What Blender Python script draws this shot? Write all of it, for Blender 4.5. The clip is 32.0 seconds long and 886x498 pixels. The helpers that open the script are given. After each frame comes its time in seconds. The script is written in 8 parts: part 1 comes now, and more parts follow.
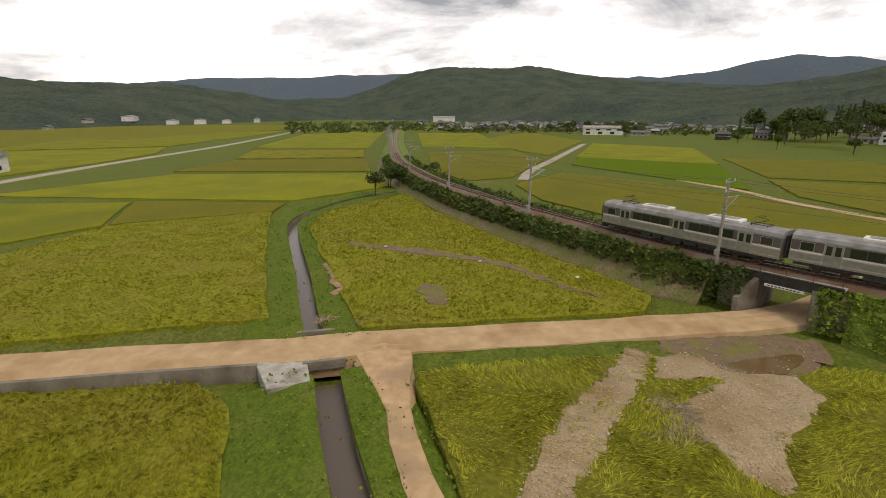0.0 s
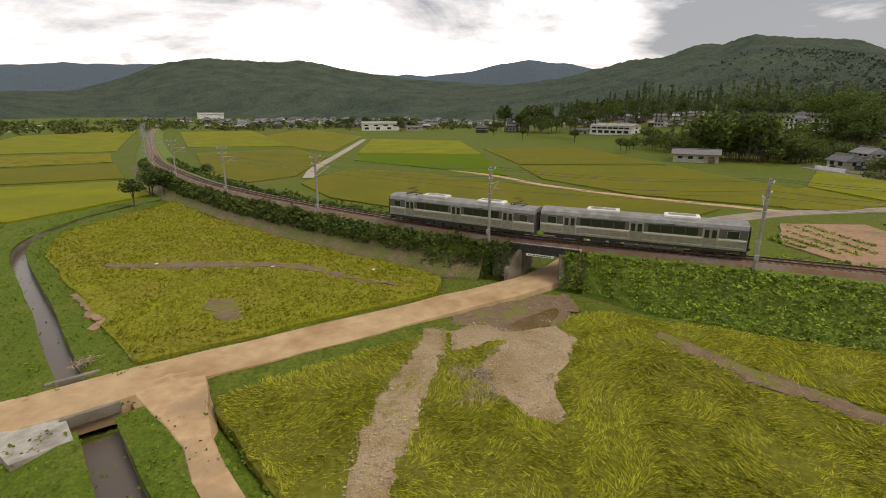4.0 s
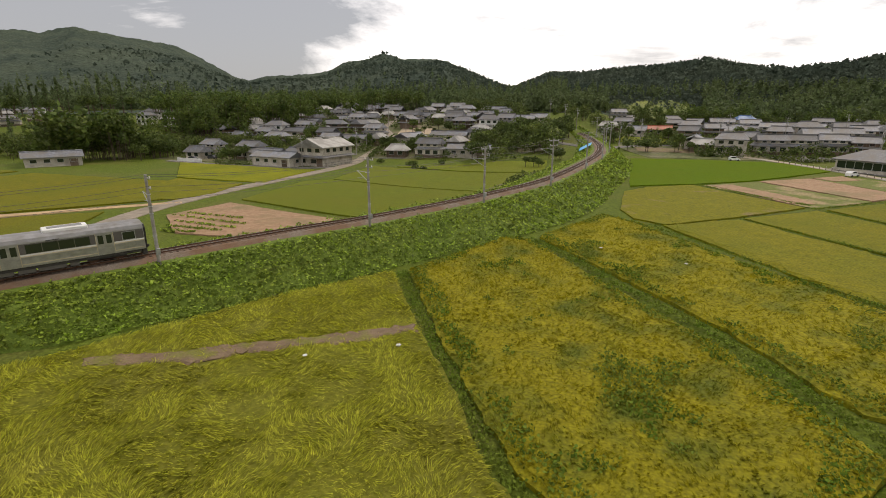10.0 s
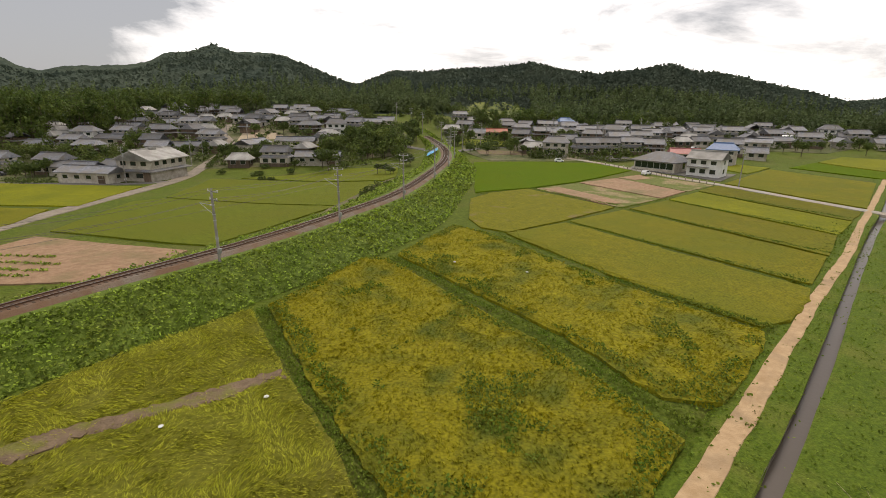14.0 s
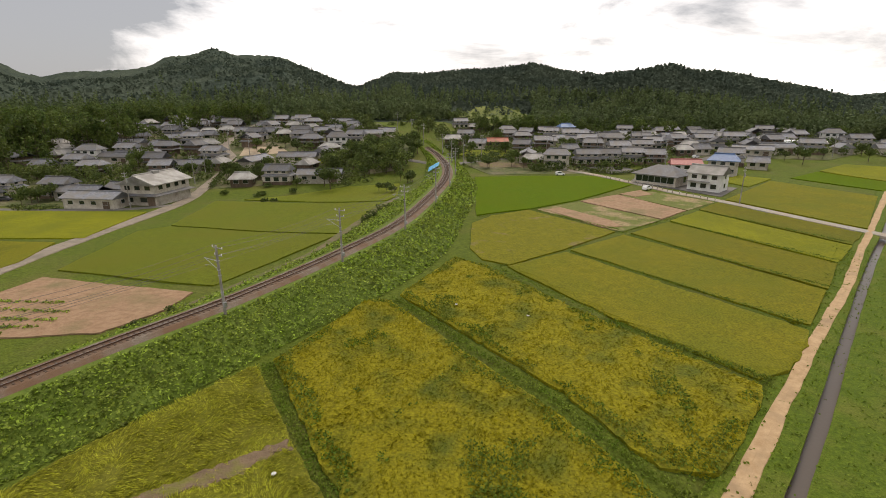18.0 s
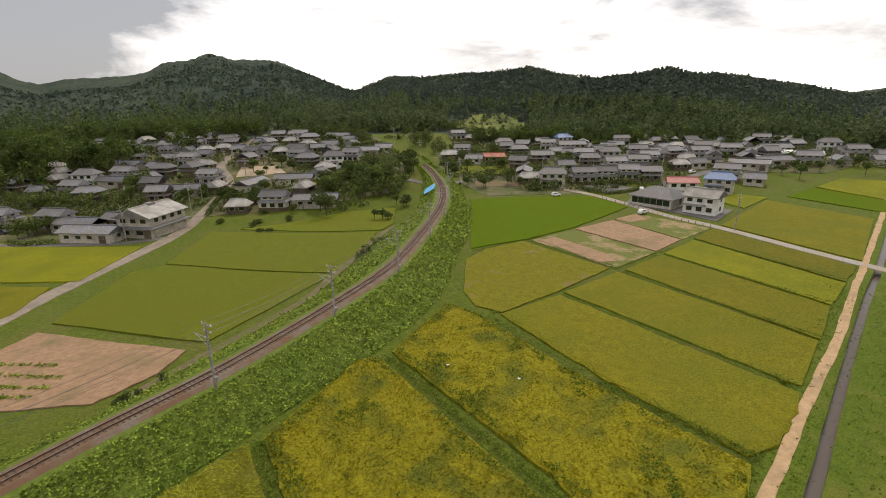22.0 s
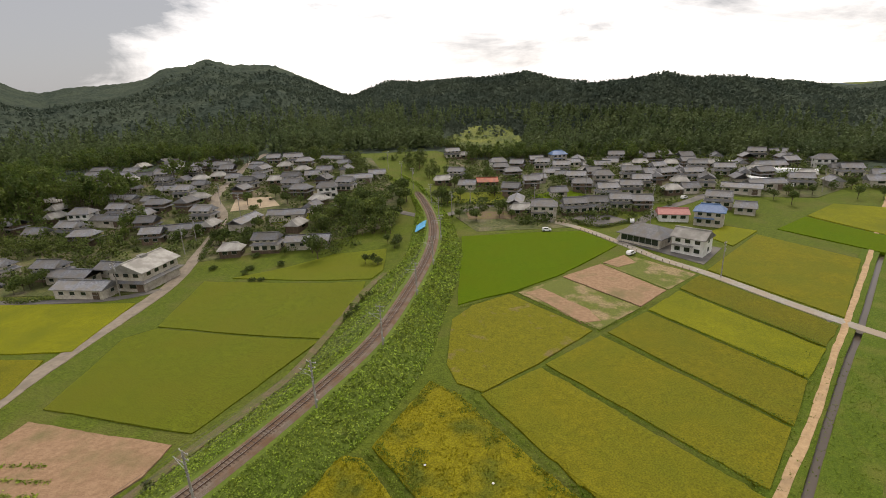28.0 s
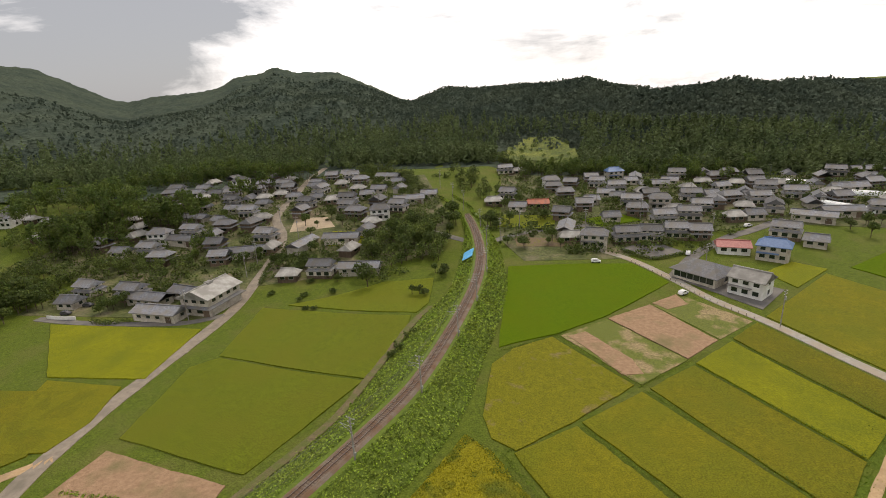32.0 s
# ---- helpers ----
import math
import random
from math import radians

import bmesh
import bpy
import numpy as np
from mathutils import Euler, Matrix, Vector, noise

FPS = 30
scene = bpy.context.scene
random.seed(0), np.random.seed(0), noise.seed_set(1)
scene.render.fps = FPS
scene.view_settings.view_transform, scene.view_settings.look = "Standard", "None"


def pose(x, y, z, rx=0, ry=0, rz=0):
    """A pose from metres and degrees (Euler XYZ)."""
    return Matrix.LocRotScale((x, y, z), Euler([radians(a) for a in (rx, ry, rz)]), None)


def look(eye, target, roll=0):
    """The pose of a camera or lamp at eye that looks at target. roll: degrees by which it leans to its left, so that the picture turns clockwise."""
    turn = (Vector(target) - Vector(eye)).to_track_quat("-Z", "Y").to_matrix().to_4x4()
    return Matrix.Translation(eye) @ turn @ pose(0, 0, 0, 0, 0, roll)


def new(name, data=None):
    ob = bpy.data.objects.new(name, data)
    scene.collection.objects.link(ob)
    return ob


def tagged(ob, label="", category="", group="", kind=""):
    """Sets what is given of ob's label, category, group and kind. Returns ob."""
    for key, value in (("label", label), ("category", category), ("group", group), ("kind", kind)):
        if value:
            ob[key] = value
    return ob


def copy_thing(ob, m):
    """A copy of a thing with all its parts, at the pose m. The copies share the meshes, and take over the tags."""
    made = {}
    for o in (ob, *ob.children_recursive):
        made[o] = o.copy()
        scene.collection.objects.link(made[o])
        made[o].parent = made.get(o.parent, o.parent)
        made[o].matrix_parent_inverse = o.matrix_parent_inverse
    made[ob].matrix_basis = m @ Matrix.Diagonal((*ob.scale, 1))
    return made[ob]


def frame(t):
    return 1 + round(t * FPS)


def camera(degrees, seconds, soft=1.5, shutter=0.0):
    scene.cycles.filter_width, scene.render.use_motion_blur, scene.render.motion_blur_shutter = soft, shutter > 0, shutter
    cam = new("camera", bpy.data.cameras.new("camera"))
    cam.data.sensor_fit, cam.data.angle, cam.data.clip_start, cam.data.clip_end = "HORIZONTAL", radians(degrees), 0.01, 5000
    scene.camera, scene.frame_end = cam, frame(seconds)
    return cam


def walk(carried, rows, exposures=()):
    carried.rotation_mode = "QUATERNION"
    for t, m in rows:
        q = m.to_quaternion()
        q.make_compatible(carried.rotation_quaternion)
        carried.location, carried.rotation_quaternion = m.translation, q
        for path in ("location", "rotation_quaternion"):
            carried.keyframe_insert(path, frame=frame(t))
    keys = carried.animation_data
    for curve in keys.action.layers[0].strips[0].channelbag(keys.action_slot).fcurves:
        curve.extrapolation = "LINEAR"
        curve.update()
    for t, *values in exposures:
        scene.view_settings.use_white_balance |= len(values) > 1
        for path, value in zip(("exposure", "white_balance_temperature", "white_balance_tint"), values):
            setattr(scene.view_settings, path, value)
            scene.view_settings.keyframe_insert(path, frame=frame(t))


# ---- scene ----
# ---------------------------------------------------------------- camera and flight
cam = camera(85.0, 32.0, soft=0.9)


def aim(t, x, y, z, yaw, down, roll):
    a, p = radians(yaw), radians(down)
    eye = Vector((x, y, z))
    return t, look(eye, eye + Vector((math.sin(a) * math.cos(p), math.cos(a) * math.cos(p), -math.sin(p))), roll)


walk(cam, [
    aim(0.0, -6.10, 5.90, 18.40, -110.62, 15.66, 0.1), aim(0.5, -6.09, 5.91, 18.41, -108.92, 15.72, 0.0),
    aim(1.0, -6.06, 5.92, 18.43, -106.20, 15.88, 0.0), aim(1.5, -6.04, 5.97, 18.45, -105.43, 15.89, 0.0),
    aim(2.0, -6.02, 6.01, 18.46, -103.73, 15.87, -0.1), aim(2.5, -6.00, 6.02, 18.48, -99.45, 15.91, -0.1),
    aim(3.0, -5.95, 6.00, 18.49, -94.53, 15.98, -0.1), aim(3.5, -5.92, 5.96, 18.50, -90.20, 16.04, 0.0),
    aim(5.5, -5.73, 5.68, 18.56, -71.25, 16.01, 0.1), aim(6.0, -5.66, 5.58, 18.60, -66.83, 16.04, 0.2),
    aim(7.0, -5.56, 5.48, 18.63, -57.48, 16.07, 0.25), aim(8.0, -5.48, 5.38, 18.63, -46.10, 16.07, 0.25),
    aim(9.0, -5.48, 5.32, 18.64, -33.32, 16.13, 0.3), aim(9.5, -5.46, 5.29, 18.67, -26.53, 16.13, 0.35),
    aim(10.0, -5.44, 5.27, 18.69, -19.69, 16.12, 0.4), aim(10.5, -5.46, 5.25, 18.72, -11.88, 16.10, 0.45),
    aim(11.0, -5.49, 5.15, 18.83, -4.28, 16.12, 0.55), aim(11.5, -5.51, 5.05, 19.15, -2.18, 16.15, 0.75),
    aim(12.0, -5.53, 4.97, 19.65, -2.54, 16.22, 0.85), aim(13.0, -5.59, 4.82, 20.98, -2.32, 16.30, 0.85),
    aim(14.0, -5.61, 4.68, 22.45, -2.24, 16.42, 0.7), aim(14.5, -5.63, 4.70, 23.20, -2.17, 16.43, 0.6),
    aim(16.5, -5.68, 5.12, 26.20, -2.16, 16.57, 0.25), aim(17.0, -5.63, 5.33, 27.03, -2.30, 16.62, 0.05),
    aim(18.0, -5.43, 5.72, 28.93, -2.62, 16.74, -0.25), aim(19.0, -5.15, 6.25, 30.97, -2.32, 16.77, -0.5),
    aim(20.0, -4.82, 6.94, 33.08, -2.52, 16.82, -0.75), aim(21.0, -4.41, 7.64, 35.30, -2.73, 16.88, -0.95),
    aim(22.0, -3.88, 8.33, 37.55, -2.76, 16.96, -1.15), aim(23.0, -3.21, 9.03, 39.90, -2.95, 17.10, -1.4),
    aim(24.0, -2.50, 9.76, 42.40, -2.97, 17.20, -1.65), aim(25.0, -1.78, 10.52, 45.00, -3.35, 17.24, -1.9),
    aim(25.5, -1.38, 10.88, 46.30, -3.44, 17.28, -2.05), aim(27.5, 0.36, 11.92, 51.62, -3.18, 17.60, -2.4),
    aim(28.0, 0.79, 12.10, 52.98, -3.21, 17.60, -2.45), aim(28.5, 1.25, 12.25, 54.39, -4.19, 17.62, -2.53),
    aim(29.0, 1.74, 12.39, 55.80, -5.81, 17.62, -2.65), aim(29.5, 2.23, 12.55, 57.20, -5.80, 17.57, -2.74),
    aim(30.0, 2.71, 12.73, 58.55, -5.81, 17.53, -2.83), aim(30.5, 3.19, 12.94, 59.93, -5.72, 17.50, -2.95),
    aim(31.0, 3.68, 13.18, 61.29, -7.86, 17.44, -3.12), aim(31.5, 4.19, 13.42, 62.75, -9.79, 17.40, -3.32),
    aim(32.0, 4.67, 13.65, 64.25, -10.19, 17.42, -3.48),
], exposures=[(0.0, -0.03, 7300, 15), (5.0, 0.09, 7300, 15), (12.0, 0.18, 7250, 15), (32.0, 0.18, 7250, 15)])

# ---------------------------------------------------------------- sky and sun
SUN_HEIGHT, SUN_TURN = radians(55), radians(20)
world = bpy.data.worlds.new("overcast_sky")
scene.world = world
world.use_nodes = True
wn, wl = world.node_tree.nodes, world.node_tree.links
wn.clear()


def wnode(kind, **values):
    n = wn.new(kind)
    for key, value in values.items():
        n.inputs[key].default_value = value
    return n


w_out, w_bg = wn.new("ShaderNodeOutputWorld"), wn.new("ShaderNodeBackground")
sky = wn.new("ShaderNodeTexSky")
sky.sky_type, sky.sun_disc, sky.sun_elevation, sky.sun_rotation = "NISHITA", False, SUN_HEIGHT, SUN_TURN
sky.air_density, sky.dust_density = 1.0, 2.0
coord = wn.new("ShaderNodeTexCoord")
flat = wn.new("ShaderNodeMapping")
flat.inputs["Scale"].default_value = (1.0, 1.0, 3.4)
wl.new(coord.outputs["Generated"], flat.inputs["Vector"])
big = wnode("ShaderNodeTexNoise", Scale=2.6, Detail=10.0, Roughness=0.62, Distortion=0.5)
fine = wnode("ShaderNodeTexNoise", Scale=6.5, Detail=8.0, Roughness=0.6)
for n in (big, fine):
    wl.new(flat.outputs[0], n.inputs["Vector"])
mixed = wn.new("ShaderNodeMath")
mixed.operation = "MULTIPLY_ADD"
wl.new(fine.outputs["Fac"], mixed.inputs[0])
mixed.inputs[1].default_value = 0.35
wl.new(big.outputs["Fac"], mixed.inputs[2])
shade = wn.new("ShaderNodeValToRGB")
shade.color_ramp.elements[0].position, shade.color_ramp.elements[0].color = 0.53, (0.24, 0.26, 0.29, 1)
shade.color_ramp.elements[1].position, shade.color_ramp.elements[1].color = 0.83, (1.20, 1.22, 1.25, 1)
mid = shade.color_ramp.elements.new(0.69)
mid.color = (0.66, 0.68, 0.71, 1)
bank = wn.new("ShaderNodeVectorMath")
bank.operation = "DOT_PRODUCT"
bank.inputs[1].default_value = (-0.725, 0.655, 0.215)
wl.new(coord.outputs["Generated"], bank.inputs[0])
bank_edge = wn.new("ShaderNodeMapRange")
bank_edge.interpolation_type = "SMOOTHSTEP"
for key, value in (("From Min", 0.93), ("From Max", 0.992), ("To Min", 0.02), ("To Max", -0.25)):
    bank_edge.inputs[key].default_value = value
wl.new(bank.outputs["Value"], bank_edge.inputs["Value"])
weather = wn.new("ShaderNodeMath")
weather.operation = "ADD"
height = wn.new("ShaderNodeSeparateXYZ")
wl.new(coord.outputs["Generated"], height.inputs[0])
aloft = wn.new("ShaderNodeMapRange")
aloft.interpolation_type = "SMOOTHSTEP"
for key, value in (("From Min", 0.06), ("From Max", 0.32), ("To Min", 0.06), ("To Max", -0.07)):
    aloft.inputs[key].default_value = value
wl.new(height.outputs["Z"], aloft.inputs["Value"])
lower = wn.new("ShaderNodeMath")
lower.operation = "ADD"
wl.new(bank_edge.outputs[0], lower.inputs[0])
wl.new(aloft.outputs[0], lower.inputs[1])
wl.new(mixed.outputs[0], weather.inputs[0])
wl.new(lower.outputs[0], weather.inputs[1])
wl.new(weather.outputs[0], shade.inputs[0])
sky_dim = wn.new("ShaderNodeMixRGB")
sky_dim.blend_type = "MULTIPLY"
sky_dim.inputs[0].default_value = 1.0
sky_dim.inputs[2].default_value = (0.10, 0.10, 0.10, 1)
wl.new(sky.outputs[0], sky_dim.inputs[1])
cover = wn.new("ShaderNodeMixRGB")
cover.inputs[0].default_value = 0.88
wl.new(sky_dim.outputs[0], cover.inputs[1])
wl.new(shade.outputs[0], cover.inputs[2])
wl.new(cover.outputs[0], w_bg.inputs["Color"])
w_bg.inputs["Strength"].default_value = 1.5
wl.new(w_bg.outputs[0], w_out.inputs["Surface"])

sun = new("sun", bpy.data.lights.new("sun", "SUN"))
sun.data.energy, sun.data.angle, sun.data.color = 1.5, radians(20), (1.0, 0.945, 0.85)
sun.matrix_world = look((0, 0, 300), (300 * math.cos(SUN_HEIGHT) / math.sin(SUN_HEIGHT) * -math.sin(SUN_TURN),
                                       -300 * math.cos(SUN_HEIGHT) / math.sin(SUN_HEIGHT) * math.cos(SUN_TURN), 0))

# ---------------------------------------------------------------- materials
def surface(name, low, high, size=1.0, rough=0.85, bump=0.3, metal=0.0, grain=0.0, spot=None, spot_size=12.0,
            spot_share=0.5, spot_soft=0.12, per_object=0.0, per_island=0.0, spec=0.3, stretch=(1, 1, 1), thin=0.0, speck=0.0, speck_size=0.2):
    """A surface that wanders between two colours, with relief, and larger stains of a third colour."""
    m = bpy.data.materials.new(name)
    m.use_nodes = True
    n, l = m.node_tree.nodes, m.node_tree.links
    b = n["Principled BSDF"]
    b.inputs["Roughness"].default_value, b.inputs["Metallic"].default_value = rough, metal
    b.inputs["Specular IOR Level"].default_value = spec
    place = n.new("ShaderNodeTexCoord")
    move = n.new("ShaderNodeMapping")
    move.inputs["Scale"].default_value = stretch
    l.new(place.outputs["Object"], move.inputs["Vector"])
    noise_a = n.new("ShaderNodeTexNoise")
    noise_a.inputs["Scale"].default_value, noise_a.inputs["Detail"].default_value = 1.0 / size, 6.0
    noise_a.inputs["Roughness"].default_value = 0.62
    l.new(move.outputs[0], noise_a.inputs["Vector"])
    ramp = n.new("ShaderNodeValToRGB")
    ramp.color_ramp.elements[0].position, ramp.color_ramp.elements[0].color = 0.32, (*low, 1)
    ramp.color_ramp.elements[1].position, ramp.color_ramp.elements[1].color = 0.68, (*high, 1)
    l.new(noise_a.outputs["Fac"], ramp.inputs[0])
    colour = ramp.outputs[0]
    if spot:
        noise_b = n.new("ShaderNodeTexNoise")
        noise_b.inputs["Scale"].default_value, noise_b.inputs["Detail"].default_value = 1.0 / spot_size, 5.0
        l.new(move.outputs[0], noise_b.inputs["Vector"])
        edge = n.new("ShaderNodeMapRange")
        edge.inputs["From Min"].default_value, edge.inputs["From Max"].default_value = spot_share - spot_soft, spot_share + spot_soft
        l.new(noise_b.outputs["Fac"], edge.inputs["Value"])
        mix = n.new("ShaderNodeMixRGB")
        mix.inputs[2].default_value = (*spot, 1)
        l.new(edge.outputs[0], mix.inputs[0])
        l.new(colour, mix.inputs[1])
        colour = mix.outputs[0]
    for share, kind, socket in ((per_object, "ShaderNodeObjectInfo", "Random"), (per_island, "ShaderNodeNewGeometry", "Random Per Island")):
        if share:
            info = n.new(kind)
            rng = n.new("ShaderNodeMapRange")
            rng.inputs["To Min"].default_value, rng.inputs["To Max"].default_value = 1 - share, 1 + share
            l.new(info.outputs[socket], rng.inputs["Value"])
            mul = n.new("ShaderNodeVectorMath")
            mul.operation = "SCALE"
            l.new(colour, mul.inputs[0])
            l.new(rng.outputs[0], mul.inputs["Scale"])
            colour = mul.outputs[0]
    if speck:
        noise_d = n.new("ShaderNodeTexNoise")
        noise_d.inputs["Scale"].default_value, noise_d.inputs["Detail"].default_value = 1.0 / speck_size, 2.0
        l.new(move.outputs[0], noise_d.inputs["Vector"])
        fleck = n.new("ShaderNodeMapRange")
        for key, value in (("From Min", 0.3), ("From Max", 0.7), ("To Min", 1 - speck), ("To Max", 1 + speck)):
            fleck.inputs[key].default_value = value
        l.new(noise_d.outputs["Fac"], fleck.inputs["Value"])
        scaled = n.new("ShaderNodeVectorMath")
        scaled.operation = "SCALE"
        l.new(colour, scaled.inputs[0])
        l.new(fleck.outputs[0], scaled.inputs["Scale"])
        colour = scaled.outputs[0]
    l.new(colour, b.inputs["Base Color"])
    if thin:
        glow = n.new("ShaderNodeBsdfTranslucent")
        l.new(colour, glow.inputs["Color"])
        both = n.new("ShaderNodeMixShader")
        both.inputs[0].default_value = thin
        l.new(b.outputs[0], both.inputs[1])
        l.new(glow.outputs[0], both.inputs[2])
        l.new(both.outputs[0], n["Material Output"].inputs["Surface"])
    if bump:
        noise_c = n.new("ShaderNodeTexNoise")
        noise_c.inputs["Scale"].default_value, noise_c.inputs["Detail"].default_value = 1.0 / (grain or size * 0.3), 5.0
        l.new(move.outputs[0], noise_c.inputs["Vector"])
        bumper = n.new("ShaderNodeBump")
        bumper.inputs["Strength"].default_value, bumper.inputs["Distance"].default_value = bump, (grain or size * 0.3)
        l.new(noise_c.outputs["Fac"], bumper.inputs["Height"])
        l.new(bumper.outputs[0], b.inputs["Normal"])
    return m


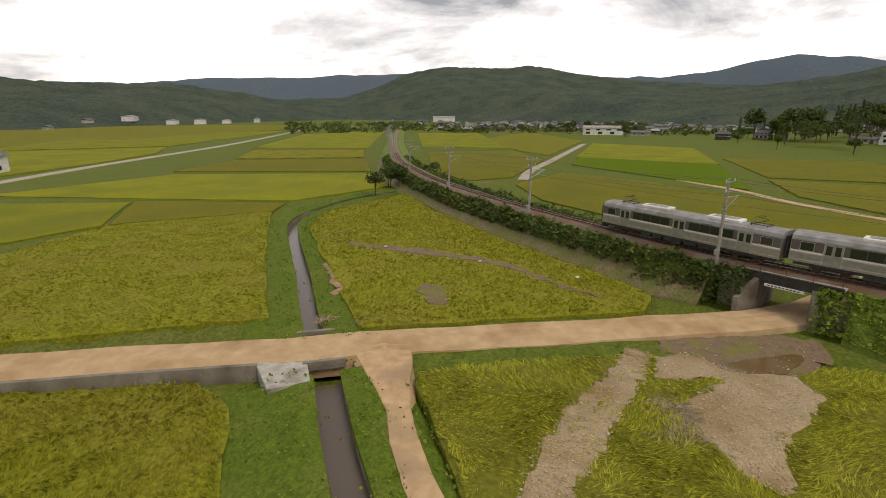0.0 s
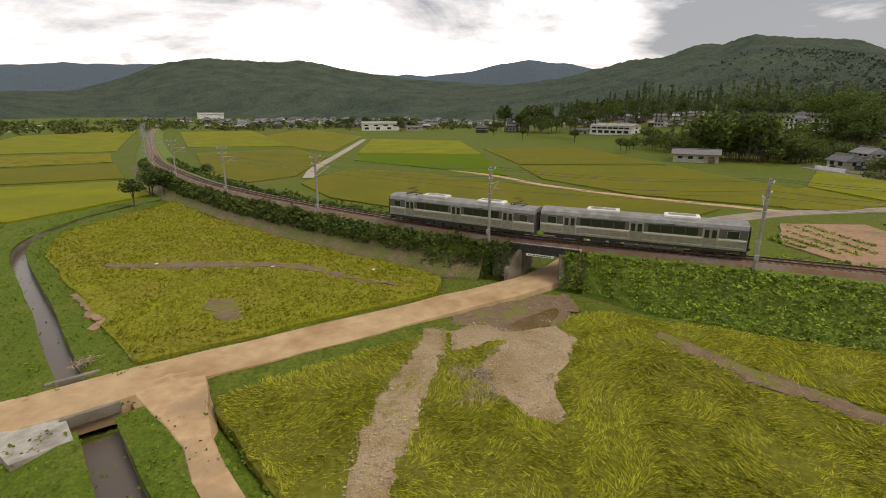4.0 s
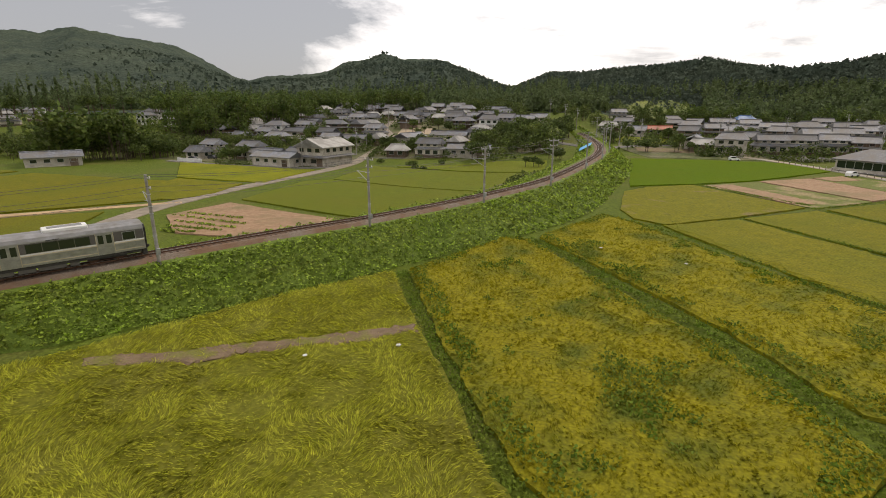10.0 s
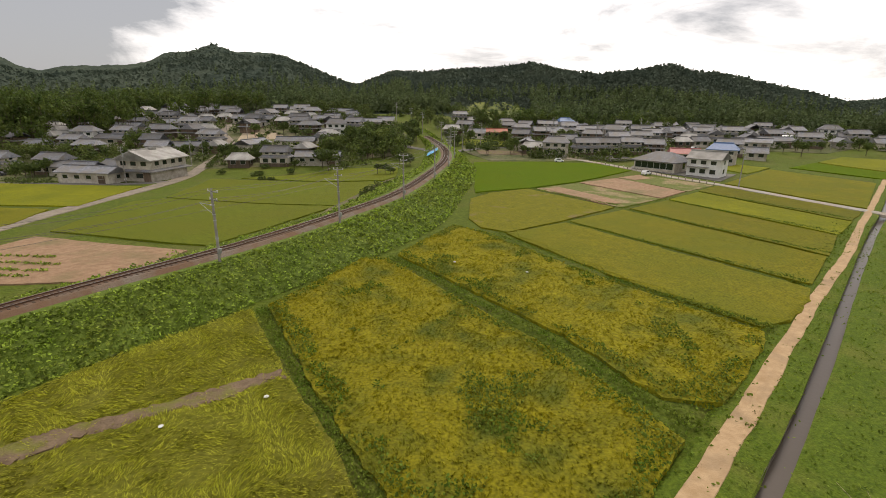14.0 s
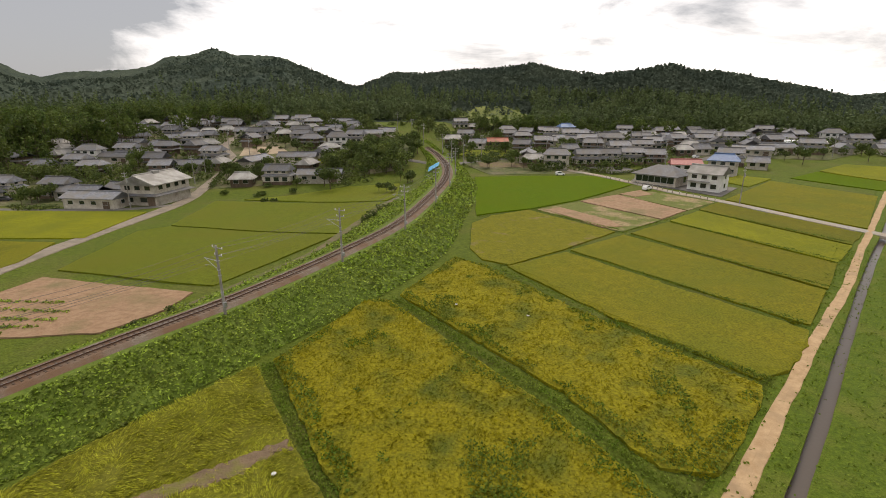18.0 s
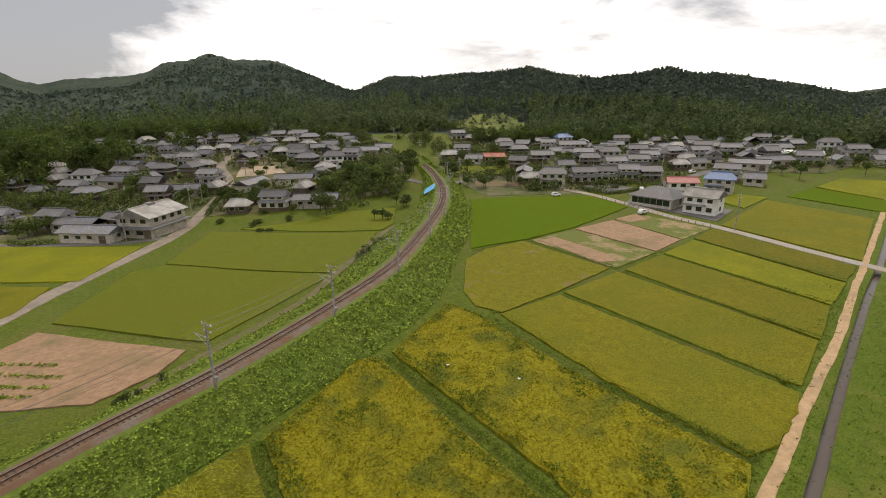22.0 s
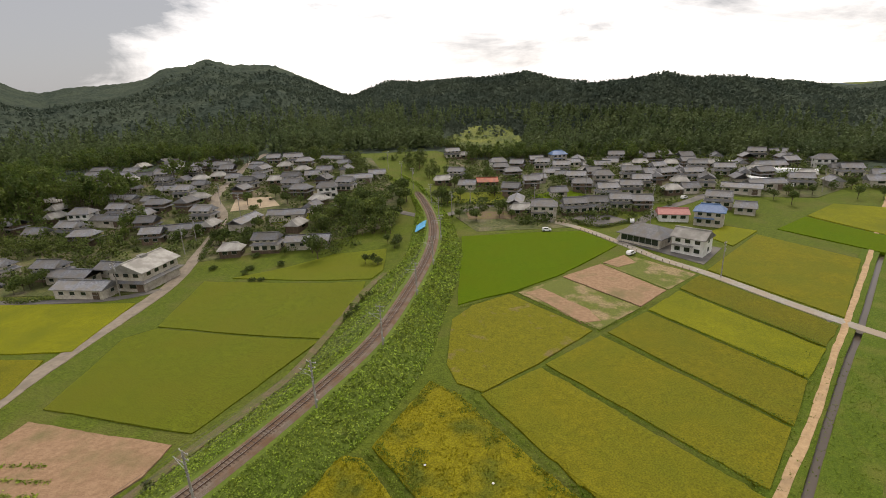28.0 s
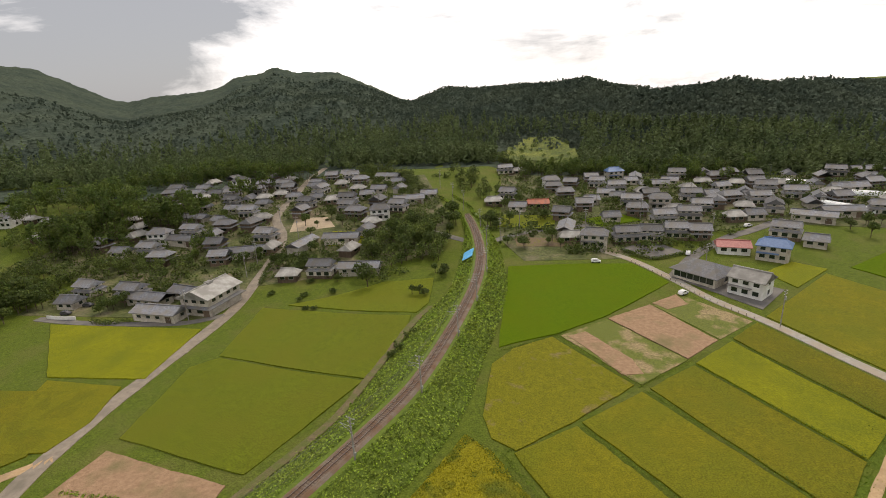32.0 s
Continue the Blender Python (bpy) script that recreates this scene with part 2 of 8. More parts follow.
MAT = {
    "grass": surface("grass", (0.068, 0.097, 0.012), (0.114, 0.148, 0.018), 1.2, spot=(0.120, 0.126, 0.030), spot_size=12, spot_share=0.60, bump=0.8, spec=0.1, speck=0.28, speck_size=0.35),
    "slope_grass": surface("slope_grass", (0.055, 0.080, 0.014), (0.105, 0.135, 0.024), 4.0, spot=(0.15, 0.17, 0.025), spot_size=14, spot_share=0.56, bump=0.8, speck=0.4, speck_size=1.5),
    "verge": surface("verge_grass", (0.060, 0.098, 0.010), (0.106, 0.150, 0.015), 0.5, spot=(0.13, 0.145, 0.026), spot_size=5, spot_share=0.62, bump=0.8, spec=0.1, per_island=0.1, speck=0.25),
    "rice_olive": surface("ripening_rice", (0.205, 0.200, 0.008), (0.285, 0.262, 0.011), 1.5, spot=(0.205, 0.215, 0.010), spot_size=11, spot_share=0.52, bump=0.9, grain=0.14, per_object=0.12, thin=0.42, speck=0.3, speck_size=0.26),
    "rice_yellow": surface("ripe_rice", (0.275, 0.252, 0.010), (0.375, 0.335, 0.014), 0.8, spot=(0.150, 0.178, 0.016), spot_size=5.0, spot_share=0.575, spot_soft=0.10, bump=0.9, grain=0.14, per_object=0.08, thin=0.42, speck=0.32, speck_size=0.26),
    "rice_moss": surface("young_rice", (0.162, 0.203, 0.009), (0.214, 0.258, 0.012), 1.6, spot=(0.200, 0.225, 0.012), spot_size=14, bump=0.9, grain=0.14, per_object=0.06, thin=0.4, speck=0.26, speck_size=0.26),
    "rice_lime": surface("early_rice", (0.270, 0.285, 0.007), (0.36, 0.36, 0.009), 1.5, spot=(0.235, 0.262, 0.009), spot_size=13, bump=0.9, grain=0.14, per_object=0.10, thin=0.4, speck=0.28, speck_size=0.26),
    "rice_green": surface("green_rice", (0.118, 0.200, 0.006), (0.155, 0.250, 0.008), 1.0, spot=(0.145, 0.220, 0.007), spot_size=9, bump=0.8, grain=0.14, speck=0.25, thin=0.4, spec=0.08),
    "rice_patchy": surface("patchy_rice", (0.215, 0.215, 0.010), (0.285, 0.270, 0.012), 1.5, spot=(0.30, 0.235, 0.085), spot_size=4.5, spot_share=0.64, spot_soft=0.05, bump=0.9, grain=0.14, thin=0.4, speck=0.3, speck_size=0.3),
    "rice_fresh": surface("greenish_rice", (0.232, 0.248, 0.014), (0.320, 0.322, 0.022), 1.2, spot=(0.29, 0.27, 0.030), spot_size=9, spot_share=0.56, bump=0.9, grain=0.16, per_object=0.05, per_island=0.2, thin=0.45, speck=0.3, speck_size=0.28),
    "rice_lodged": surface("lodged_rice", (0.36, 0.385, 0.034), (0.54, 0.53, 0.060), 0.45, spot=(0.46, 0.45, 0.065), spot_size=8, spot_share=0.6, bump=1.0, grain=0.22, per_island=0.45, thin=0.5, speck=0.2, speck_size=0.3),
    "soil": surface("bare_soil", (0.25, 0.15, 0.085), (0.36, 0.235, 0.14), 1.0, spot=(0.17, 0.14, 0.06), spot_size=7, spot_share=0.62, bump=0.6),
    "mud": surface("silt_mud", (0.125, 0.085, 0.052), (0.20, 0.14, 0.085), 0.7, spot=(0.15, 0.145, 0.03), spot_size=2.2, spot_share=0.56, spot_soft=0.08, bump=0.6),
    "gravel": surface("washed_gravel", (0.26, 0.195, 0.115), (0.43, 0.335, 0.205), 0.16, spot=(0.26, 0.185, 0.09), spot_size=3.5, spot_share=0.55, bump=1.0, grain=0.1),
    "stone": surface("river_stone", (0.29, 0.23, 0.145), (0.48, 0.395, 0.27), 0.4, bump=0.4, per_island=0.35),
    "dirt_road": surface("dirt_road", (0.36, 0.245, 0.13), (0.475, 0.34, 0.19), 1.4, spot=(0.28, 0.165, 0.075), spot_size=4, spot_share=0.63, bump=0.35, grain=0.15),
    "track_road": surface("farm_lane", (0.36, 0.235, 0.12), (0.50, 0.35, 0.20), 0.9, spot=(0.30, 0.21, 0.12), spot_size=3, spot_share=0.60, spot_soft=0.12, bump=0.4, grain=0.12),
    "paved": surface("worn_paving", (0.27, 0.25, 0.215), (0.38, 0.355, 0.31), 1.2, spot=(0.33, 0.27, 0.20), spot_size=6, bump=0.15),
    "concrete": surface("weathered_concrete", (0.27, 0.255, 0.22), (0.43, 0.41, 0.36), 0.7, spot=(0.17, 0.15, 0.115), spot_size=1.6, spot_share=0.60, bump=0.2),
    "bridge_concrete": surface("stained_bridge_concrete", (0.20, 0.175, 0.135), (0.33, 0.29, 0.225), 0.7, spot=(0.13, 0.105, 0.075), spot_size=1.4, spot_share=0.55, bump=0.2),
    "ballast": surface("ballast", (0.13, 0.10, 0.075), (0.27, 0.22, 0.175), 0.10, spot=(0.17, 0.10, 0.06), spot_size=2.5, bump=1.0, grain=0.07),
    "garden": surface("garden_ground", (0.055, 0.075, 0.018), (0.115, 0.120, 0.038), 3.0, spot=(0.19, 0.155, 0.10), spot_size=9, spot_share=0.60, bump=0.6, speck=0.3, speck_size=0.9),
    "old_concrete": surface("old_concrete", (0.15, 0.13, 0.10), (0.27, 0.24, 0.19), 0.9, spot=(0.10, 0.08, 0.055), spot_size=1.8, spot_share=0.58, bump=0.25),
    "rail": surface("rusty_rail", (0.085, 0.045, 0.028), (0.14, 0.075, 0.045), 0.3, rough=0.6, metal=0.3, bump=0.1),
    "railtop": surface("polished_railhead", (0.32, 0.30, 0.28), (0.42, 0.40, 0.38), 0.3, rough=0.35, metal=0.9, bump=0.05),
    "sleeper": surface("timber_sleeper", (0.075, 0.05, 0.035), (0.14, 0.10, 0.075), 0.25, bump=0.5, per_object=0.2, per_island=0.2),
    "leaf": surface("vine_leaf", (0.140, 0.226, 0.022), (0.240, 0.335, 0.040), 0.8, spot=(0.22, 0.285, 0.036), spot_size=6, bump=0.0, per_island=0.55, rough=0.6, thin=0.4, speck=0.4, speck_size=0.8),
    "weed": surface("field_weed", (0.085, 0.148, 0.015), (0.150, 0.222, 0.026), 0.8, spot=(0.165, 0.210, 0.030), spot_size=4, bump=0.0, per_island=0.4, rough=0.7, thin=0.35, spec=0.1),
    "leaf_dark": surface("shrub_leaf", (0.046, 0.078, 0.013), (0.080, 0.122, 0.021), 0.8, spot=(0.10, 0.125, 0.024), spot_size=5, bump=0.0, per_island=0.45, rough=0.65, thin=0.3),
    "bush": surface("undergrowth", (0.085, 0.130, 0.013), (0.135, 0.190, 0.023), 0.6, bump=0.9),
    "tree_leaf": surface("tree_leaf", (0.052, 0.080, 0.018), (0.088, 0.126, 0.026), 1.2, spot=(0.11, 0.14, 0.028), spot_size=4, bump=0.0, per_island=0.45, per_object=0.25, rough=0.7, thin=0.3),
    "bamboo": surface("bamboo_leaf", (0.075, 0.11, 0.018), (0.13, 0.17, 0.03), 1.2, spot=(0.06, 0.10, 0.02), spot_size=5, bump=0.0, per_island=0.35, per_object=0.15, rough=0.7, thin=0.35),
    "cedar": surface("cedar_needles", (0.068, 0.102, 0.042), (0.116, 0.158, 0.060), 2.5, spot=(0.115, 0.150, 0.055), spot_size=30, bump=0.0, per_island=0.35, rough=0.8, thin=0.3),
    "bark": surface("bark", (0.06, 0.045, 0.03), (0.12, 0.09, 0.06), 0.3, bump=0.7, stretch=(1, 1, 0.2)),
    # woodland green, lightened and blued to put distance haze into the colour
    "hill": surface("hazed_wooded_hill", (0.046, 0.066, 0.053), (0.079, 0.104, 0.075), 11, spot=(0.089, 0.113, 0.079), spot_size=70, thin=0.2, bump=1.0, grain=6.0, rough=0.95, spec=0.05, speck=0.22, speck_size=5.0),
    # blue of aerial haze is painted into this base colour
    "hill_far_hazed": surface("hazed_distant_hill", (0.072, 0.098, 0.120), (0.092, 0.120, 0.142), 20, spot=(0.082, 0.108, 0.130), spot_size=160, bump=0.6, grain=12.0, rough=0.95, spec=0.05),
    "pole": surface("concrete_pole", (0.27, 0.26, 0.24), (0.40, 0.385, 0.355), 0.4, spot=(0.2, 0.18, 0.15), spot_size=1.5, bump=0.1),
    "wood_pole": surface("creosoted_pole", (0.10, 0.075, 0.055), (0.17, 0.13, 0.10), 0.3, bump=0.3, stretch=(1, 1, 0.15)),
    "galvanised": surface("galvanised_steel", (0.30, 0.31, 0.31), (0.42, 0.43, 0.43), 0.3, rough=0.5, metal=0.7, bump=0.05),
    "wire": surface("wire", (0.06, 0.06, 0.06), (0.10, 0.095, 0.09), 1.0, rough=0.5, metal=0.5, bump=0),
    "porcelain": surface("porcelain", (0.55, 0.53, 0.48), (0.65, 0.63, 0.6), 0.2, rough=0.25, bump=0),
    "steel": surface("brushed_stainless", (0.27, 0.27, 0.265), (0.38, 0.38, 0.37), 0.5, rough=0.40, metal=0.75, bump=0.02, spec=0.5),
    "roof_grey": surface("train_roof", (0.20, 0.20, 0.20), (0.30, 0.30, 0.30), 0.8, rough=0.55, spot=(0.18, 0.17, 0.155), spot_size=1.2, bump=0.08),
    "dark": surface("underframe", (0.025, 0.024, 0.023), (0.055, 0.05, 0.045), 0.4, rough=0.7, bump=0.2),
    "black": surface("black_front", (0.015, 0.015, 0.017), (0.025, 0.025, 0.028), 0.5, rough=0.3, bump=0.02),
    "brown_band": surface("brown_band", (0.085, 0.078, 0.070), (0.115, 0.105, 0.095), 0.5, rough=0.45, bump=0.02),
    "beige_band": surface("beige_band", (0.45, 0.38, 0.27), (0.52, 0.45, 0.33), 0.5, rough=0.45, bump=0.02),
    "blue_band": surface("blue_band", (0.03, 0.07, 0.18), (0.05, 0.09, 0.22), 0.5, rough=0.45, bump=0.02),
    "white": surface("white_paint", (0.62, 0.62, 0.60), (0.76, 0.76, 0.73), 1.0, rough=0.6, spot=(0.55, 0.54, 0.5), spot_size=2.5, bump=0.05),
    "plaster": surface("plaster_wall", (0.36, 0.325, 0.27), (0.58, 0.535, 0.455), 1.2, spot=(0.24, 0.21, 0.17), spot_size=2.5, spot_share=0.62, bump=0.1, per_object=0.22),
    "timber_wall": surface("dark_timber_wall", (0.085, 0.06, 0.04), (0.16, 0.115, 0.08), 0.5, bump=0.4, per_object=0.3, stretch=(1, 1, 0.2)),
    "tile_grey": surface("grey_roof_tile", (0.088, 0.094, 0.108), (0.200, 0.208, 0.226), 0.6, rough=0.62, spot=(0.14, 0.13, 0.115), spot_size=3, bump=0.35, grain=0.12, per_object=0.45, spec=0.35),
    "tile_brown": surface("brown_roof_tile", (0.095, 0.078, 0.062), (0.17, 0.145, 0.12), 0.6, rough=0.62, spot=(0.12, 0.115, 0.11), spot_size=3, bump=0.35, grain=0.12, per_object=0.35, spec=0.35),
    "weedy": surface("weedy_soil", (0.24, 0.18, 0.09), (0.31, 0.235, 0.12), 0.8, spot=(0.115, 0.135, 0.020), spot_size=6, spot_share=0.44, spot_soft=0.06, bump=0.6, speck=0.25, speck_size=0.4),
    "toe": surface("trodden_earth", (0.12, 0.092, 0.048), (0.18, 0.14, 0.075), 0.7, spot=(0.10, 0.115, 0.025), spot_size=2.0, spot_share=0.50, bump=0.6, speck=0.25),
    "village_road": surface("silty_village_road", (0.21, 0.175, 0.135), (0.30, 0.255, 0.20), 1.4, spot=(0.16, 0.14, 0.105), spot_size=5, spot_share=0.6, bump=0.3, grain=0.15),
    "tile_light": surface("pale_roof_sheet", (0.28, 0.275, 0.25), (0.37, 0.36, 0.335), 0.8, rough=0.6, spot=(0.21, 0.20, 0.18), spot_size=3, bump=0.2, grain=0.2, per_object=0.2),
    "tile_red": surface("orange_red_roof", (0.33, 0.085, 0.04), (0.45, 0.13, 0.065), 0.5, rough=0.55, spot=(0.24, 0.08, 0.05), spot_size=2, bump=0.3),
    "tile_pink": surface("red_sheet_roof", (0.32, 0.11, 0.10), (0.42, 0.17, 0.15), 0.8, rough=0.55, bump=0.15),
    "tile_blue": surface("blue_roof", (0.07, 0.13, 0.26), (0.10, 0.18, 0.33), 0.8, rough=0.5, bump=0.15),
    "tarp": surface("blue_tarpaulin", (0.05, 0.33, 0.60), (0.12, 0.46, 0.72), 1.0, rough=0.4, bump=0.6, grain=0.5),
    "sheeting": surface("white_greenhouse_film", (0.62, 0.64, 0.64), (0.75, 0.77, 0.77), 1.0, rough=0.35, bump=0.1),
    "yard": surface("sandy_yard", (0.36, 0.28, 0.19), (0.45, 0.36, 0.25), 1.5, bump=0.2),
    "asphalt": surface("asphalt", (0.085, 0.083, 0.08), (0.14, 0.135, 0.13), 0.8, spot=(0.18, 0.165, 0.145), spot_size=5, bump=0.2),
    "debris": surface("flood_debris", (0.22, 0.17, 0.105), (0.40, 0.32, 0.21), 0.4, bump=0.8, per_island=0.35),
    "car_white": surface("white_car_paint", (0.70, 0.70, 0.69), (0.78, 0.78, 0.77), 1.0, rough=0.25, bump=0, spec=0.5),
    "car_dark": surface("dark_car_paint", (0.05, 0.05, 0.055), (0.07, 0.07, 0.075), 1.0, rough=0.25, bump=0, spec=0.5),
    "rubber": surface("rubber", (0.02, 0.02, 0.02), (0.03, 0.03, 0.03), 0.3, rough=0.8, bump=0),
}


def shiny(name, colour, rough, extra=()):
    m = bpy.data.materials.new(name)
    m.use_nodes = True
    b = m.node_tree.nodes["Principled BSDF"]
    b.inputs["Base Color"].default_value, b.inputs["Roughness"].default_value = (*colour, 1), rough
    b.inputs["Specular IOR Level"].default_value = 0.5
    for key, value in extra:
        b.inputs[key].default_value = value
    return m


def water_material(name, colour, rough):
    m = shiny(name, colour, rough)
    n, l = m.node_tree.nodes, m.node_tree.links
    t = n.new("ShaderNodeTexNoise")
    t.inputs["Scale"].default_value, t.inputs["Detail"].default_value = 2.2, 3.0
    b = n.new("ShaderNodeBump")
    b.inputs["Strength"].default_value, b.inputs["Distance"].default_value = 0.12, 0.06
    p = n.new("ShaderNodeTexCoord")
    l.new(p.outputs["Object"], t.inputs["Vector"])
    l.new(t.outputs["Fac"], b.inputs["Height"])
    l.new(b.outputs[0], n["Principled BSDF"].inputs["Normal"])
    return m


MAT["water"] = water_material("silty_water", (0.085, 0.062, 0.042), 0.28)
MAT["pool"] = water_material("brown_puddle", (0.13, 0.085, 0.035), 0.06)
MAT["glass"] = shiny("dark_glass", (0.020, 0.028, 0.020), 0.08)
MAT["lamp_glass"] = shiny("lamp_glass", (0.75, 0.74, 0.68), 0.15)


# ---------------------------------------------------------------- building helpers
def mesh_of(name, verts, faces, material, smooth=False):
    me = bpy.data.meshes.new(name)
    me.from_pydata(verts, [], faces)
    me.materials.append(material)
    if smooth:
        me.polygons.foreach_set("use_smooth", [True] * len(me.polygons))
    me.update()
    return me


def part(name, bm, material, parent=None, label=""):
    me = bpy.data.meshes.new(name)
    bm.to_mesh(me)
    bm.free()
    me.materials.append(material)
    ob = new(name, me)
    if parent:
        ob.parent = parent
    return tagged(ob, label)


def hung(name, me, parent, m=None, label=""):
    ob = new(name, me)
    ob.parent = parent
    if m is not None:
        ob.matrix_basis = m
    return tagged(ob, label)


def thing(name, m, label, category, group=""):
    ob = new(name)
    ob.matrix_basis = m
    return tagged(ob, label, category, group)


def add_box(bm, x0, y0, z0, x1, y1, z1, bevel=0.0):
    v = [bm.verts.new(p) for p in ((x0, y0, z0), (x1, y0, z0), (x1, y1, z0), (x0, y1, z0), (x0, y0, z1), (x1, y0, z1), (x1, y1, z1), (x0, y1, z1))]
    f = [bm.faces.new([v[i] for i in q]) for q in ((3, 2, 1, 0), (4, 5, 6, 7), (0, 1, 5, 4), (1, 2, 6, 5), (2, 3, 7, 6), (3, 0, 4, 7))]
    if bevel:
        bmesh.ops.bevel(bm, geom=list({e for q in f for e in q.edges}), offset=bevel, segments=1, affect="EDGES")


def box(x0, y0, z0, x1, y1, z1, bevel=0.0):
    bm = bmesh.new()
    add_box(bm, x0, y0, z0, x1, y1, z1, bevel)
    return bm


def add_rod(bm, a, b, r0, r1=None, sides=8):
    a, b = Vector(a), Vector(b)
    q = (b - a).to_track_quat("Z", "Y").to_matrix()
    rings = []
    for p, r in ((a, r0), (b, r0 if r1 is None else r1)):
        rings.append([bm.verts.new(p + q @ Vector((r * math.cos(k * math.tau / sides), r * math.sin(k * math.tau / sides), 0))) for k in range(sides)])
    for k in range(sides):
        bm.faces.new((rings[0][k], rings[0][(k + 1) % sides], rings[1][(k + 1) % sides], rings[1][k]))
    bm.faces.new(rings[0][::-1])
    bm.faces.new(rings[1])


def rod(a, b, r0, r1=None, sides=8):
    bm = bmesh.new()
    add_rod(bm, a, b, r0, r1, sides)
    return bm


def ease(a, b, x):
    t = min(max((x - a) / (b - a), 0.0), 1.0)
    return t * t * (3 - 2 * t)


def ground_height(x, y):
    """The plain: level by the river road, rising gently to the village on both sides of the line."""
    west = 1 - ease(-60, -10, x - 0.1 * (y - 100))
    if -36 < x < 14 and -60 < y < 4:
        beside = ((x + 26.4) * 42.5 + (y + 34.7) * 22.8) / 48.2
        bank = ((x + 33) * 24.7 - (y + 13.4) * 28) / 37.3
        return -1.0 * ease(2.3, 2.9, beside) * ease(5.0, 6.4, bank)
    return min(0.02 * max(0, y - 40) * (1 - west) + west * 0.085 * max(0, y - 160), 14.0) + 3.0 * ease(185, 265, y)


def curve_points(points, step=3.0):
    """A smooth line through a few points, sampled evenly."""
    p = [Vector((*q, 0)) if len(q) == 2 else Vector(q) for q in points]
    p = [2 * p[0] - p[1]] + p + [2 * p[-1] - p[-2]]
    out = []
    for i in range(1, len(p) - 2):
        n = max(1, int((p[i + 1] - p[i]).length / step))
        for k in range(n):
            t = k / n
            a, b, c, d = p[i - 1:i + 3]
            out.append(0.5 * (2 * b + (c - a) * t + (2 * a - 5 * b + 4 * c - d) * t * t + (3 * b - a - 3 * c + d) * t ** 3))
    out.append(p[-2])
    return out


def sides_of(line):
    """The direction to the right of the line at each of its points."""
    out = []
    for i in range(len(line)):
        d = line[min(i + 1, len(line) - 1)] - line[max(i - 1, 0)]
        out.append(Vector((d.y, -d.x, 0)).normalized())
    return out


def ribbon(name, line, profile, material, wobble=0.0, closed=False, on_ground=True):
    """Sweeps a cross-section, (to the right, up) pairs or a function of the point and its number, along a line."""
    right = sides_of(line)
    verts, faces, n = [], [], 0
    for i, (p, r) in enumerate(zip(line, right)):
        prof = profile(p, i) if callable(profile) else profile
        n = len(prof)
        for k, (d, h) in enumerate(prof):
            w = wobble * noise.noise((p.x * 0.23 + k * 7.7, p.y * 0.23, 3.1 * k)) if wobble else 0
            q = p + r * (d + w)
            verts.append((q.x, q.y, h + (ground_height(q.x, q.y) if on_ground else p.z)))
    last = n if closed else n - 1
    for i in range(len(line) - 1):
        for k in range(last):
            a, b = i * n + k, i * n + (k + 1) % n
            faces.append((a, a + n, b + n, b))
    if closed:
        faces += [tuple(range(n)), tuple((len(line) - 1) * n + k for k in range(n))[::-1]]
    return new(name, mesh_of(name, verts, faces, material))


def inside(x, y, poly):
    hit = False
    for (x0, y0), (x1, y1) in zip(poly, poly[1:] + poly[:1]):
        if (y0 > y) != (y1 > y) and x < (x1 - x0) * (y - y0) / (y1 - y0) + x0:
            hit = not hit
    return hit


def plot(poly, cell, top, relief=0.1, depth=0.9, wave=1.3, rim_drop=0.0):
    """A slab over a polygon of ground, cut into cells, with an uneven top and a skirt."""
    bm = bmesh.new()
    bm.faces.new([bm.verts.new((x, y, 0)) for x, y in poly])
    bmesh.ops.triangulate(bm, faces=bm.faces[:])
    for axis in (0, 1):
        lo, hi = min(p[axis] for p in poly), max(p[axis] for p in poly)
        k = lo + cell
        no = Vector((1, 0, 0)) if axis == 0 else Vector((0, 1, 0))
        while k < hi:
            bmesh.ops.bisect_plane(bm, geom=bm.verts[:] + bm.edges[:] + bm.faces[:], plane_co=no * k, plane_no=no)
            k += cell
    bmesh.ops.recalc_face_normals(bm, faces=bm.faces[:])
    if bm.faces and sum(f.normal.z for f in bm.faces) < 0:
        bmesh.ops.reverse_faces(bm, faces=bm.faces[:])
    rim = {v for e in bm.edges if e.is_boundary for v in e.verts}
    for v in bm.verts:
        x, y = v.co.x, v.co.y
        if v in rim and wave:
            v.co.x += 0.17 * wave * noise.noise((x * 0.9, y * 0.9, 5)) + 0.22 * noise.noise((x * 0.15, y * 0.15, 9))
            v.co.y += 0.17 * wave * noise.noise((x * 0.9, y * 0.9, 7)) + 0.22 * noise.noise((x * 0.15, y * 0.15, 2))
        v.co.z = ground_height(x, y) + top + relief * (noise.noise((x / 1.3, y / 1.3, 0)) + 0.6 * noise.noise((x * 0.2, y * 0.2, 4))) - (rim_drop if v in rim else 0.0)
    edges = [e for e in bm.edges if e.is_boundary]
    made = bmesh.ops.extrude_edge_only(bm, edges=edges)
    for v in made["geom"]:
        if isinstance(v, bmesh.types.BMVert):
            v.co.z -= depth + top
    return bm


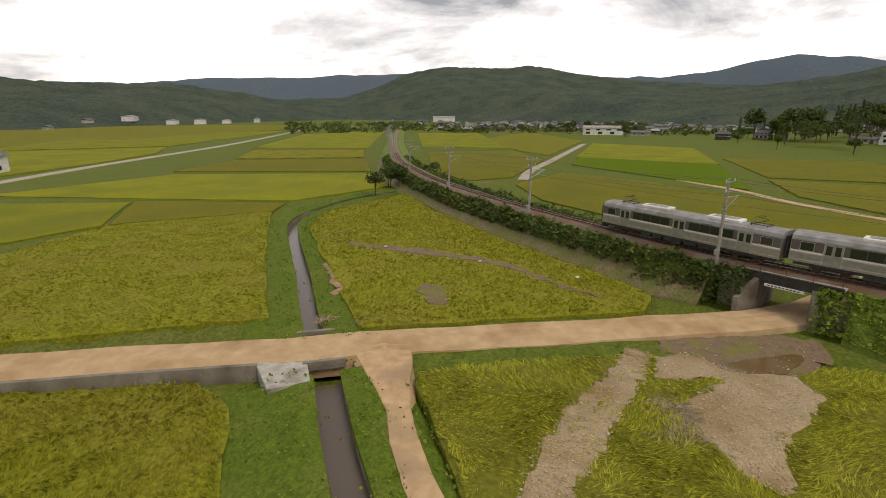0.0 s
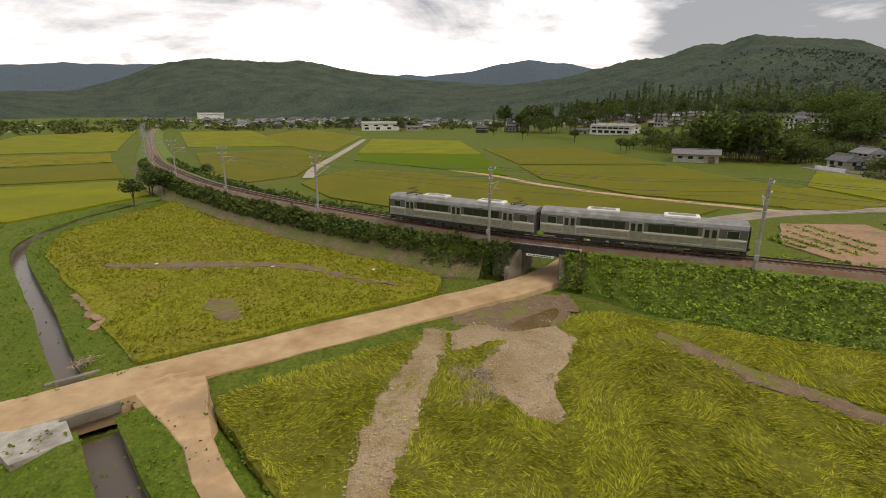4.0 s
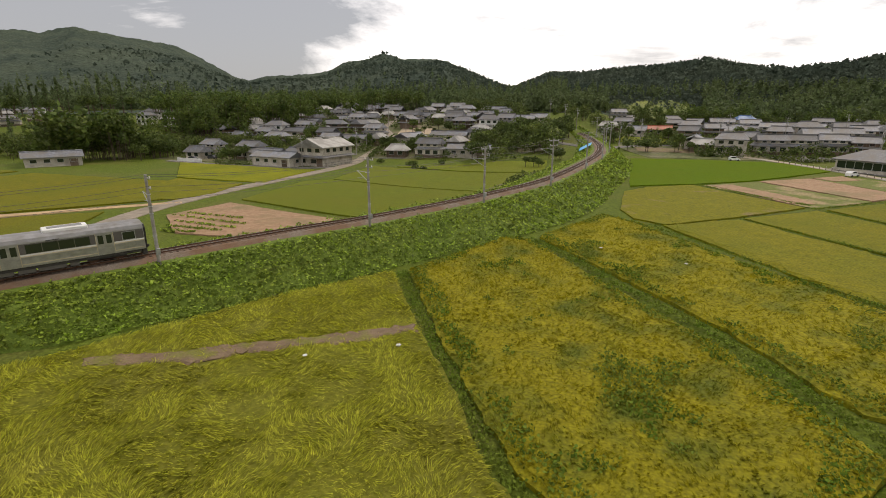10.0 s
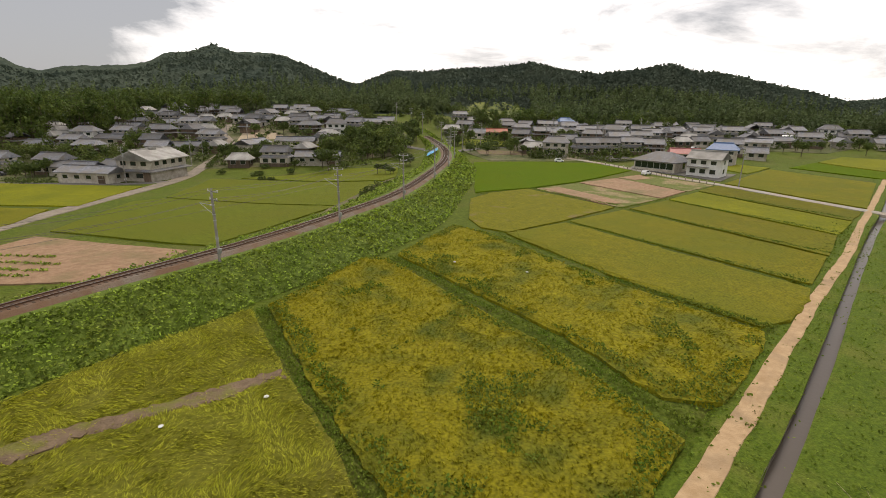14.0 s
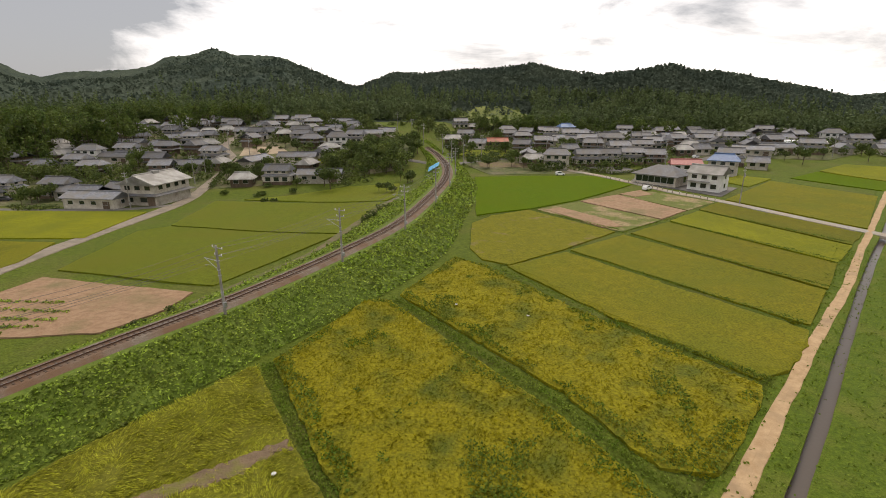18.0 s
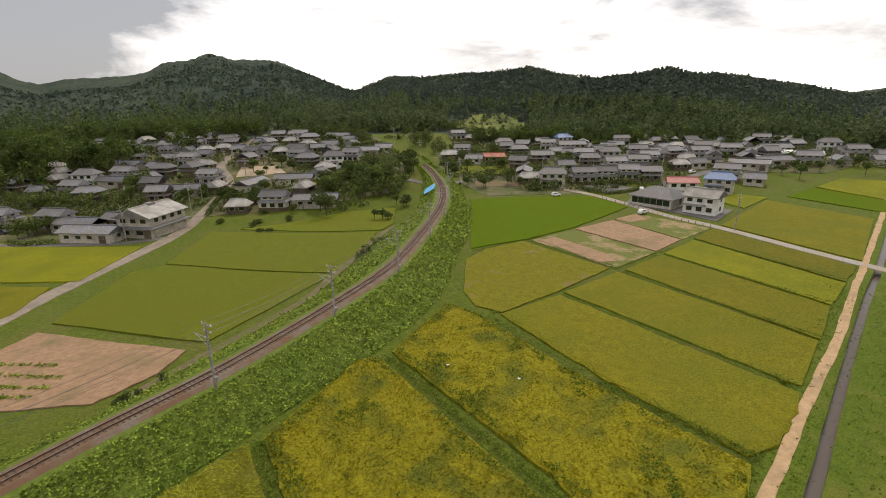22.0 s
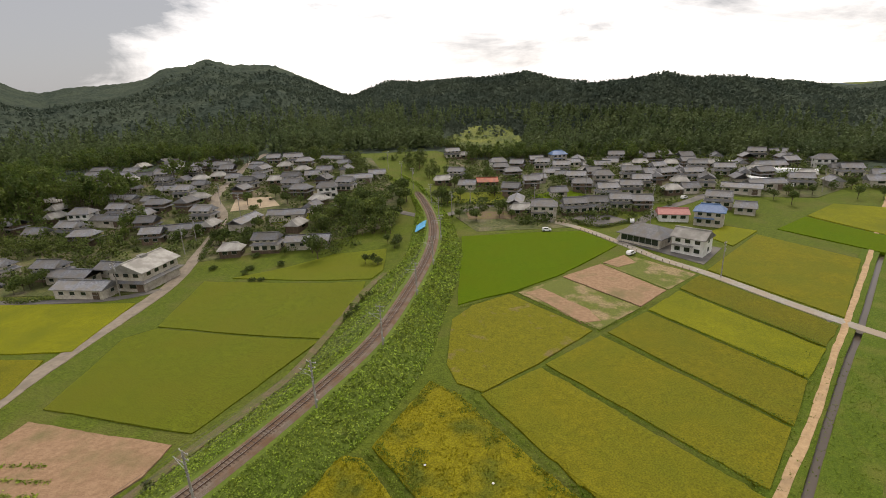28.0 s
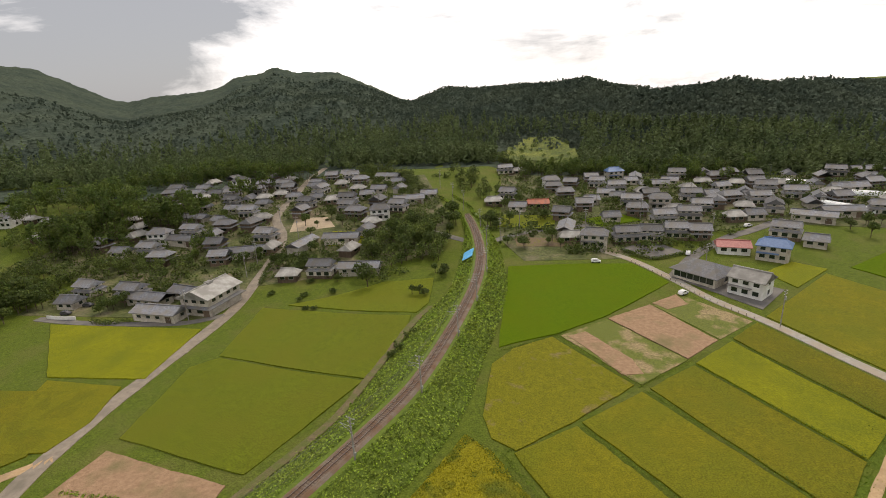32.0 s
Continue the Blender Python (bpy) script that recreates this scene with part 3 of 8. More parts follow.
def leaf_cloud(name, centres, sizes, material, leaves=1, flat=0.6, seed=1, spread=None):
    """Many single leaves, each a bent quad, scattered round the centres, as one mesh."""
    rng = np.random.default_rng(seed)
    c = np.repeat(np.asarray(centres, float), leaves, 0)
    s = np.repeat(np.asarray(sizes, float), leaves)
    n = len(c)
    if spread is not None:
        c = c + rng.normal(0, 1, (n, 3)) * np.repeat(np.asarray(spread, float), leaves, 0)
    s = s * rng.uniform(0.6, 1.35, n)
    up = rng.normal(0, 1, (n, 3)) * (1 - flat) + np.array([0, 0, flat])
    up /= np.linalg.norm(up, axis=1)[:, None]
    a = np.cross(up, rng.normal(0, 1, (n, 3)))
    a /= np.linalg.norm(a, axis=1)[:, None]
    b = np.cross(up, a)
    s = s[:, None]
    v = np.stack([c - a * s * 0.5, c - b * s * 0.42 - up * s * 0.12, c + a * s * 0.6 - up * s * 0.15, c + b * s * 0.42 - up * s * 0.12], 1).reshape(-1, 3)
    f = np.arange(4 * n).reshape(-1, 4)
    me = bpy.data.meshes.new(name)
    me.vertices.add(4 * n)
    me.vertices.foreach_set("co", v.ravel())
    me.loops.add(4 * n)
    me.loops.foreach_set("vertex_index", f.ravel())
    me.polygons.add(n)
    me.polygons.foreach_set("loop_start", np.arange(0, 4 * n, 4))
    me.materials.append(material)
    me.update(calc_edges=True)
    return me


# ---------------------------------------------------------------- the lines of the place
RAIL_LINE = curve_points([(-620, -285), (-340, -158), (-179, -79), (-123.5, -44.7), (-97.4, -23.6), (-78.2, -3.6), (-62.4, 16.9), (-54.6, 31.2),
                          (-44.6, 49.0), (-35.8, 63.5), (-26.7, 83.5), (-19.2, 104), (-14.2, 133), (-11.6, 160), (-12.2, 187), (-17, 218),
                          (-25.5, 250), (-36, 269), (-46, 288), (-66, 330)], 2.5)


def rail_height(y):
    return 4.2 + 0.6 * ease(20, 70, y) + 1.6 * ease(60, 170, y) + 4.2 * ease(150, 330, y) - 1.5 * ease(20, -200, y)


for p in RAIL_LINE:
    p.z = rail_height(p.y)
RAIL_RIGHT = sides_of(RAIL_LINE)


def along_rail(x, y):
    """The number of the point of the line nearest to (x, y)."""
    return min(range(len(RAIL_LINE)), key=lambda i: (RAIL_LINE[i].x - x) ** 2 + (RAIL_LINE[i].y - y) ** 2)


GAP = along_rail(-59.6, 22.2)
CANAL_LINE = curve_points([(-33.0, -13.4), (-29.3, -10.5), (-23.7, -5.8), (-5, 11.3), (11.4, 27.4), (16.2, 32.6), (22.0, 39.0), (30.8, 49.0), (45.4, 66.0), (61.4, 84.3), (75.2, 99.8), (85.2, 110.6), (125.5, 156.4), (170, 206), (240, 284)], 2.0)
CANAL_NORTH = curve_points([(-37.2, -17.2), (-44, -23), (-52, -29.5), (-62, -38), (-72.5, -46.5), (-82, -50.6), (-98, -51), (-112, -46.5), (-118, -44)], 1.6)
LANE_LINE = curve_points([(-38.3, -11.6), (-34.8, -9.2), (-30.6, -6.3), (-25.1, -2.5), (-8, 13), (7.4, 27.6), (11.2, 31.8), (17.4, 38.7), (26.6, 49.0), (41.8, 65.8), (55.6, 80.6), (71.6, 99.2), (83.0, 111.9), (126, 161), (169, 211), (240, 290)], 2.0)
ROAD_LINE = curve_points([(-2, -82), (-15, -56), (-22.9, -39.8), (-29.5, -28.2), (-34.5, -18.6), (-37.8, -13.5), (-43, -3.6), (-48.7, 7), (-53.2, 15.5), (-57.2, 21.6),
                          (-62, 26.5), (-69, 31.5), (-76, 39), (-82, 54), (-88.5, 72), (-91, 90), (-91.6, 106), (-92.0, 142), (-95.4, 163), (-102.4, 199), (-109, 219),
                          (-122.5, 240), (-128.5, 266), (-136.5, 310), (-146, 360), (-160, 419)], 2.5)


def near_line(x, y, line, reach):
    best = reach
    for p in line[::2]:
        dx, dy = p.x - x, p.y - y
        if abs(dx) < best and abs(dy) < best:
            best = min(best, math.hypot(dx, dy))
    return best


# ---------------------------------------------------------------- ground
def build_ground():
    def steps(lo, hi, fine, far):
        out, k = [], lo
        while k < hi:
            out.append(k)
            k += fine
        out.append(hi)
        k, d = hi, fine
        while k < far:
            d *= 1.35
            k += d
            out.append(k)
        k, d = lo, fine
        while k > -far:
            d *= 1.35
            k -= d
            out.insert(0, k)
        return out

    xs, ys = steps(-160, 140, 4.0, 4200), steps(-90, 300, 4.0, 4200)
    verts, faces = [], []
    for y in ys:
        for x in xs:
            z = ground_height(x, y) + 0.10 * noise.noise((x * 0.08, y * 0.08, 0))
            d = min(near_line(x, y, CANAL_LINE, 9.0), near_line(x, y, CANAL_NORTH, 7.0))
            z -= 1.9 * (1 - ease(3.2, 5.2, d)) + 0.35 * (1 - ease(8, 14, math.hypot(x + 55, y - 19)))
            if -36 < x < 14 and -60 < y < 4 and ((x + 26.4) * 42.5 + (y + 34.7) * 22.8) / 48.2 > -2.0:
                z = min(z, -1.15)
            verts.append((x, y, z - 0.05))
    n = len(xs)
    for j in range(len(ys) - 1):
        for i in range(n - 1):
            a = j * n + i
            faces.append((a, a + 1, a + n + 1, a + n))
    tagged(new("ground", mesh_of("ground", verts, faces, MAT["grass"], True)), "grassy green valley floor between the paddy fields", "ground", kind="structure")


build_ground()


# ---------------------------------------------------------------- hills round the valley
def between(knots, x):
    for (x0, y0), (x1, y1) in zip(knots, knots[1:]):
        if x <= x1:
            return y0 + (y1 - y0) * max(0.0, (x - x0) / (x1 - x0))
    return knots[-1][1]


FAR_RIDGE = [(-180, 3.0), (-151, 2.6), (-144, 2.6), (-139, 3.0), (-134, 3.5), (-126, 3.7), (-120, 4.0), (-116, 4.1), (-113, 4.3), (-105, 4.2), (-100, 3.9), (-91, 3.7), (-87, 3.7),
             (-83, 4.0), (-79, 4.8), (-76, 5.2), (-72, 4.7), (-69.7, 4.3), (-66, 4.2), (-60, 4.0), (180, 4.0)]
NEAR_RIDGE = [(-180, 3.5), (-165, 3.4), (-151, 2.7), (-144, 2.6), (-139, 2.8), (-134, 2.0), (-128, 1.3), (-122, 1.6), (-118, 2.7), (-113.4, 4.5), (-110, 4.8), (-106, 4.9), (-102, 4.7), (-99.8, 4.6),
              (-96, 4.0), (-91, 3.3), (-87, 2.9), (-83, 2.6), (-79, 2.6), (-76, 2.8), (-72, 3.2), (-69.7, 3.8), (-66, 4.6), (-62.8, 4.7), (-59.8, 5.5), (-57.5, 5.5), (-55, 6.3), (-50, 5.6), (-47, 5.1),
              (-44, 3.7), (-42, 2.7), (-40.6, 2.4), (-38.3, 2.9), (-35.3, 3.1), (-32.5, 3.5), (-30.4, 4.4), (-28.2, 4.7), (-26.3, 5.4), (-24.3, 4.8), (-19.8, 4.8), (-16.4, 3.6), (-12.9, 2.2), (-11.6, 2.2),
              (-7.9, 3.6), (-4.8, 3.5), (-1.6, 3.8), (2.8, 3.9), (7.4, 4.5), (10.7, 3.8), (14.3, 3.4), (18.2, 3.8), (21.3, 4.4), (24, 3.6), (27, 3.1), (30.8, 2.1), (33.4, 1.55), (36.4, 0.9), (38.4, 1.1),
              (45, 2.2), (70, 3.4), (180, 4.0)]
REACH = [(-180, 1500), (-150, 1500), (-135, 1700), (-120, 2300), (-100, 2300), (-80, 1900), (-55, 2100), (-27, 1650), (-12, 1035), (0, 760), (10, 650), (20, 565), (25, 620), (30, 800), (36, 1200), (45, 1500), (70, 1500), (180, 1500)]
FOOT = [(-180, 700), (-150, 700), (-135, 1000), (-122, 1500), (-110, 1300), (-90, 900), (-75, 700), (-60, 560), (-50, 485), (-40, 405), (-30, 390), (-24, 382), (-16, 386), (-9, 366), (3, 358), (15, 352), (27, 356), (42, 378), (60, 470), (90, 700), (180, 700)]


def hill_height(x, y):
    dx, dy = x + 5.5, y - 5.5
    r, az = math.hypot(dx, dy), math.degrees(math.atan2(dx, dy))
    foot, reach = between(FOOT, az), between(REACH, az)
    top = 19 + reach * math.tan(radians(between(NEAR_RIDGE, az)))
    base = ground_height(*(Vector((-5.5, 5.5)) + Vector((dx, dy)) / max(r, 1) * foot))
    u = max(0.0, (r - foot) / (reach - foot))
    rise = 0.42 * ease(0, 0.33, u) + 0.58 * ease(0.25, 1.0, u) if reach > 900 else 0.30 * ease(0, 0.4, u) + 0.70 * ease(0.3, 1.0, u)
    h = base + (top - base) * rise * (1.0 if u < 1 else 1 - 0.35 * min(u - 1, 1))
    rough = min(u, 1) * (1 - min(u, 1) * 0.75)
    return h + (top - base) * 0.30 * rough * noise.fractal((x * 0.0035, y * 0.0035, 0), 0.9, 2.1, 5)


def build_hills(name, az0, az1, daz, material, label, rings):
    verts, faces = [], []
    cols = int(round((az1 - az0) / daz)) + 1
    for c in range(cols):
        az = az0 + daz * c
        foot, reach = between(FOOT, az), between(REACH, az)
        for k in range(rings):
            u = -0.04 + 1.3 * (k / (rings - 1)) ** 1.25
            r = foot + (reach - foot) * u
            x, y = -5.5 + r * math.sin(radians(az)), 5.5 + r * math.cos(radians(az))
            fuzz = 0 if u < 0.02 else min(1.0, r / 1100) * (4.0 * noise.noise((x * 0.035, y * 0.035, 1)) + 3.0 * noise.noise((x * 0.1, y * 0.1, 2)) + 3.2 * abs(noise.noise((x * 0.16, y * 0.16, 6))))
            verts.append((x, y, hill_height(x, y) + fuzz - (1.5 if k == 0 else 0)))
    for c in range(cols - 1):
        for k in range(rings - 1):
            a = c * rings + k
            faces.append((a, a + 1, a + rings + 1, a + rings))
    tagged(new(name, mesh_of(name, verts, faces, material, True)), label, "hills", kind="structure")


# all three stretches share the green with haze mixed into it
build_hills("backdrop_hills_west", -182, -80, 0.4, MAT["hill"], "wooded hills beyond the plain, blue-green with haze put into the colour", 60)
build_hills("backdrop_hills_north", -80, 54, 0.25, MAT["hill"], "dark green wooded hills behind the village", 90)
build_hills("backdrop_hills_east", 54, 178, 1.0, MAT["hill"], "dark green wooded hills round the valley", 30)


def build_far_range():
    """The higher, more distant range that looks over the nearer hills."""
    verts, faces = [], []
    for c in range(481):
        az = -182 + 0.75 * c
        top = 3300 * math.tan(radians(between(FAR_RIDGE, az))) * (0.02 + 0.98 * ease(-52, -66, az))
        for k in range(16):
            r = 2600 + 70 * k
            x, y = -5.5 + r * math.sin(radians(az)), 5.5 + r * math.cos(radians(az))
            h = top * ease(0, 10, k) * (1 - 0.03 * max(0, k - 10))
            verts.append((x, y, h + 19 + 16 * noise.fractal((x * 0.004, y * 0.004, 3), 0.9, 2.1, 4) * ease(0, 3, k)))
    for c in range(480):
        for k in range(15):
            a = c * 16 + k
            faces.append((a, a + 1, a + 17, a + 16))
    # no haze in the air: the range's own colour carries it
    tagged(new("backdrop_mountains", mesh_of("backdrop_mountains", verts, faces, MAT["hill_far_hazed"], True)), "distant mountain range with blue haze painted into its colour", "mountains", kind="structure")


build_far_range()

# ---------------------------------------------------------------- embankment, bridge and track
EMB_SOUTH, EMB_NORTH = RAIL_LINE[:GAP - 1], RAIL_LINE[GAP + 2:]


def bank_profile(p, i):
    east = max(1.2, p.z - 0.5 - ground_height(p.x + 8, p.y - 4))
    west = max(1.0, p.z - 0.5 - ground_height(p.x - 9, p.y + 5))
    lo = p.z
    south = (1.0 if p.y > 22 else 0.8) * (0.35 + 0.65 * ease(4, 13, (p - RAIL_LINE[GAP]).length))
    wide = 1.0 + 0.32 * ease(45, 70, p.y) * (1 - ease(140, 165, p.y)) + 0.35 * ease(85, 108, p.y) * (1 - ease(130, 160, p.y))
    south *= 1.0 + 0.12 * ease(28, 55, p.y) + 0.62 * ease(60, 90, p.y) * (1 - ease(96, 125, p.y)) + 0.25 * ease(100, 125, p.y) * (1 - ease(165, 185, p.y))
    bulge = 0.5 * noise.noise((p.x * 0.12, p.y * 0.12, 8))
    return [(-(2.7 + wide * 1.75 * west), -west - 0.9), (-(2.7 + wide * 0.9 * west + bulge), -0.5 - 0.5 * west), (-2.7, -0.62), (2.7, -0.62),
            (2.7 + 0.75 * east * south + bulge * south, -0.5 - 0.45 * east), (2.7 + 1.55 * east * south, -east - 0.9)]


for line, word in ((EMB_SOUTH, "overgrown with dark shrubs"), (EMB_NORTH, "covered with bright green creeping vines")):
    ob = ribbon("embankment", line, bank_profile, MAT["bush"], closed=True, on_ground=False)
    tagged(ob, "railway embankment " + word, "embankment", kind="structure")


def cut_ribbon(name, profile, material, label, category, line=RAIL_LINE):
    return tagged(ribbon(name, line, profile, material, closed=True, on_ground=False), label, category, kind="structure")


cut_ribbon("ballast_bed", [(-2.0, -0.7), (-1.4, -0.22), (1.4, -0.22), (2.0, -0.7)], MAT["ballast"], "rust-stained grey stone ballast under the track", "ballast")
for side in (-0.5335, 0.5335):
    s = side
    rail = ribbon("rail", RAIL_LINE, [(s - 0.065, -0.15), (s - 0.02, -0.12), (s - 0.035, 0.0), (s + 0.035, 0.0), (s + 0.02, -0.12), (s + 0.065, -0.15)], MAT["rail"], closed=True, on_ground=False)
    tagged(rail, "rust-brown steel rail on wooden sleepers", "rail", "rails of the line", "structure")
    head = ribbon("railhead", RAIL_LINE, [(s - 0.028, 0.0), (s + 0.028, 0.0), (s + 0.028, 0.006), (s - 0.028, 0.006)], MAT["railtop"], closed=True, on_ground=False)
    head.parent = rail


def build_roads():
    def dip(p, i):
        d = math.hypot(p.x + 57, p.y - 21.5)
        h = 0.14 + (0.06 if d < 14 else 0.0)
        return [(-2.5, -1.4), (-2.15, h - 0.05), (-1.0, h), (-0.7, h - 0.035), (0.0, h + 0.02), (0.7, h - 0.035), (1.0, h), (2.15, h - 0.05), (2.5, -1.4)]
    split = min(range(len(ROAD_LINE)), key=lambda i: (ROAD_LINE[i].x + 78) ** 2 + (ROAD_LINE[i].y - 42) ** 2)
    tagged(ribbon("road", ROAD_LINE[:split + 1], dip, MAT["dirt_road"], wobble=0.35), "pale orange dirt road covered with flood silt", "road", kind="structure")
    tagged(ribbon("road_village", ROAD_LINE[split:], dip, MAT["village_road"], wobble=0.3), "worn grey-tan road climbing into the village", "road", kind="structure")

    def lane(p, i):
        w = 0.80 - 0.18 * ease(30, 60, p.y) + 1.5 * ease(9, 0, i * 2.0)
        return [(-w - 0.25, -0.4), (-w, 0.10), (-0.35, 0.12), (0.0, 0.15), (0.35, 0.12), (w, 0.10), (w + 0.25, -0.4)]
    tagged(ribbon("farm_lane", LANE_LINE, lane, MAT["track_road"], wobble=0.28), "worn orange earth farm lane beside the canal", "lane", kind="structure")
    for name, pts, w, mat, lab in (
            ("paved_lane_east", [(30, 204), (42.8, 191), (52.2, 173), (59.0, 157), (66.8, 144.8), (72.8, 133.4), (77.4, 123.8), (83.6, 112.6), (88.4, 105), (110, 76), (150, 30)], 1.5, "paved", "pale concrete farm lane between the fields"),
            ("village_lane_east", [(52.5, 173), (60, 186), (70, 200), (84, 214), (96, 222), (114, 236)], 2.0, "asphalt", "grey asphalt village street"),
            ("village_lane_west", [(-160, 139.5), (-140, 137.2), (-118.8, 137.4), (-103, 139), (-93, 145)], 1.5, "asphalt", "narrow grey lane along the rice field"),
            ("farm_lane_west", [(-190, 8), (-162.4, 20), (-146, 31.6), (-127, 41), (-109, 56), (-96, 71), (-88.5, 79)], 1.2, "track_road", "sandy field track across the plain"),
            ("plain_road", [(-40, -130), (-73, -147.1), (-130.8, -174.4), (-251, -225.5), (-430, -318), (-672, -451)], 2.2, "paved", "pale grey straight road across the plain"),
            ("field_road", [(-144.5, -21.8), (-170, -24), (-210, -23), (-329, -20.8)], 1.5, "paved", "pale concrete field road"),
            ("village_road_centre", [(-14.5, 208), (4, 222), (24, 228), (46, 238)], 1.8, "asphalt", "grey village street at the crossing"),
            ("crossing_road", [(-60, 226), (-40, 222), (-24, 214), (-14.5, 208)], 1.8, "asphalt", "grey street up to the level crossing")):
        line = curve_points(pts, 3.0)
        tagged(ribbon("road_" + name, line, [(-w - 0.2, -0.5), (-w, 0.10), (0, 0.14), (w, 0.10), (w + 0.2, -0.5)], MAT[mat]), lab, "road", kind="structure")


build_roads()


def build_canal():
    def half(line, p):
        return 0.85 if line is CANAL_NORTH else 1.0 - 0.33 * ease(-8, 34, p.y)

    for line, side, far in ((CANAL_LINE, -1, 5.6), (CANAL_LINE, 1, 8.0), (CANAL_NORTH, -1, 6.5), (CANAL_NORTH, 1, 6.5)):
        def bank(p, i):
            h = half(line, p)
            prof = [(side * far, -0.5), (side * (far - 0.8), 0.0), (side * (h + 1.0), 0.05), (side * (h + 0.3), 0.0), (side * (h - 0.02), -0.10), (side * (h - 0.02), -0.34), (side * (h + 0.19), -0.4), (side * (h + 0.19), -1.8)]
            return prof[::-1] if side > 0 else prof

        def wall(p, i):
            h = half(line, p)
            prof = [(side * (h + 0.17), -0.14), (side * (h + 0.02), -0.14), (side * h, -1.7), (side * (h + 0.17), -1.7)]
            return prof[::-1] if side > 0 else prof
        tagged(ribbon("bank", line, bank, MAT["verge"], wobble=0.12), "grassy canal bank", "bank", kind="structure")
        tagged(ribbon("canal_wall", line, wall, MAT["old_concrete"], closed=True), "stained concrete wall of the irrigation canal", "canal wall", kind="structure")
    for line in (CANAL_LINE, CANAL_NORTH):
        tagged(ribbon("water", line, lambda p, i: [(-half(line, p) - 0.1, -1.12), (0, -1.12), (half(line, p) + 0.1, -1.12)], MAT["water"]), "shallow grey-brown water in the canal", "water", kind="structure")


build_canal()


def toe_profile(p, i):
    a, b = bank_profile(p, i)[4:]
    return [(a[0] - 0.3, a[1] - 0.3), (a[0] + 0.1, a[1] + 0.14), ((a[0] + b[0]) / 2 + 0.2, (a[1] + b[1]) / 2 + 0.2), (b[0] + 0.6, b[1] + 0.35), (b[0] + 0.9, b[1] - 0.3)]


tagged(ribbon("embankment_toe", RAIL_LINE[GAP - 62:GAP - 1], toe_profile, MAT["toe"], wobble=0.2, closed=True, on_ground=False), "bare brown earth at the foot of the embankment", "earth slope", kind="structure")


def west_toe(p, i):
    d, h = bank_profile(p, i)[0]
    return [(d - 1.7, h - 0.2), (d - 1.5, h + 0.52), (d + 0.5, h + 0.62), (d + 0.8, h - 0.2)]


tagged(ribbon("embankment_path", RAIL_LINE[along_rail(-40, 56):along_rail(-12.5, 152)], west_toe, MAT["toe"], wobble=0.3, closed=True, on_ground=False), "narrow brown path along the foot of the embankment", "path", kind="structure")


def build_bridge():
    mid = RAIL_LINE[GAP]
    along = (RAIL_LINE[GAP + 2] - RAIL_LINE[GAP - 2]).normalized()
    m = Matrix.LocRotScale((mid.x, mid.y, 0), Euler((0, 0, math.atan2(along.y, along.x))), None)
    # x runs along the line, -y faces the camera's side
    zr = mid.z
    bridge = tagged(new("underpass_bridge"), "concrete railway underpass with a steel deck over the dirt road", "bridge", kind="structure")
    bridge.matrix_basis = m
    for s in (-1, 1):
        bm = bmesh.new()
        x0, x1 = s * 2.1, s * 5.6
        add_box(bm, min(x0, x1), -2.5, -1.2, max(x0, x1), 2.9, zr - 1.35, 0.05)
        part("abutment", bm, MAT["bridge_concrete"], bridge)
        bm = bmesh.new()
        a, b = Vector((s * 2.1, -2.45)), Vector((s * 3.1, -4.3)) if s < 0 else Vector((s * 2.7, -3.9))
        v = []
        for p, h in ((a, zr - 1.0), (b, 1.3)):
            for off in (0.0, s * 0.45):
                v.append([bm.verts.new((p.x + off, p.y, -1.2)), bm.verts.new((p.x + off, p.y, h))])
        for q in ((0, 2), (3, 1), (1, 0), (2, 3)):
            bm.faces.new((v[q[0]][0], v[q[1]][0], v[q[1]][1], v[q[0]][1]))
        bm.faces.new((v[0][1], v[2][1], v[3][1], v[1][1]))
        bmesh.ops.recalc_face_normals(bm, faces=bm.faces[:])
        part("wing_wall", bm, MAT["old_concrete"], bridge)
    part("deck", box(-4.4, -2.35, zr - 0.75, 4.4, 2.6, zr - 0.45, 0.03), MAT["concrete"], bridge)
    for y in (-2.5, 2.45):
        bm = bmesh.new()
        add_box(bm, -4.3, y, zr - 1.34, 4.3, y + 0.16, zr - 0.40, 0.02)
        add_box(bm, -4.3, y - 0.09, zr - 1.34, 4.3, y + 0.25, zr - 1.27)
        add_box(bm, -4.3, y - 0.09, zr - 0.47, 4.3, y + 0.25, zr - 0.40)
        for k in range(8):
            add_box(bm, -4.1 + k * 1.15, y - 0.07, zr - 1.27, -4.04 + k * 1.15, y, zr - 0.47)
        part("girder", bm, MAT["dark"], bridge, "dark rust-stained steel girder")
    sign = part("clearance_sign", box(-1.6, -2.66, zr - 1.62, 1.6, -2.60, zr - 1.34, 0.01), MAT["white"], bridge, "white clearance sign board with dark lettering")
    bm = bmesh.new()
    for k in range(9):
        add_box(bm, -1.35 + k * 0.3, -2.672, zr - 1.54, -1.15 + k * 0.3, -2.661, zr - 1.43)
    part("lettering", bm, MAT["black"], sign)
    bm = bmesh.new()
    for k in range(5):
        add_rod(bm, (-4.2 + k * 2.1, -2.75, zr - 0.5), (-4.2 + k * 2.1, -2.75, zr + 0.25), 0.03, sides=6)
    add_rod(bm, (-4.3, -2.75, zr + 0.25), (4.3, -2.75, zr + 0.25), 0.03, sides=6)
    part("walkway_rail", bm, MAT["rail"], bridge)


build_bridge()

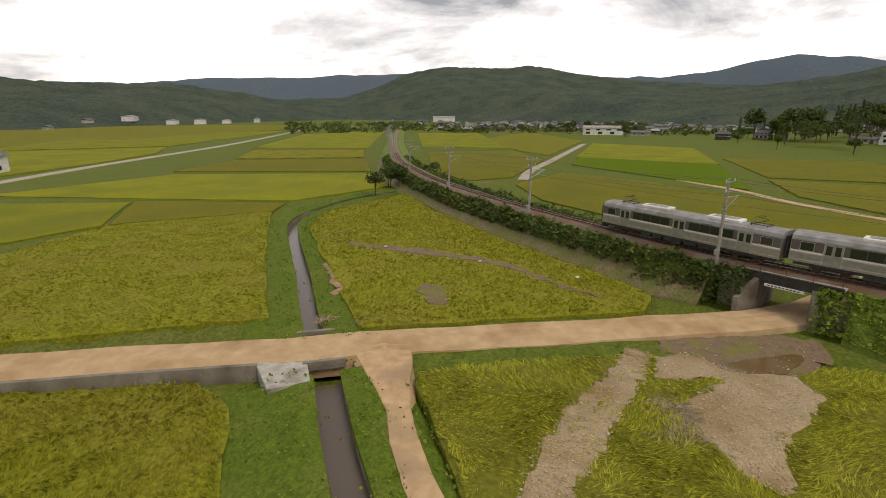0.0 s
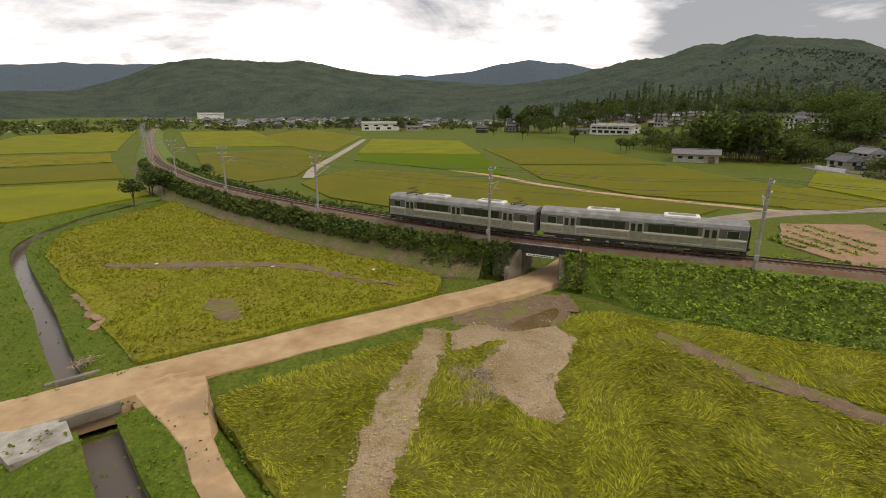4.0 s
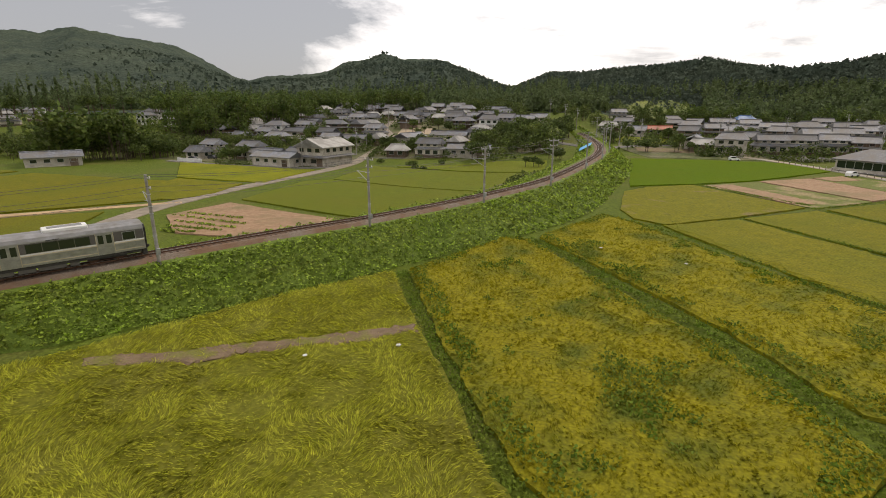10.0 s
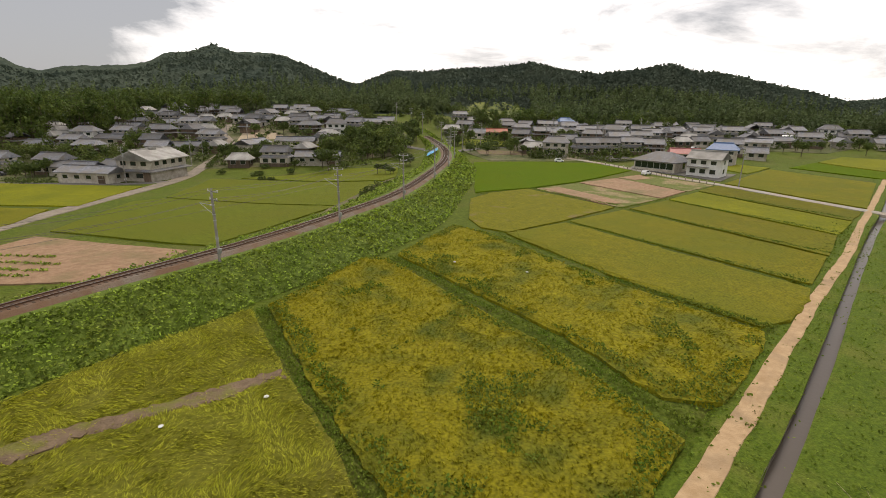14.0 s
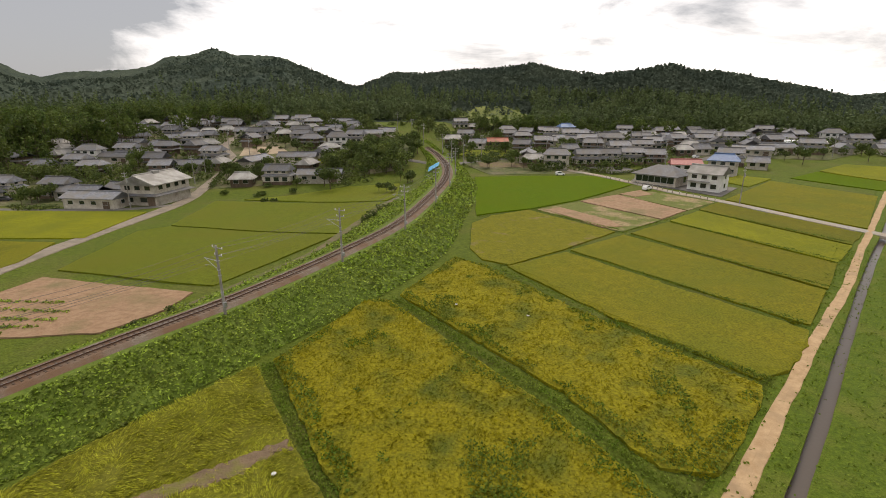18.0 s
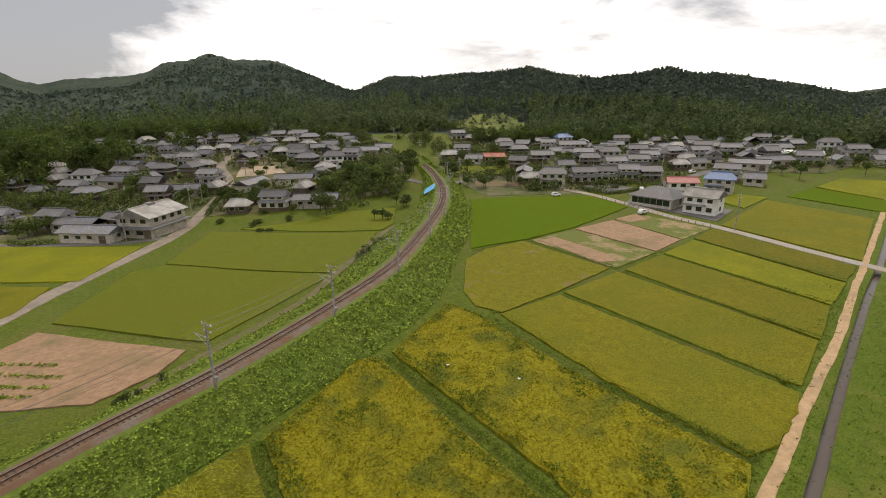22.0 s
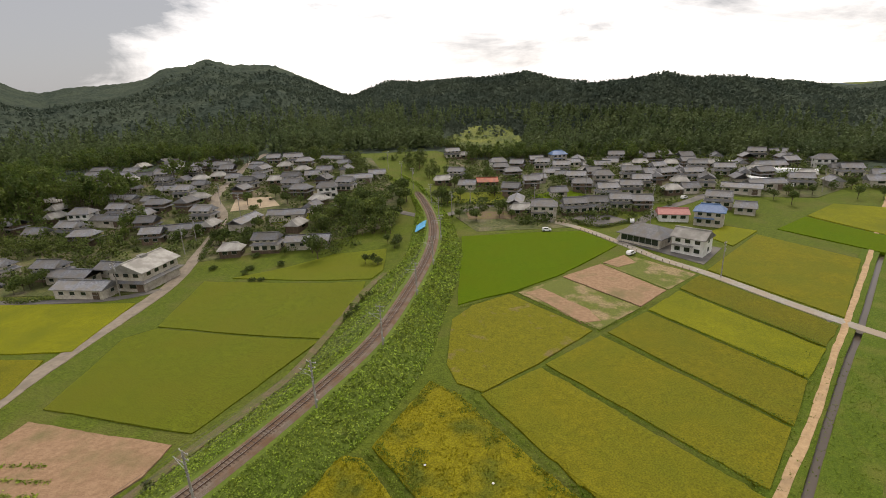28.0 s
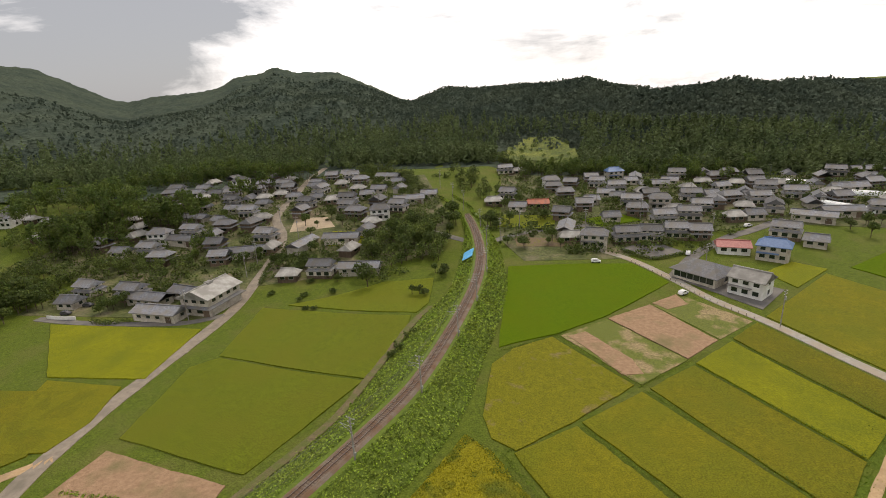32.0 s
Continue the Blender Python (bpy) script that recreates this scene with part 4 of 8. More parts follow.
# ---------------------------------------------------------------- fields
CROP = {"olive": ("rice_olive", "ripening olive-green rice field", 0.45), "yellow": ("rice_yellow", "ripe golden rice field with weedy green patches", 0.5),
        "moss": ("rice_moss", "even mid-green rice field", 0.45), "lime": ("rice_lime", "bright yellow-green rice field", 0.45), "green": ("rice_green", "fresh bright green rice field", 0.4),
        "soil": ("soil", "bare reddish brown ploughed plot", 0.2), "weedy": ("weedy", "half bare plot overgrown with weeds", 0.1), "fresh": ("rice_fresh", "greenish half-ripe rice field combed by the flood", 0.45), "patchy": ("rice_patchy", "ripening olive rice field with brown lodged patches", 0.45), "lodged": ("rice_lodged", "flattened flood-damaged rice field", 0.42)}


def field(kind, poly, cell=0.0, shrink=-0.22):
    mat, label, top = CROP[kind]
    cx, cy = sum(p[0] for p in poly) / len(poly), sum(p[1] for p in poly) / len(poly)
    d = math.hypot(cx + 5, cy - 6)
    shrink = -0.5 if d > 160 and shrink == -0.22 else shrink
    cell = cell or (2.0 if d < 75 else 3.5 if d < 160 else 9.0 if d < 260 else 30.0)
    pts = []
    for x, y in poly:
        l = math.hypot(x - cx, y - cy)
        pts.append((cx + (x - cx) * (1 - shrink / l), cy + (y - cy) * (1 - shrink / l)))
    top *= 1.0 if d < 75 or kind in ("soil", "weedy") else 0.55
    bm = plot(pts, cell, top, 0.05 if kind == "soil" else 0.07, 0.6, (2.6 if d < 75 else 1.3) if d < 160 else 0, 0.22 if d < 75 and kind not in ("soil", "weedy") else 0.0)
    for f in bm.faces:
        f.smooth = False
    ob = part("bare_plot" if kind in ("soil", "weedy") else "rice_field", bm, MAT[mat])
    return tagged(ob, label, "bare soil" if kind in ("soil", "weedy") else "rice field", "fields of the valley", "stuff")


# beside and below the line
E1 = [(-34.6, -6.9), (-37.8, -1.9), (-41.2, 4.2), (-44.0, 8.6), (-43.3, 9.8), (-42.6, 15.0), (-43.2, 18.6), (-45.6, 20.6), (-46.4, 24.0), (-43.9, 28.4), (-38.4, 40.1), (-29.0, 53.6), (-21.0, 41.6), (-15.0, 33.2), (-10.6, 26.4), (-3.5, 18.9), (-15.0, 9.4), (-24.3, 0.6)]
E2 = [(-27.2, 54.6), (-19.6, 72.2), (-16.2, 71.6), (-6.6, 58.9), (2.6, 47.2), (8.2, 38.6), (10.0, 34.0), (5.6, 28.4), (-1.8, 21.6), (-8.9, 27.1), (-13.8, 34.0), (-19.0, 42.0)]
E3 = [(-15.0, 74.2), (-7.2, 91.8), (-1.6, 87.4), (11.4, 68.4), (21.2, 56.6), (25.6, 51.6), (23.6, 48.2), (15.4, 38.8), (10.8, 39.6), (4.6, 50.4), (-3.4, 60.0)]
field("lodged", E1, 1.3)
field("yellow", E2, 1.6)
field("yellow", E3, 1.6)
field("olive", [(2.4, 87.6), (14.4, 96.0), (38.9, 64.8), (35.6, 60.0), (30.2, 54.6), (26.4, 53.2), (16.0, 66.4)])
field("olive", [(15.6, 97.4), (29.2, 108.3), (50.6, 78.3), (40.2, 66.2)])
field("olive", [(31.2, 109.8), (42.8, 119.4), (61.2, 91.0), (51.4, 79.0)])
field("lime", [(43.9, 120.7), (55.2, 131.3), (71.6, 101.6), (62.0, 91.8)])
field("olive", [(56.2, 132.8), (65.2, 141.6), (80.8, 111.2), (72.3, 102.6)])
field("weedy", [(14.0, 132.4), (27.1, 142.4), (42.0, 122.2), (29.4, 111.4)], 1.5)
field("soil", [(27.6, 142.9), (40.7, 152.2), (51.8, 132.0), (42.5, 122.9)], 1.5)
field("weedy", [(41.9, 151.9), (51.0, 159.6), (64.4, 142.8), (52.9, 132.6)], 1.5)
field("soil", [(41.8, 153.4), (49.8, 159.6), (51.2, 153.0), (45.0, 149.4)], 1.5)
field("soil", [(15.8, 132.0), (20.4, 134.8), (29.4, 121.6), (30.8, 115.8), (26.2, 115.0), (21.4, 124.0)], 1.5)
field("patchy", [(-3.5, 117.2), (1.2, 124.6), (11.2, 131.4), (27.6, 110.8), (14.4, 98.2), (2.4, 88.8), (-2.0, 91.6), (-4.0, 98.0)])
field("green", [(-1.4, 183.8), (22.0, 186.4), (42.4, 186.6), (50.4, 169.4), (28.6, 146.0), (13.6, 134.2), (4.0, 129.4), (-2.4, 125.8)])
field("olive", [(69.6, 145.6), (100.0, 176.8), (114.8, 151.0), (85.0, 115.4)])
# west of the line
field("moss", [(-79.0, 86.2), (-82.6, 113.0), (-77.4, 118.0), (-34.4, 109.2), (-46.9, 78.8)], shrink=-0.5)
field("moss", [(-78.0, 119.8), (-82.2, 150.4), (-30.7, 144.8), (-29.9, 134.0), (-33.2, 110.6)], shrink=-0.5)
field("moss", [(-74.3, 153.4), (-58.0, 163.0), (-46.5, 171.6), (-28.6, 174.0), (-26.6, 154.0), (-28.9, 147.2)], shrink=-0.4)
field("lime", [(-150, 135.4), (-94.6, 134.6), (-91.6, 107.4), (-119.6, 106.4)])
field("olive", [(-118.0, 104.6), (-95.0, 103.4), (-90.8, 90.0), (-92.0, 80.6), (-106, 78)])
field("soil", [(-80.6, 68.4), (-78.8, 82.0), (-48.8, 75.6), (-49.4, 68.6), (-53.4, 61.6), (-68.6, 59.4)], 1.5)
field("olive", [(-134.3, -21.5), (-166.4, -12.6), (-150.1, 13.5), (-93.5, 66.0), (-78.9, 43.5), (-77.3, 34.9), (-100.9, 2.0), (-111.9, -10.6)], 3.0)
field("green", [(-193.1, -13.0), (-251.4, -13.3), (-216.5, 37.5), (-146.0, 35.0)])
field("lime", [(-225.9, -14.9), (-336.3, -15.9), (-309.0, 39.1), (-215.7, 38.5)])
field("olive", [(-243.4, 44.2), (-249.4, 93.9), (-173.5, 98.0), (-175.5, 45.9)])
field("olive", [(-168.4, 44.3), (-163.7, 97.0), (-99.7, 100.9), (-95.0, 78.8), (-111.0, 57.5), (-138.0, 43.8)], 3.0)
# south-west, across the river road
field("fresh", [(-71.1, -42.0), (-82.6, -47.2), (-110.4, -41.3), (-95, -30.5), (-72, -6.0), (-58.2, 9.3), (-53.2, 8.7), (-40.4, -14.9), (-50.6, -24.0)], 1.8)
field("fresh", [(-37.3, -69.7), (-60.0, -74.1), (-79.6, -57.0), (-54.5, -37.4), (-39.0, -23.8), (-26.4, -42.3)], 2.0)
field("fresh", [(-16.4, -46.5), (-29.0, -22.4), (-28.2, -18.4), (-16.0, -7.6), (-4.0, 1.0), (8, -20)], 1.8)
field("lime", [(-41.4, -78.5), (-62.2, -123.4), (-77.1, -91.6), (-60.2, -76.0)])
field("olive", [(-61.2, -75.0), (-79.0, -91.9), (-88.7, -60.6), (-80.5, -57.5)])
field("lime", [(-71.2, -130.1), (-117.3, -124.3), (-140.9, -69.8), (-118.2, -51.5), (-91.4, -61.5)])
field("olive", [(-122.9, -130.7), (-160.6, -140.5), (-185.2, -96.3), (-146.6, -72.8)])
field("yellow", [(-166.4, -145.9), (-207.9, -173.5), (-230.1, -122.8), (-191.8, -101.0)])
field("lime", [(-85.6, -165.7), (-138.5, -289.8), (-207.1, -233.7), (-173.4, -200.9), (-130, -180)])
field("lime", [(-217.1, -240.7), (-150.5, -294.8), (-300, -420), (-440, -335)])
field("lime", [(-224.0, -186.7), (-381.9, -269.6), (-481.5, -240.4), (-241.1, -126.3)])
field("olive", [(-160.3, -315.5), (-379.2, -814.9), (-571.2, -647.6), (-690.1, -480.5), (-450.9, -360.3)])
field("lime", [(-265.9, -104.4), (-444.8, -185.3), (-469.4, -133.5), (-271.5, -52.4)])
field("olive", [(-154.7, -53.0), (-229.8, -86.3), (-252.3, -48.3), (-205.7, -26.4), (-148.7, -26.1), (-136.7, -36.0)])
field("olive", [(-373.5, -96.4), (-514.7, -91.5), (-363.5, -25.1), (-231.7, -28.0), (-254.3, -46.3)])
field("lime", [(83.0, 178.4), (94.8, 187.6), (102.0, 181.0), (86.4, 166.0)])
field("green", [(110.7, 182.6), (128.9, 196.4), (141.4, 164.4), (127.9, 153.0)])
field("lime", [(131, 198), (150, 212), (176, 200), (143, 166)])
field("yellow", [(16, 20), (24, 28), (44, 6), (30, -6)], 1.8)
field("yellow", [(26, 30), (45, 49), (68, 27), (46, 8)], 2.0)
field("olive", [(48, 52), (66, 70), (90, 48), (70, 29)], 2.5)
field("yellow", [(70, 74), (92, 97), (116, 74), (94, 52)], 2.5)


# ---------------------------------------------------------------- flood traces in the fields
GRAVEL_FAN = [(-39.5, 9.0), (-43.0, 9.4), (-45.0, 12.0), (-43.6, 13.4), (-42.7, 14.6), (-43.6, 18.6), (-41.3, 19.5), (-38.6, 18.4), (-35.9, 16.4), (-33.1, 15.5), (-30.9, 15.4), (-29.9, 14.4), (-31.2, 13.2), (-33.7, 11.3), (-36.4, 10.2), (-37.8, 11.2), (-41.2, 13.6), (-40.4, 11.3)]
GRAVEL_TAIL = [(-44.1, 7.3), (-39.2, 5.8), (-34.1, 3.8), (-30.5, 2.9), (-27.1, 2.3), (-22.0, 2.2), (-21.5, 4.2), (-26.8, 5.1), (-29.5, 6.0), (-32.7, 6.8), (-36.1, 7.8), (-39.4, 8.7), (-43.6, 9.2)]
POOL = [(-43.4, 14.0), (-44.4, 14.2), (-45.4, 15.4), (-46.5, 16.8), (-47.5, 18.3), (-48.5, 20.2), (-47.4, 20.2), (-46.0, 19.2), (-44.6, 18.3), (-43.4, 17.2), (-42.9, 16.2), (-42.8, 15.0)]
SCOUR = [(-47.2, 9.6), (-49.8, 14.2), (-52.2, 19.0), (-52.4, 22.6), (-48.0, 22.4), (-45.0, 19.4), (-42.6, 15.0), (-44.0, 10.8)]
SILT_EAST = [(-42.4, 26.6), (-39.0, 29.2), (-36.4, 30.4), (-32.3, 33.5), (-29.2, 35.4), (-26.2, 37.7), (-20.9, 41.5), (-20.3, 40.6), (-24.0, 36.2), (-28.2, 34.1), (-30.8, 31.9), (-33.0, 29.4), (-36.5, 28.2), (-40.8, 26.0)]
SILT_WEST = [(-64.6, -31), (-65.2, -19.1), (-64.0, -11.0), (-62.6, -5.9), (-58.7, -0.9), (-56.8, 1.5), (-55.4, 5.0), (-54.5, 4.4), (-56.6, 0.2), (-60.3, -5.5), (-62.0, -10.4), (-62.3, -21), (-63.2, -30)]
SILT_BANK = [(-57.0, -27.5), (-52.5, -22.5), (-48.0, -20.2), (-46.8, -21.4), (-51.0, -25.0), (-55.0, -28.8)]
SILT_CORNER = [(-52.0, -11.0), (-47.6, -9.0), (-46.4, -10.6), (-49.5, -13.4), (-52.6, -14.2)]
BARE = ((GRAVEL_FAN, 0.985), (GRAVEL_TAIL, 0.74), (SCOUR, 0.97), (SILT_EAST, 0.82), (SILT_WEST, 0.88), (SILT_BANK, 0.9), (SILT_CORNER, 0.7))
for poly, mat, top, label, word in (
        (GRAVEL_FAN, "gravel", 0.52, "fan of pale washed-out gravel lying on the rice", "gravel_fan"), (GRAVEL_TAIL, "gravel", 0.49, "long tongue of grey gravel across the field", "gravel_tongue"),
        (SCOUR, "mud", 0.06, "scoured brown mud edge beside the road", "mud_scour"), (POOL, "pool", 0.11, "brown puddle in the washed-out hole", "puddle"),
        (SILT_EAST, "mud", 0.52, "strip of dried brown silt through the rice", "silt_strip"), (SILT_WEST, "mud", 0.56, "dark silt channel through the rice", "silt_strip"),
        (SILT_BANK, "soil", 0.3, "bare slumped earth on the canal bank", "earth_slump"), (SILT_CORNER, "mud", 0.56, "muddy bare corner of the field", "silt_patch")):
    bm = plot(poly, 0.8, top, 0.0 if mat == "pool" else 0.09, 0.5, 1.3 if mat == "pool" else 5.0, 0.0 if mat == "pool" else 0.16)
    tagged(part(word, bm, MAT[mat]), label, word.replace("_", " "), kind="stuff")


def scatter_in(poly, count, rng):
    lo, hi = np.min(poly, 0), np.max(poly, 0)
    out = []
    while len(out) < count:
        x, y = rng.uniform(lo, hi)
        if inside(x, y, poly):
            out.append((x, y))
    return out


def build_stones():
    rng = np.random.default_rng(4)
    verts, faces = [], []
    for poly, top, count in ((GRAVEL_FAN, 0.56, 2600), (GRAVEL_TAIL, 0.55, 1700), (SCOUR, 0.12, 200)):
        for x, y in scatter_in(poly, count, rng):
            s = rng.uniform(0.02, 0.07) * (1.8 if rng.random() < 0.05 else 1)
            a = rng.uniform(0, 3.14)
            z = top + 0.09 * (noise.noise((x / 1.3, y / 1.3, 0)) + 0.6 * noise.noise((x * 0.2, y * 0.2, 4)))
            k = len(verts)
            ca, sa = math.cos(a) * s, math.sin(a) * s
            verts += [(x + ca, y + sa, z), (x - sa * 0.8, y + ca * 0.8, z), (x - ca, y - sa, z), (x + sa * 0.8, y - ca * 0.8, z), (x, y, z + s * 0.75), (x, y, z - s)]
            faces += [(k, k + 1, k + 4), (k + 1, k + 2, k + 4), (k + 2, k + 3, k + 4), (k + 3, k, k + 4)]
    tagged(new("loose_stones", mesh_of("loose_stones", verts, faces, MAT["stone"])), "pale river stones strewn over the gravel", "stones", kind="stuff")


build_stones()


# ---------------------------------------------------------------- standing and flattened rice
def tufts(name, poly, per_m2, material, label, height=0.55, lodged=0.25, top=0.40, seed=1, swirl=6.0, avoid=BARE, width=0.07):
    rng = np.random.default_rng(seed)
    area = 0.5 * abs(sum(a[0] * b[1] - b[0] * a[1] for a, b in zip(poly, poly[1:] + poly[:1])))
    spots = []
    for x, y in scatter_in(poly, int(area * per_m2), rng):
        edge = 0.9 * noise.noise((x * 0.55, y * 0.55, 3)), 0.9 * noise.noise((x * 0.55, y * 0.55, 8))
        if not any(inside(x + edge[0], y + edge[1], q) and rng.random() < share for q, share in avoid):
            spots.append((x, y))
    n = len(spots)
    v = np.empty((n * 3, 3, 3))
    for i, (x, y) in enumerate(spots):
        z = ground_height(x, y) + top
        turn = math.tau * noise.noise((x / swirl, y / swirl, 1.7)) + 0.6 * noise.noise((x, y, 3))
        lean = lodged * (0.7 + 0.9 * abs(noise.noise((x / 4.0, y / 4.0, 9.0))))
        for k in range(3):
            a = turn + rng.normal(0, 0.5 + 0.8 * (1 - lodged))
            ln = lean + rng.uniform(0, 0.45)
            h = height * rng.uniform(0.7, 1.25)
            dx, dy = math.cos(a), math.sin(a)
            bx, by = x + rng.uniform(-0.12, 0.12), y + rng.uniform(-0.12, 0.12)
            w = width * rng.uniform(0.7, 1.4)
            tip = (bx + dx * h * math.sin(ln), by + dy * h * math.sin(ln), z + h * math.cos(ln))
            b = rng.uniform(0, math.tau)
            v[i * 3 + k] = ((bx - math.sin(b) * w, by + math.cos(b) * w, z - 0.02), (bx + math.sin(b) * w, by - math.cos(b) * w, z - 0.02), tip)
    m = n * 3
    me = bpy.data.meshes.new(name)
    me.vertices.add(3 * m)
    me.vertices.foreach_set("co", v.ravel())
    me.loops.add(3 * m)
    me.loops.foreach_set("vertex_index", np.arange(3 * m))
    me.polygons.add(m)
    me.polygons.foreach_set("loop_start", np.arange(0, 3 * m, 3))
    me.materials.append(MAT[material])
    me.update(calc_edges=True)
    tagged(new(name, me), label, "rice", kind="stuff")


S1 = [(-71.1, -42.0), (-82.6, -47.2), (-110.4, -41.3), (-95, -30.5), (-72, -6.0), (-58.2, 9.3), (-53.2, 8.7), (-40.4, -14.9), (-50.6, -24.0)]
S2 = [(-37.3, -69.7), (-60.0, -74.1), (-79.6, -57.0), (-54.5, -37.4), (-39.0, -23.8), (-26.4, -42.3)]
S3 = [(-16.4, -46.5), (-29.0, -22.4), (-28.2, -18.4), (-16.0, -7.6), (-4.0, 1.0), (8, -20)]
tufts("flattened_rice", E1, 25, "rice_lodged", "rice stalks swirled flat by the flood", 0.46, 1.0, 0.42, 1, 4.0, width=0.042)
tufts("ripe_rice", E2, 8, "rice_yellow", "ripe golden rice ears, partly blown over", 0.36, 0.75, 0.46, 2)
tufts("ripe_rice", E3, 7, "rice_yellow", "ripe golden rice ears, partly blown over", 0.36, 0.75, 0.46, 3)
tufts("olive_rice", S1, 6, "rice_fresh", "ripening olive rice stalks", 0.34, 0.6, 0.42, 4)
tufts("olive_rice", S2, 6, "rice_fresh", "ripening olive rice stalks", 0.36, 0.8, 0.40, 5)
tufts("olive_rice", S3, 10, "rice_fresh", "ripening olive rice stalks", 0.38, 0.6, 0.46, 6)


def build_verges():
    rng = np.random.default_rng(8)
    spots, sizes = [], []
    for line, lo, hi, dens, size in ((CANAL_LINE[:75], 1.3, 6.6, 26, 0.20), (CANAL_LINE[:75], -2.4, -1.3, 9, 0.20), (CANAL_NORTH, 1.1, 4.5, 16, 0.2), (CANAL_NORTH, -3.5, -1.1, 10, 0.2), (LANE_LINE[3:75], -3.8, -1.3, 34, 0.24), (LANE_LINE[3:75], 1.2, 2.0, 8, 0.2)):
        right = sides_of(line)
        for p, r in zip(line, right):
            for _ in range(dens):
                q = p + r * rng.uniform(lo, hi)
                if near_line(q.x, q.y, ROAD_LINE, 3.0) < 2.7 or near_line(q.x, q.y, LANE_LINE, 1.5) < 1.3:
                    continue
                spots.append((q.x + rng.uniform(-1, 1), q.y + rng.uniform(-1, 1), ground_height(q.x, q.y) + rng.uniform(0.05, 0.22)))
                sizes.append(size)
    strip = [((-28.1, 54.2), (-20.0, 41.8)), ((-20.0, 41.8), (-14.4, 33.6)), ((-14.4, 33.6), (-9.8, 26.8)), ((-9.8, 26.8), (-2.6, 20.2)), ((-15.6, 73.0), (-5.0, 59.4)), ((-5.0, 59.4), (3.6, 48.8)), ((3.6, 48.8), (9.6, 39.0)), ((9.6, 39.0), (12.6, 35.4)),
             ((0.2, 87.6), (14.0, 67.0)), ((14.0, 67.0), (27.4, 52.4)), ((15.0, 96.6), (39.6, 65.4)), ((30.2, 109.0), (51.0, 78.6)), ((43.4, 120.0), (61.6, 91.4)), ((55.8, 132.0), (72.0, 102.0)), ((1.2, 88.0), (28.8, 110.2)), ((28.8, 110.2), (55.0, 132.0)), ((12.0, 133.0), (29.0, 111.0)), ((-2.0, 123.6), (13.0, 133.4)), ((13.0, 133.4), (51.0, 168.0))]
    for (x0, y0), (x1, y1) in strip:
        n = int(math.hypot(x1 - x0, y1 - y0) * (34 if y0 < 80 else 14))
        loose = 0.45 if y0 < 80 else 0.28
        for t in rng.uniform(0, 1, n):
            spots.append((x0 + (x1 - x0) * t + rng.normal(0, loose), y0 + (y1 - y0) * t + rng.normal(0, loose * 0.8), ground_height(x0, y0) + rng.uniform(0.08, 0.3)))
            sizes.append(0.2)
    tagged(new("verge_weeds", leaf_cloud("verge_weeds", spots, sizes, MAT["weed"], 2, 0.35, 3, np.repeat([[0.18, 0.18, 0.05]], len(spots), 0))), "bright green weeds along banks and field paths", "weeds", kind="stuff")


build_verges()


def build_field_weeds():
    """Green weeds that have grown up in the ripe fields, thickest along their edges and towards the lane."""
    rng = np.random.default_rng(29)
    spots = []
    for poly, count in ((E2, 26000), (E3, 20000)):
        edges = list(zip(poly, poly[1:] + poly[:1]))
        for x, y in scatter_in(poly, count, rng):
            rim = 9.0
            for (x0, y0), (x1, y1) in edges:
                t = min(max(((x - x0) * (x1 - x0) + (y - y0) * (y1 - y0)) / ((x1 - x0) ** 2 + (y1 - y0) ** 2), 0.0), 1.0)
                rim = min(rim, math.hypot(x - x0 - t * (x1 - x0), y - y0 - t * (y1 - y0)))
            patch = noise.noise((x * 0.16, y * 0.16, 21)) + 0.5 * noise.noise((x * 0.5, y * 0.5, 4))
            if patch + 0.75 * (1 - ease(0.2, 2.6, rim)) + (0.28 * (1 - ease(36, 50, y)) if x > -6 else 0.0) > 0.47:
                spots.append((x, y, ground_height(x, y) + 0.45 + rng.uniform(-0.1, 0.28) - 0.2 * (1 - ease(0, 0.8, rim))))
    tagged(new("field_weeds", leaf_cloud("field_weeds", spots, [0.22] * len(spots), MAT["weed"], 2, 0.4, 14, np.repeat([[0.2, 0.2, 0.08]], len(spots), 0))), "dark green weeds standing in the ripe rice", "weeds", kind="stuff")


build_field_weeds()


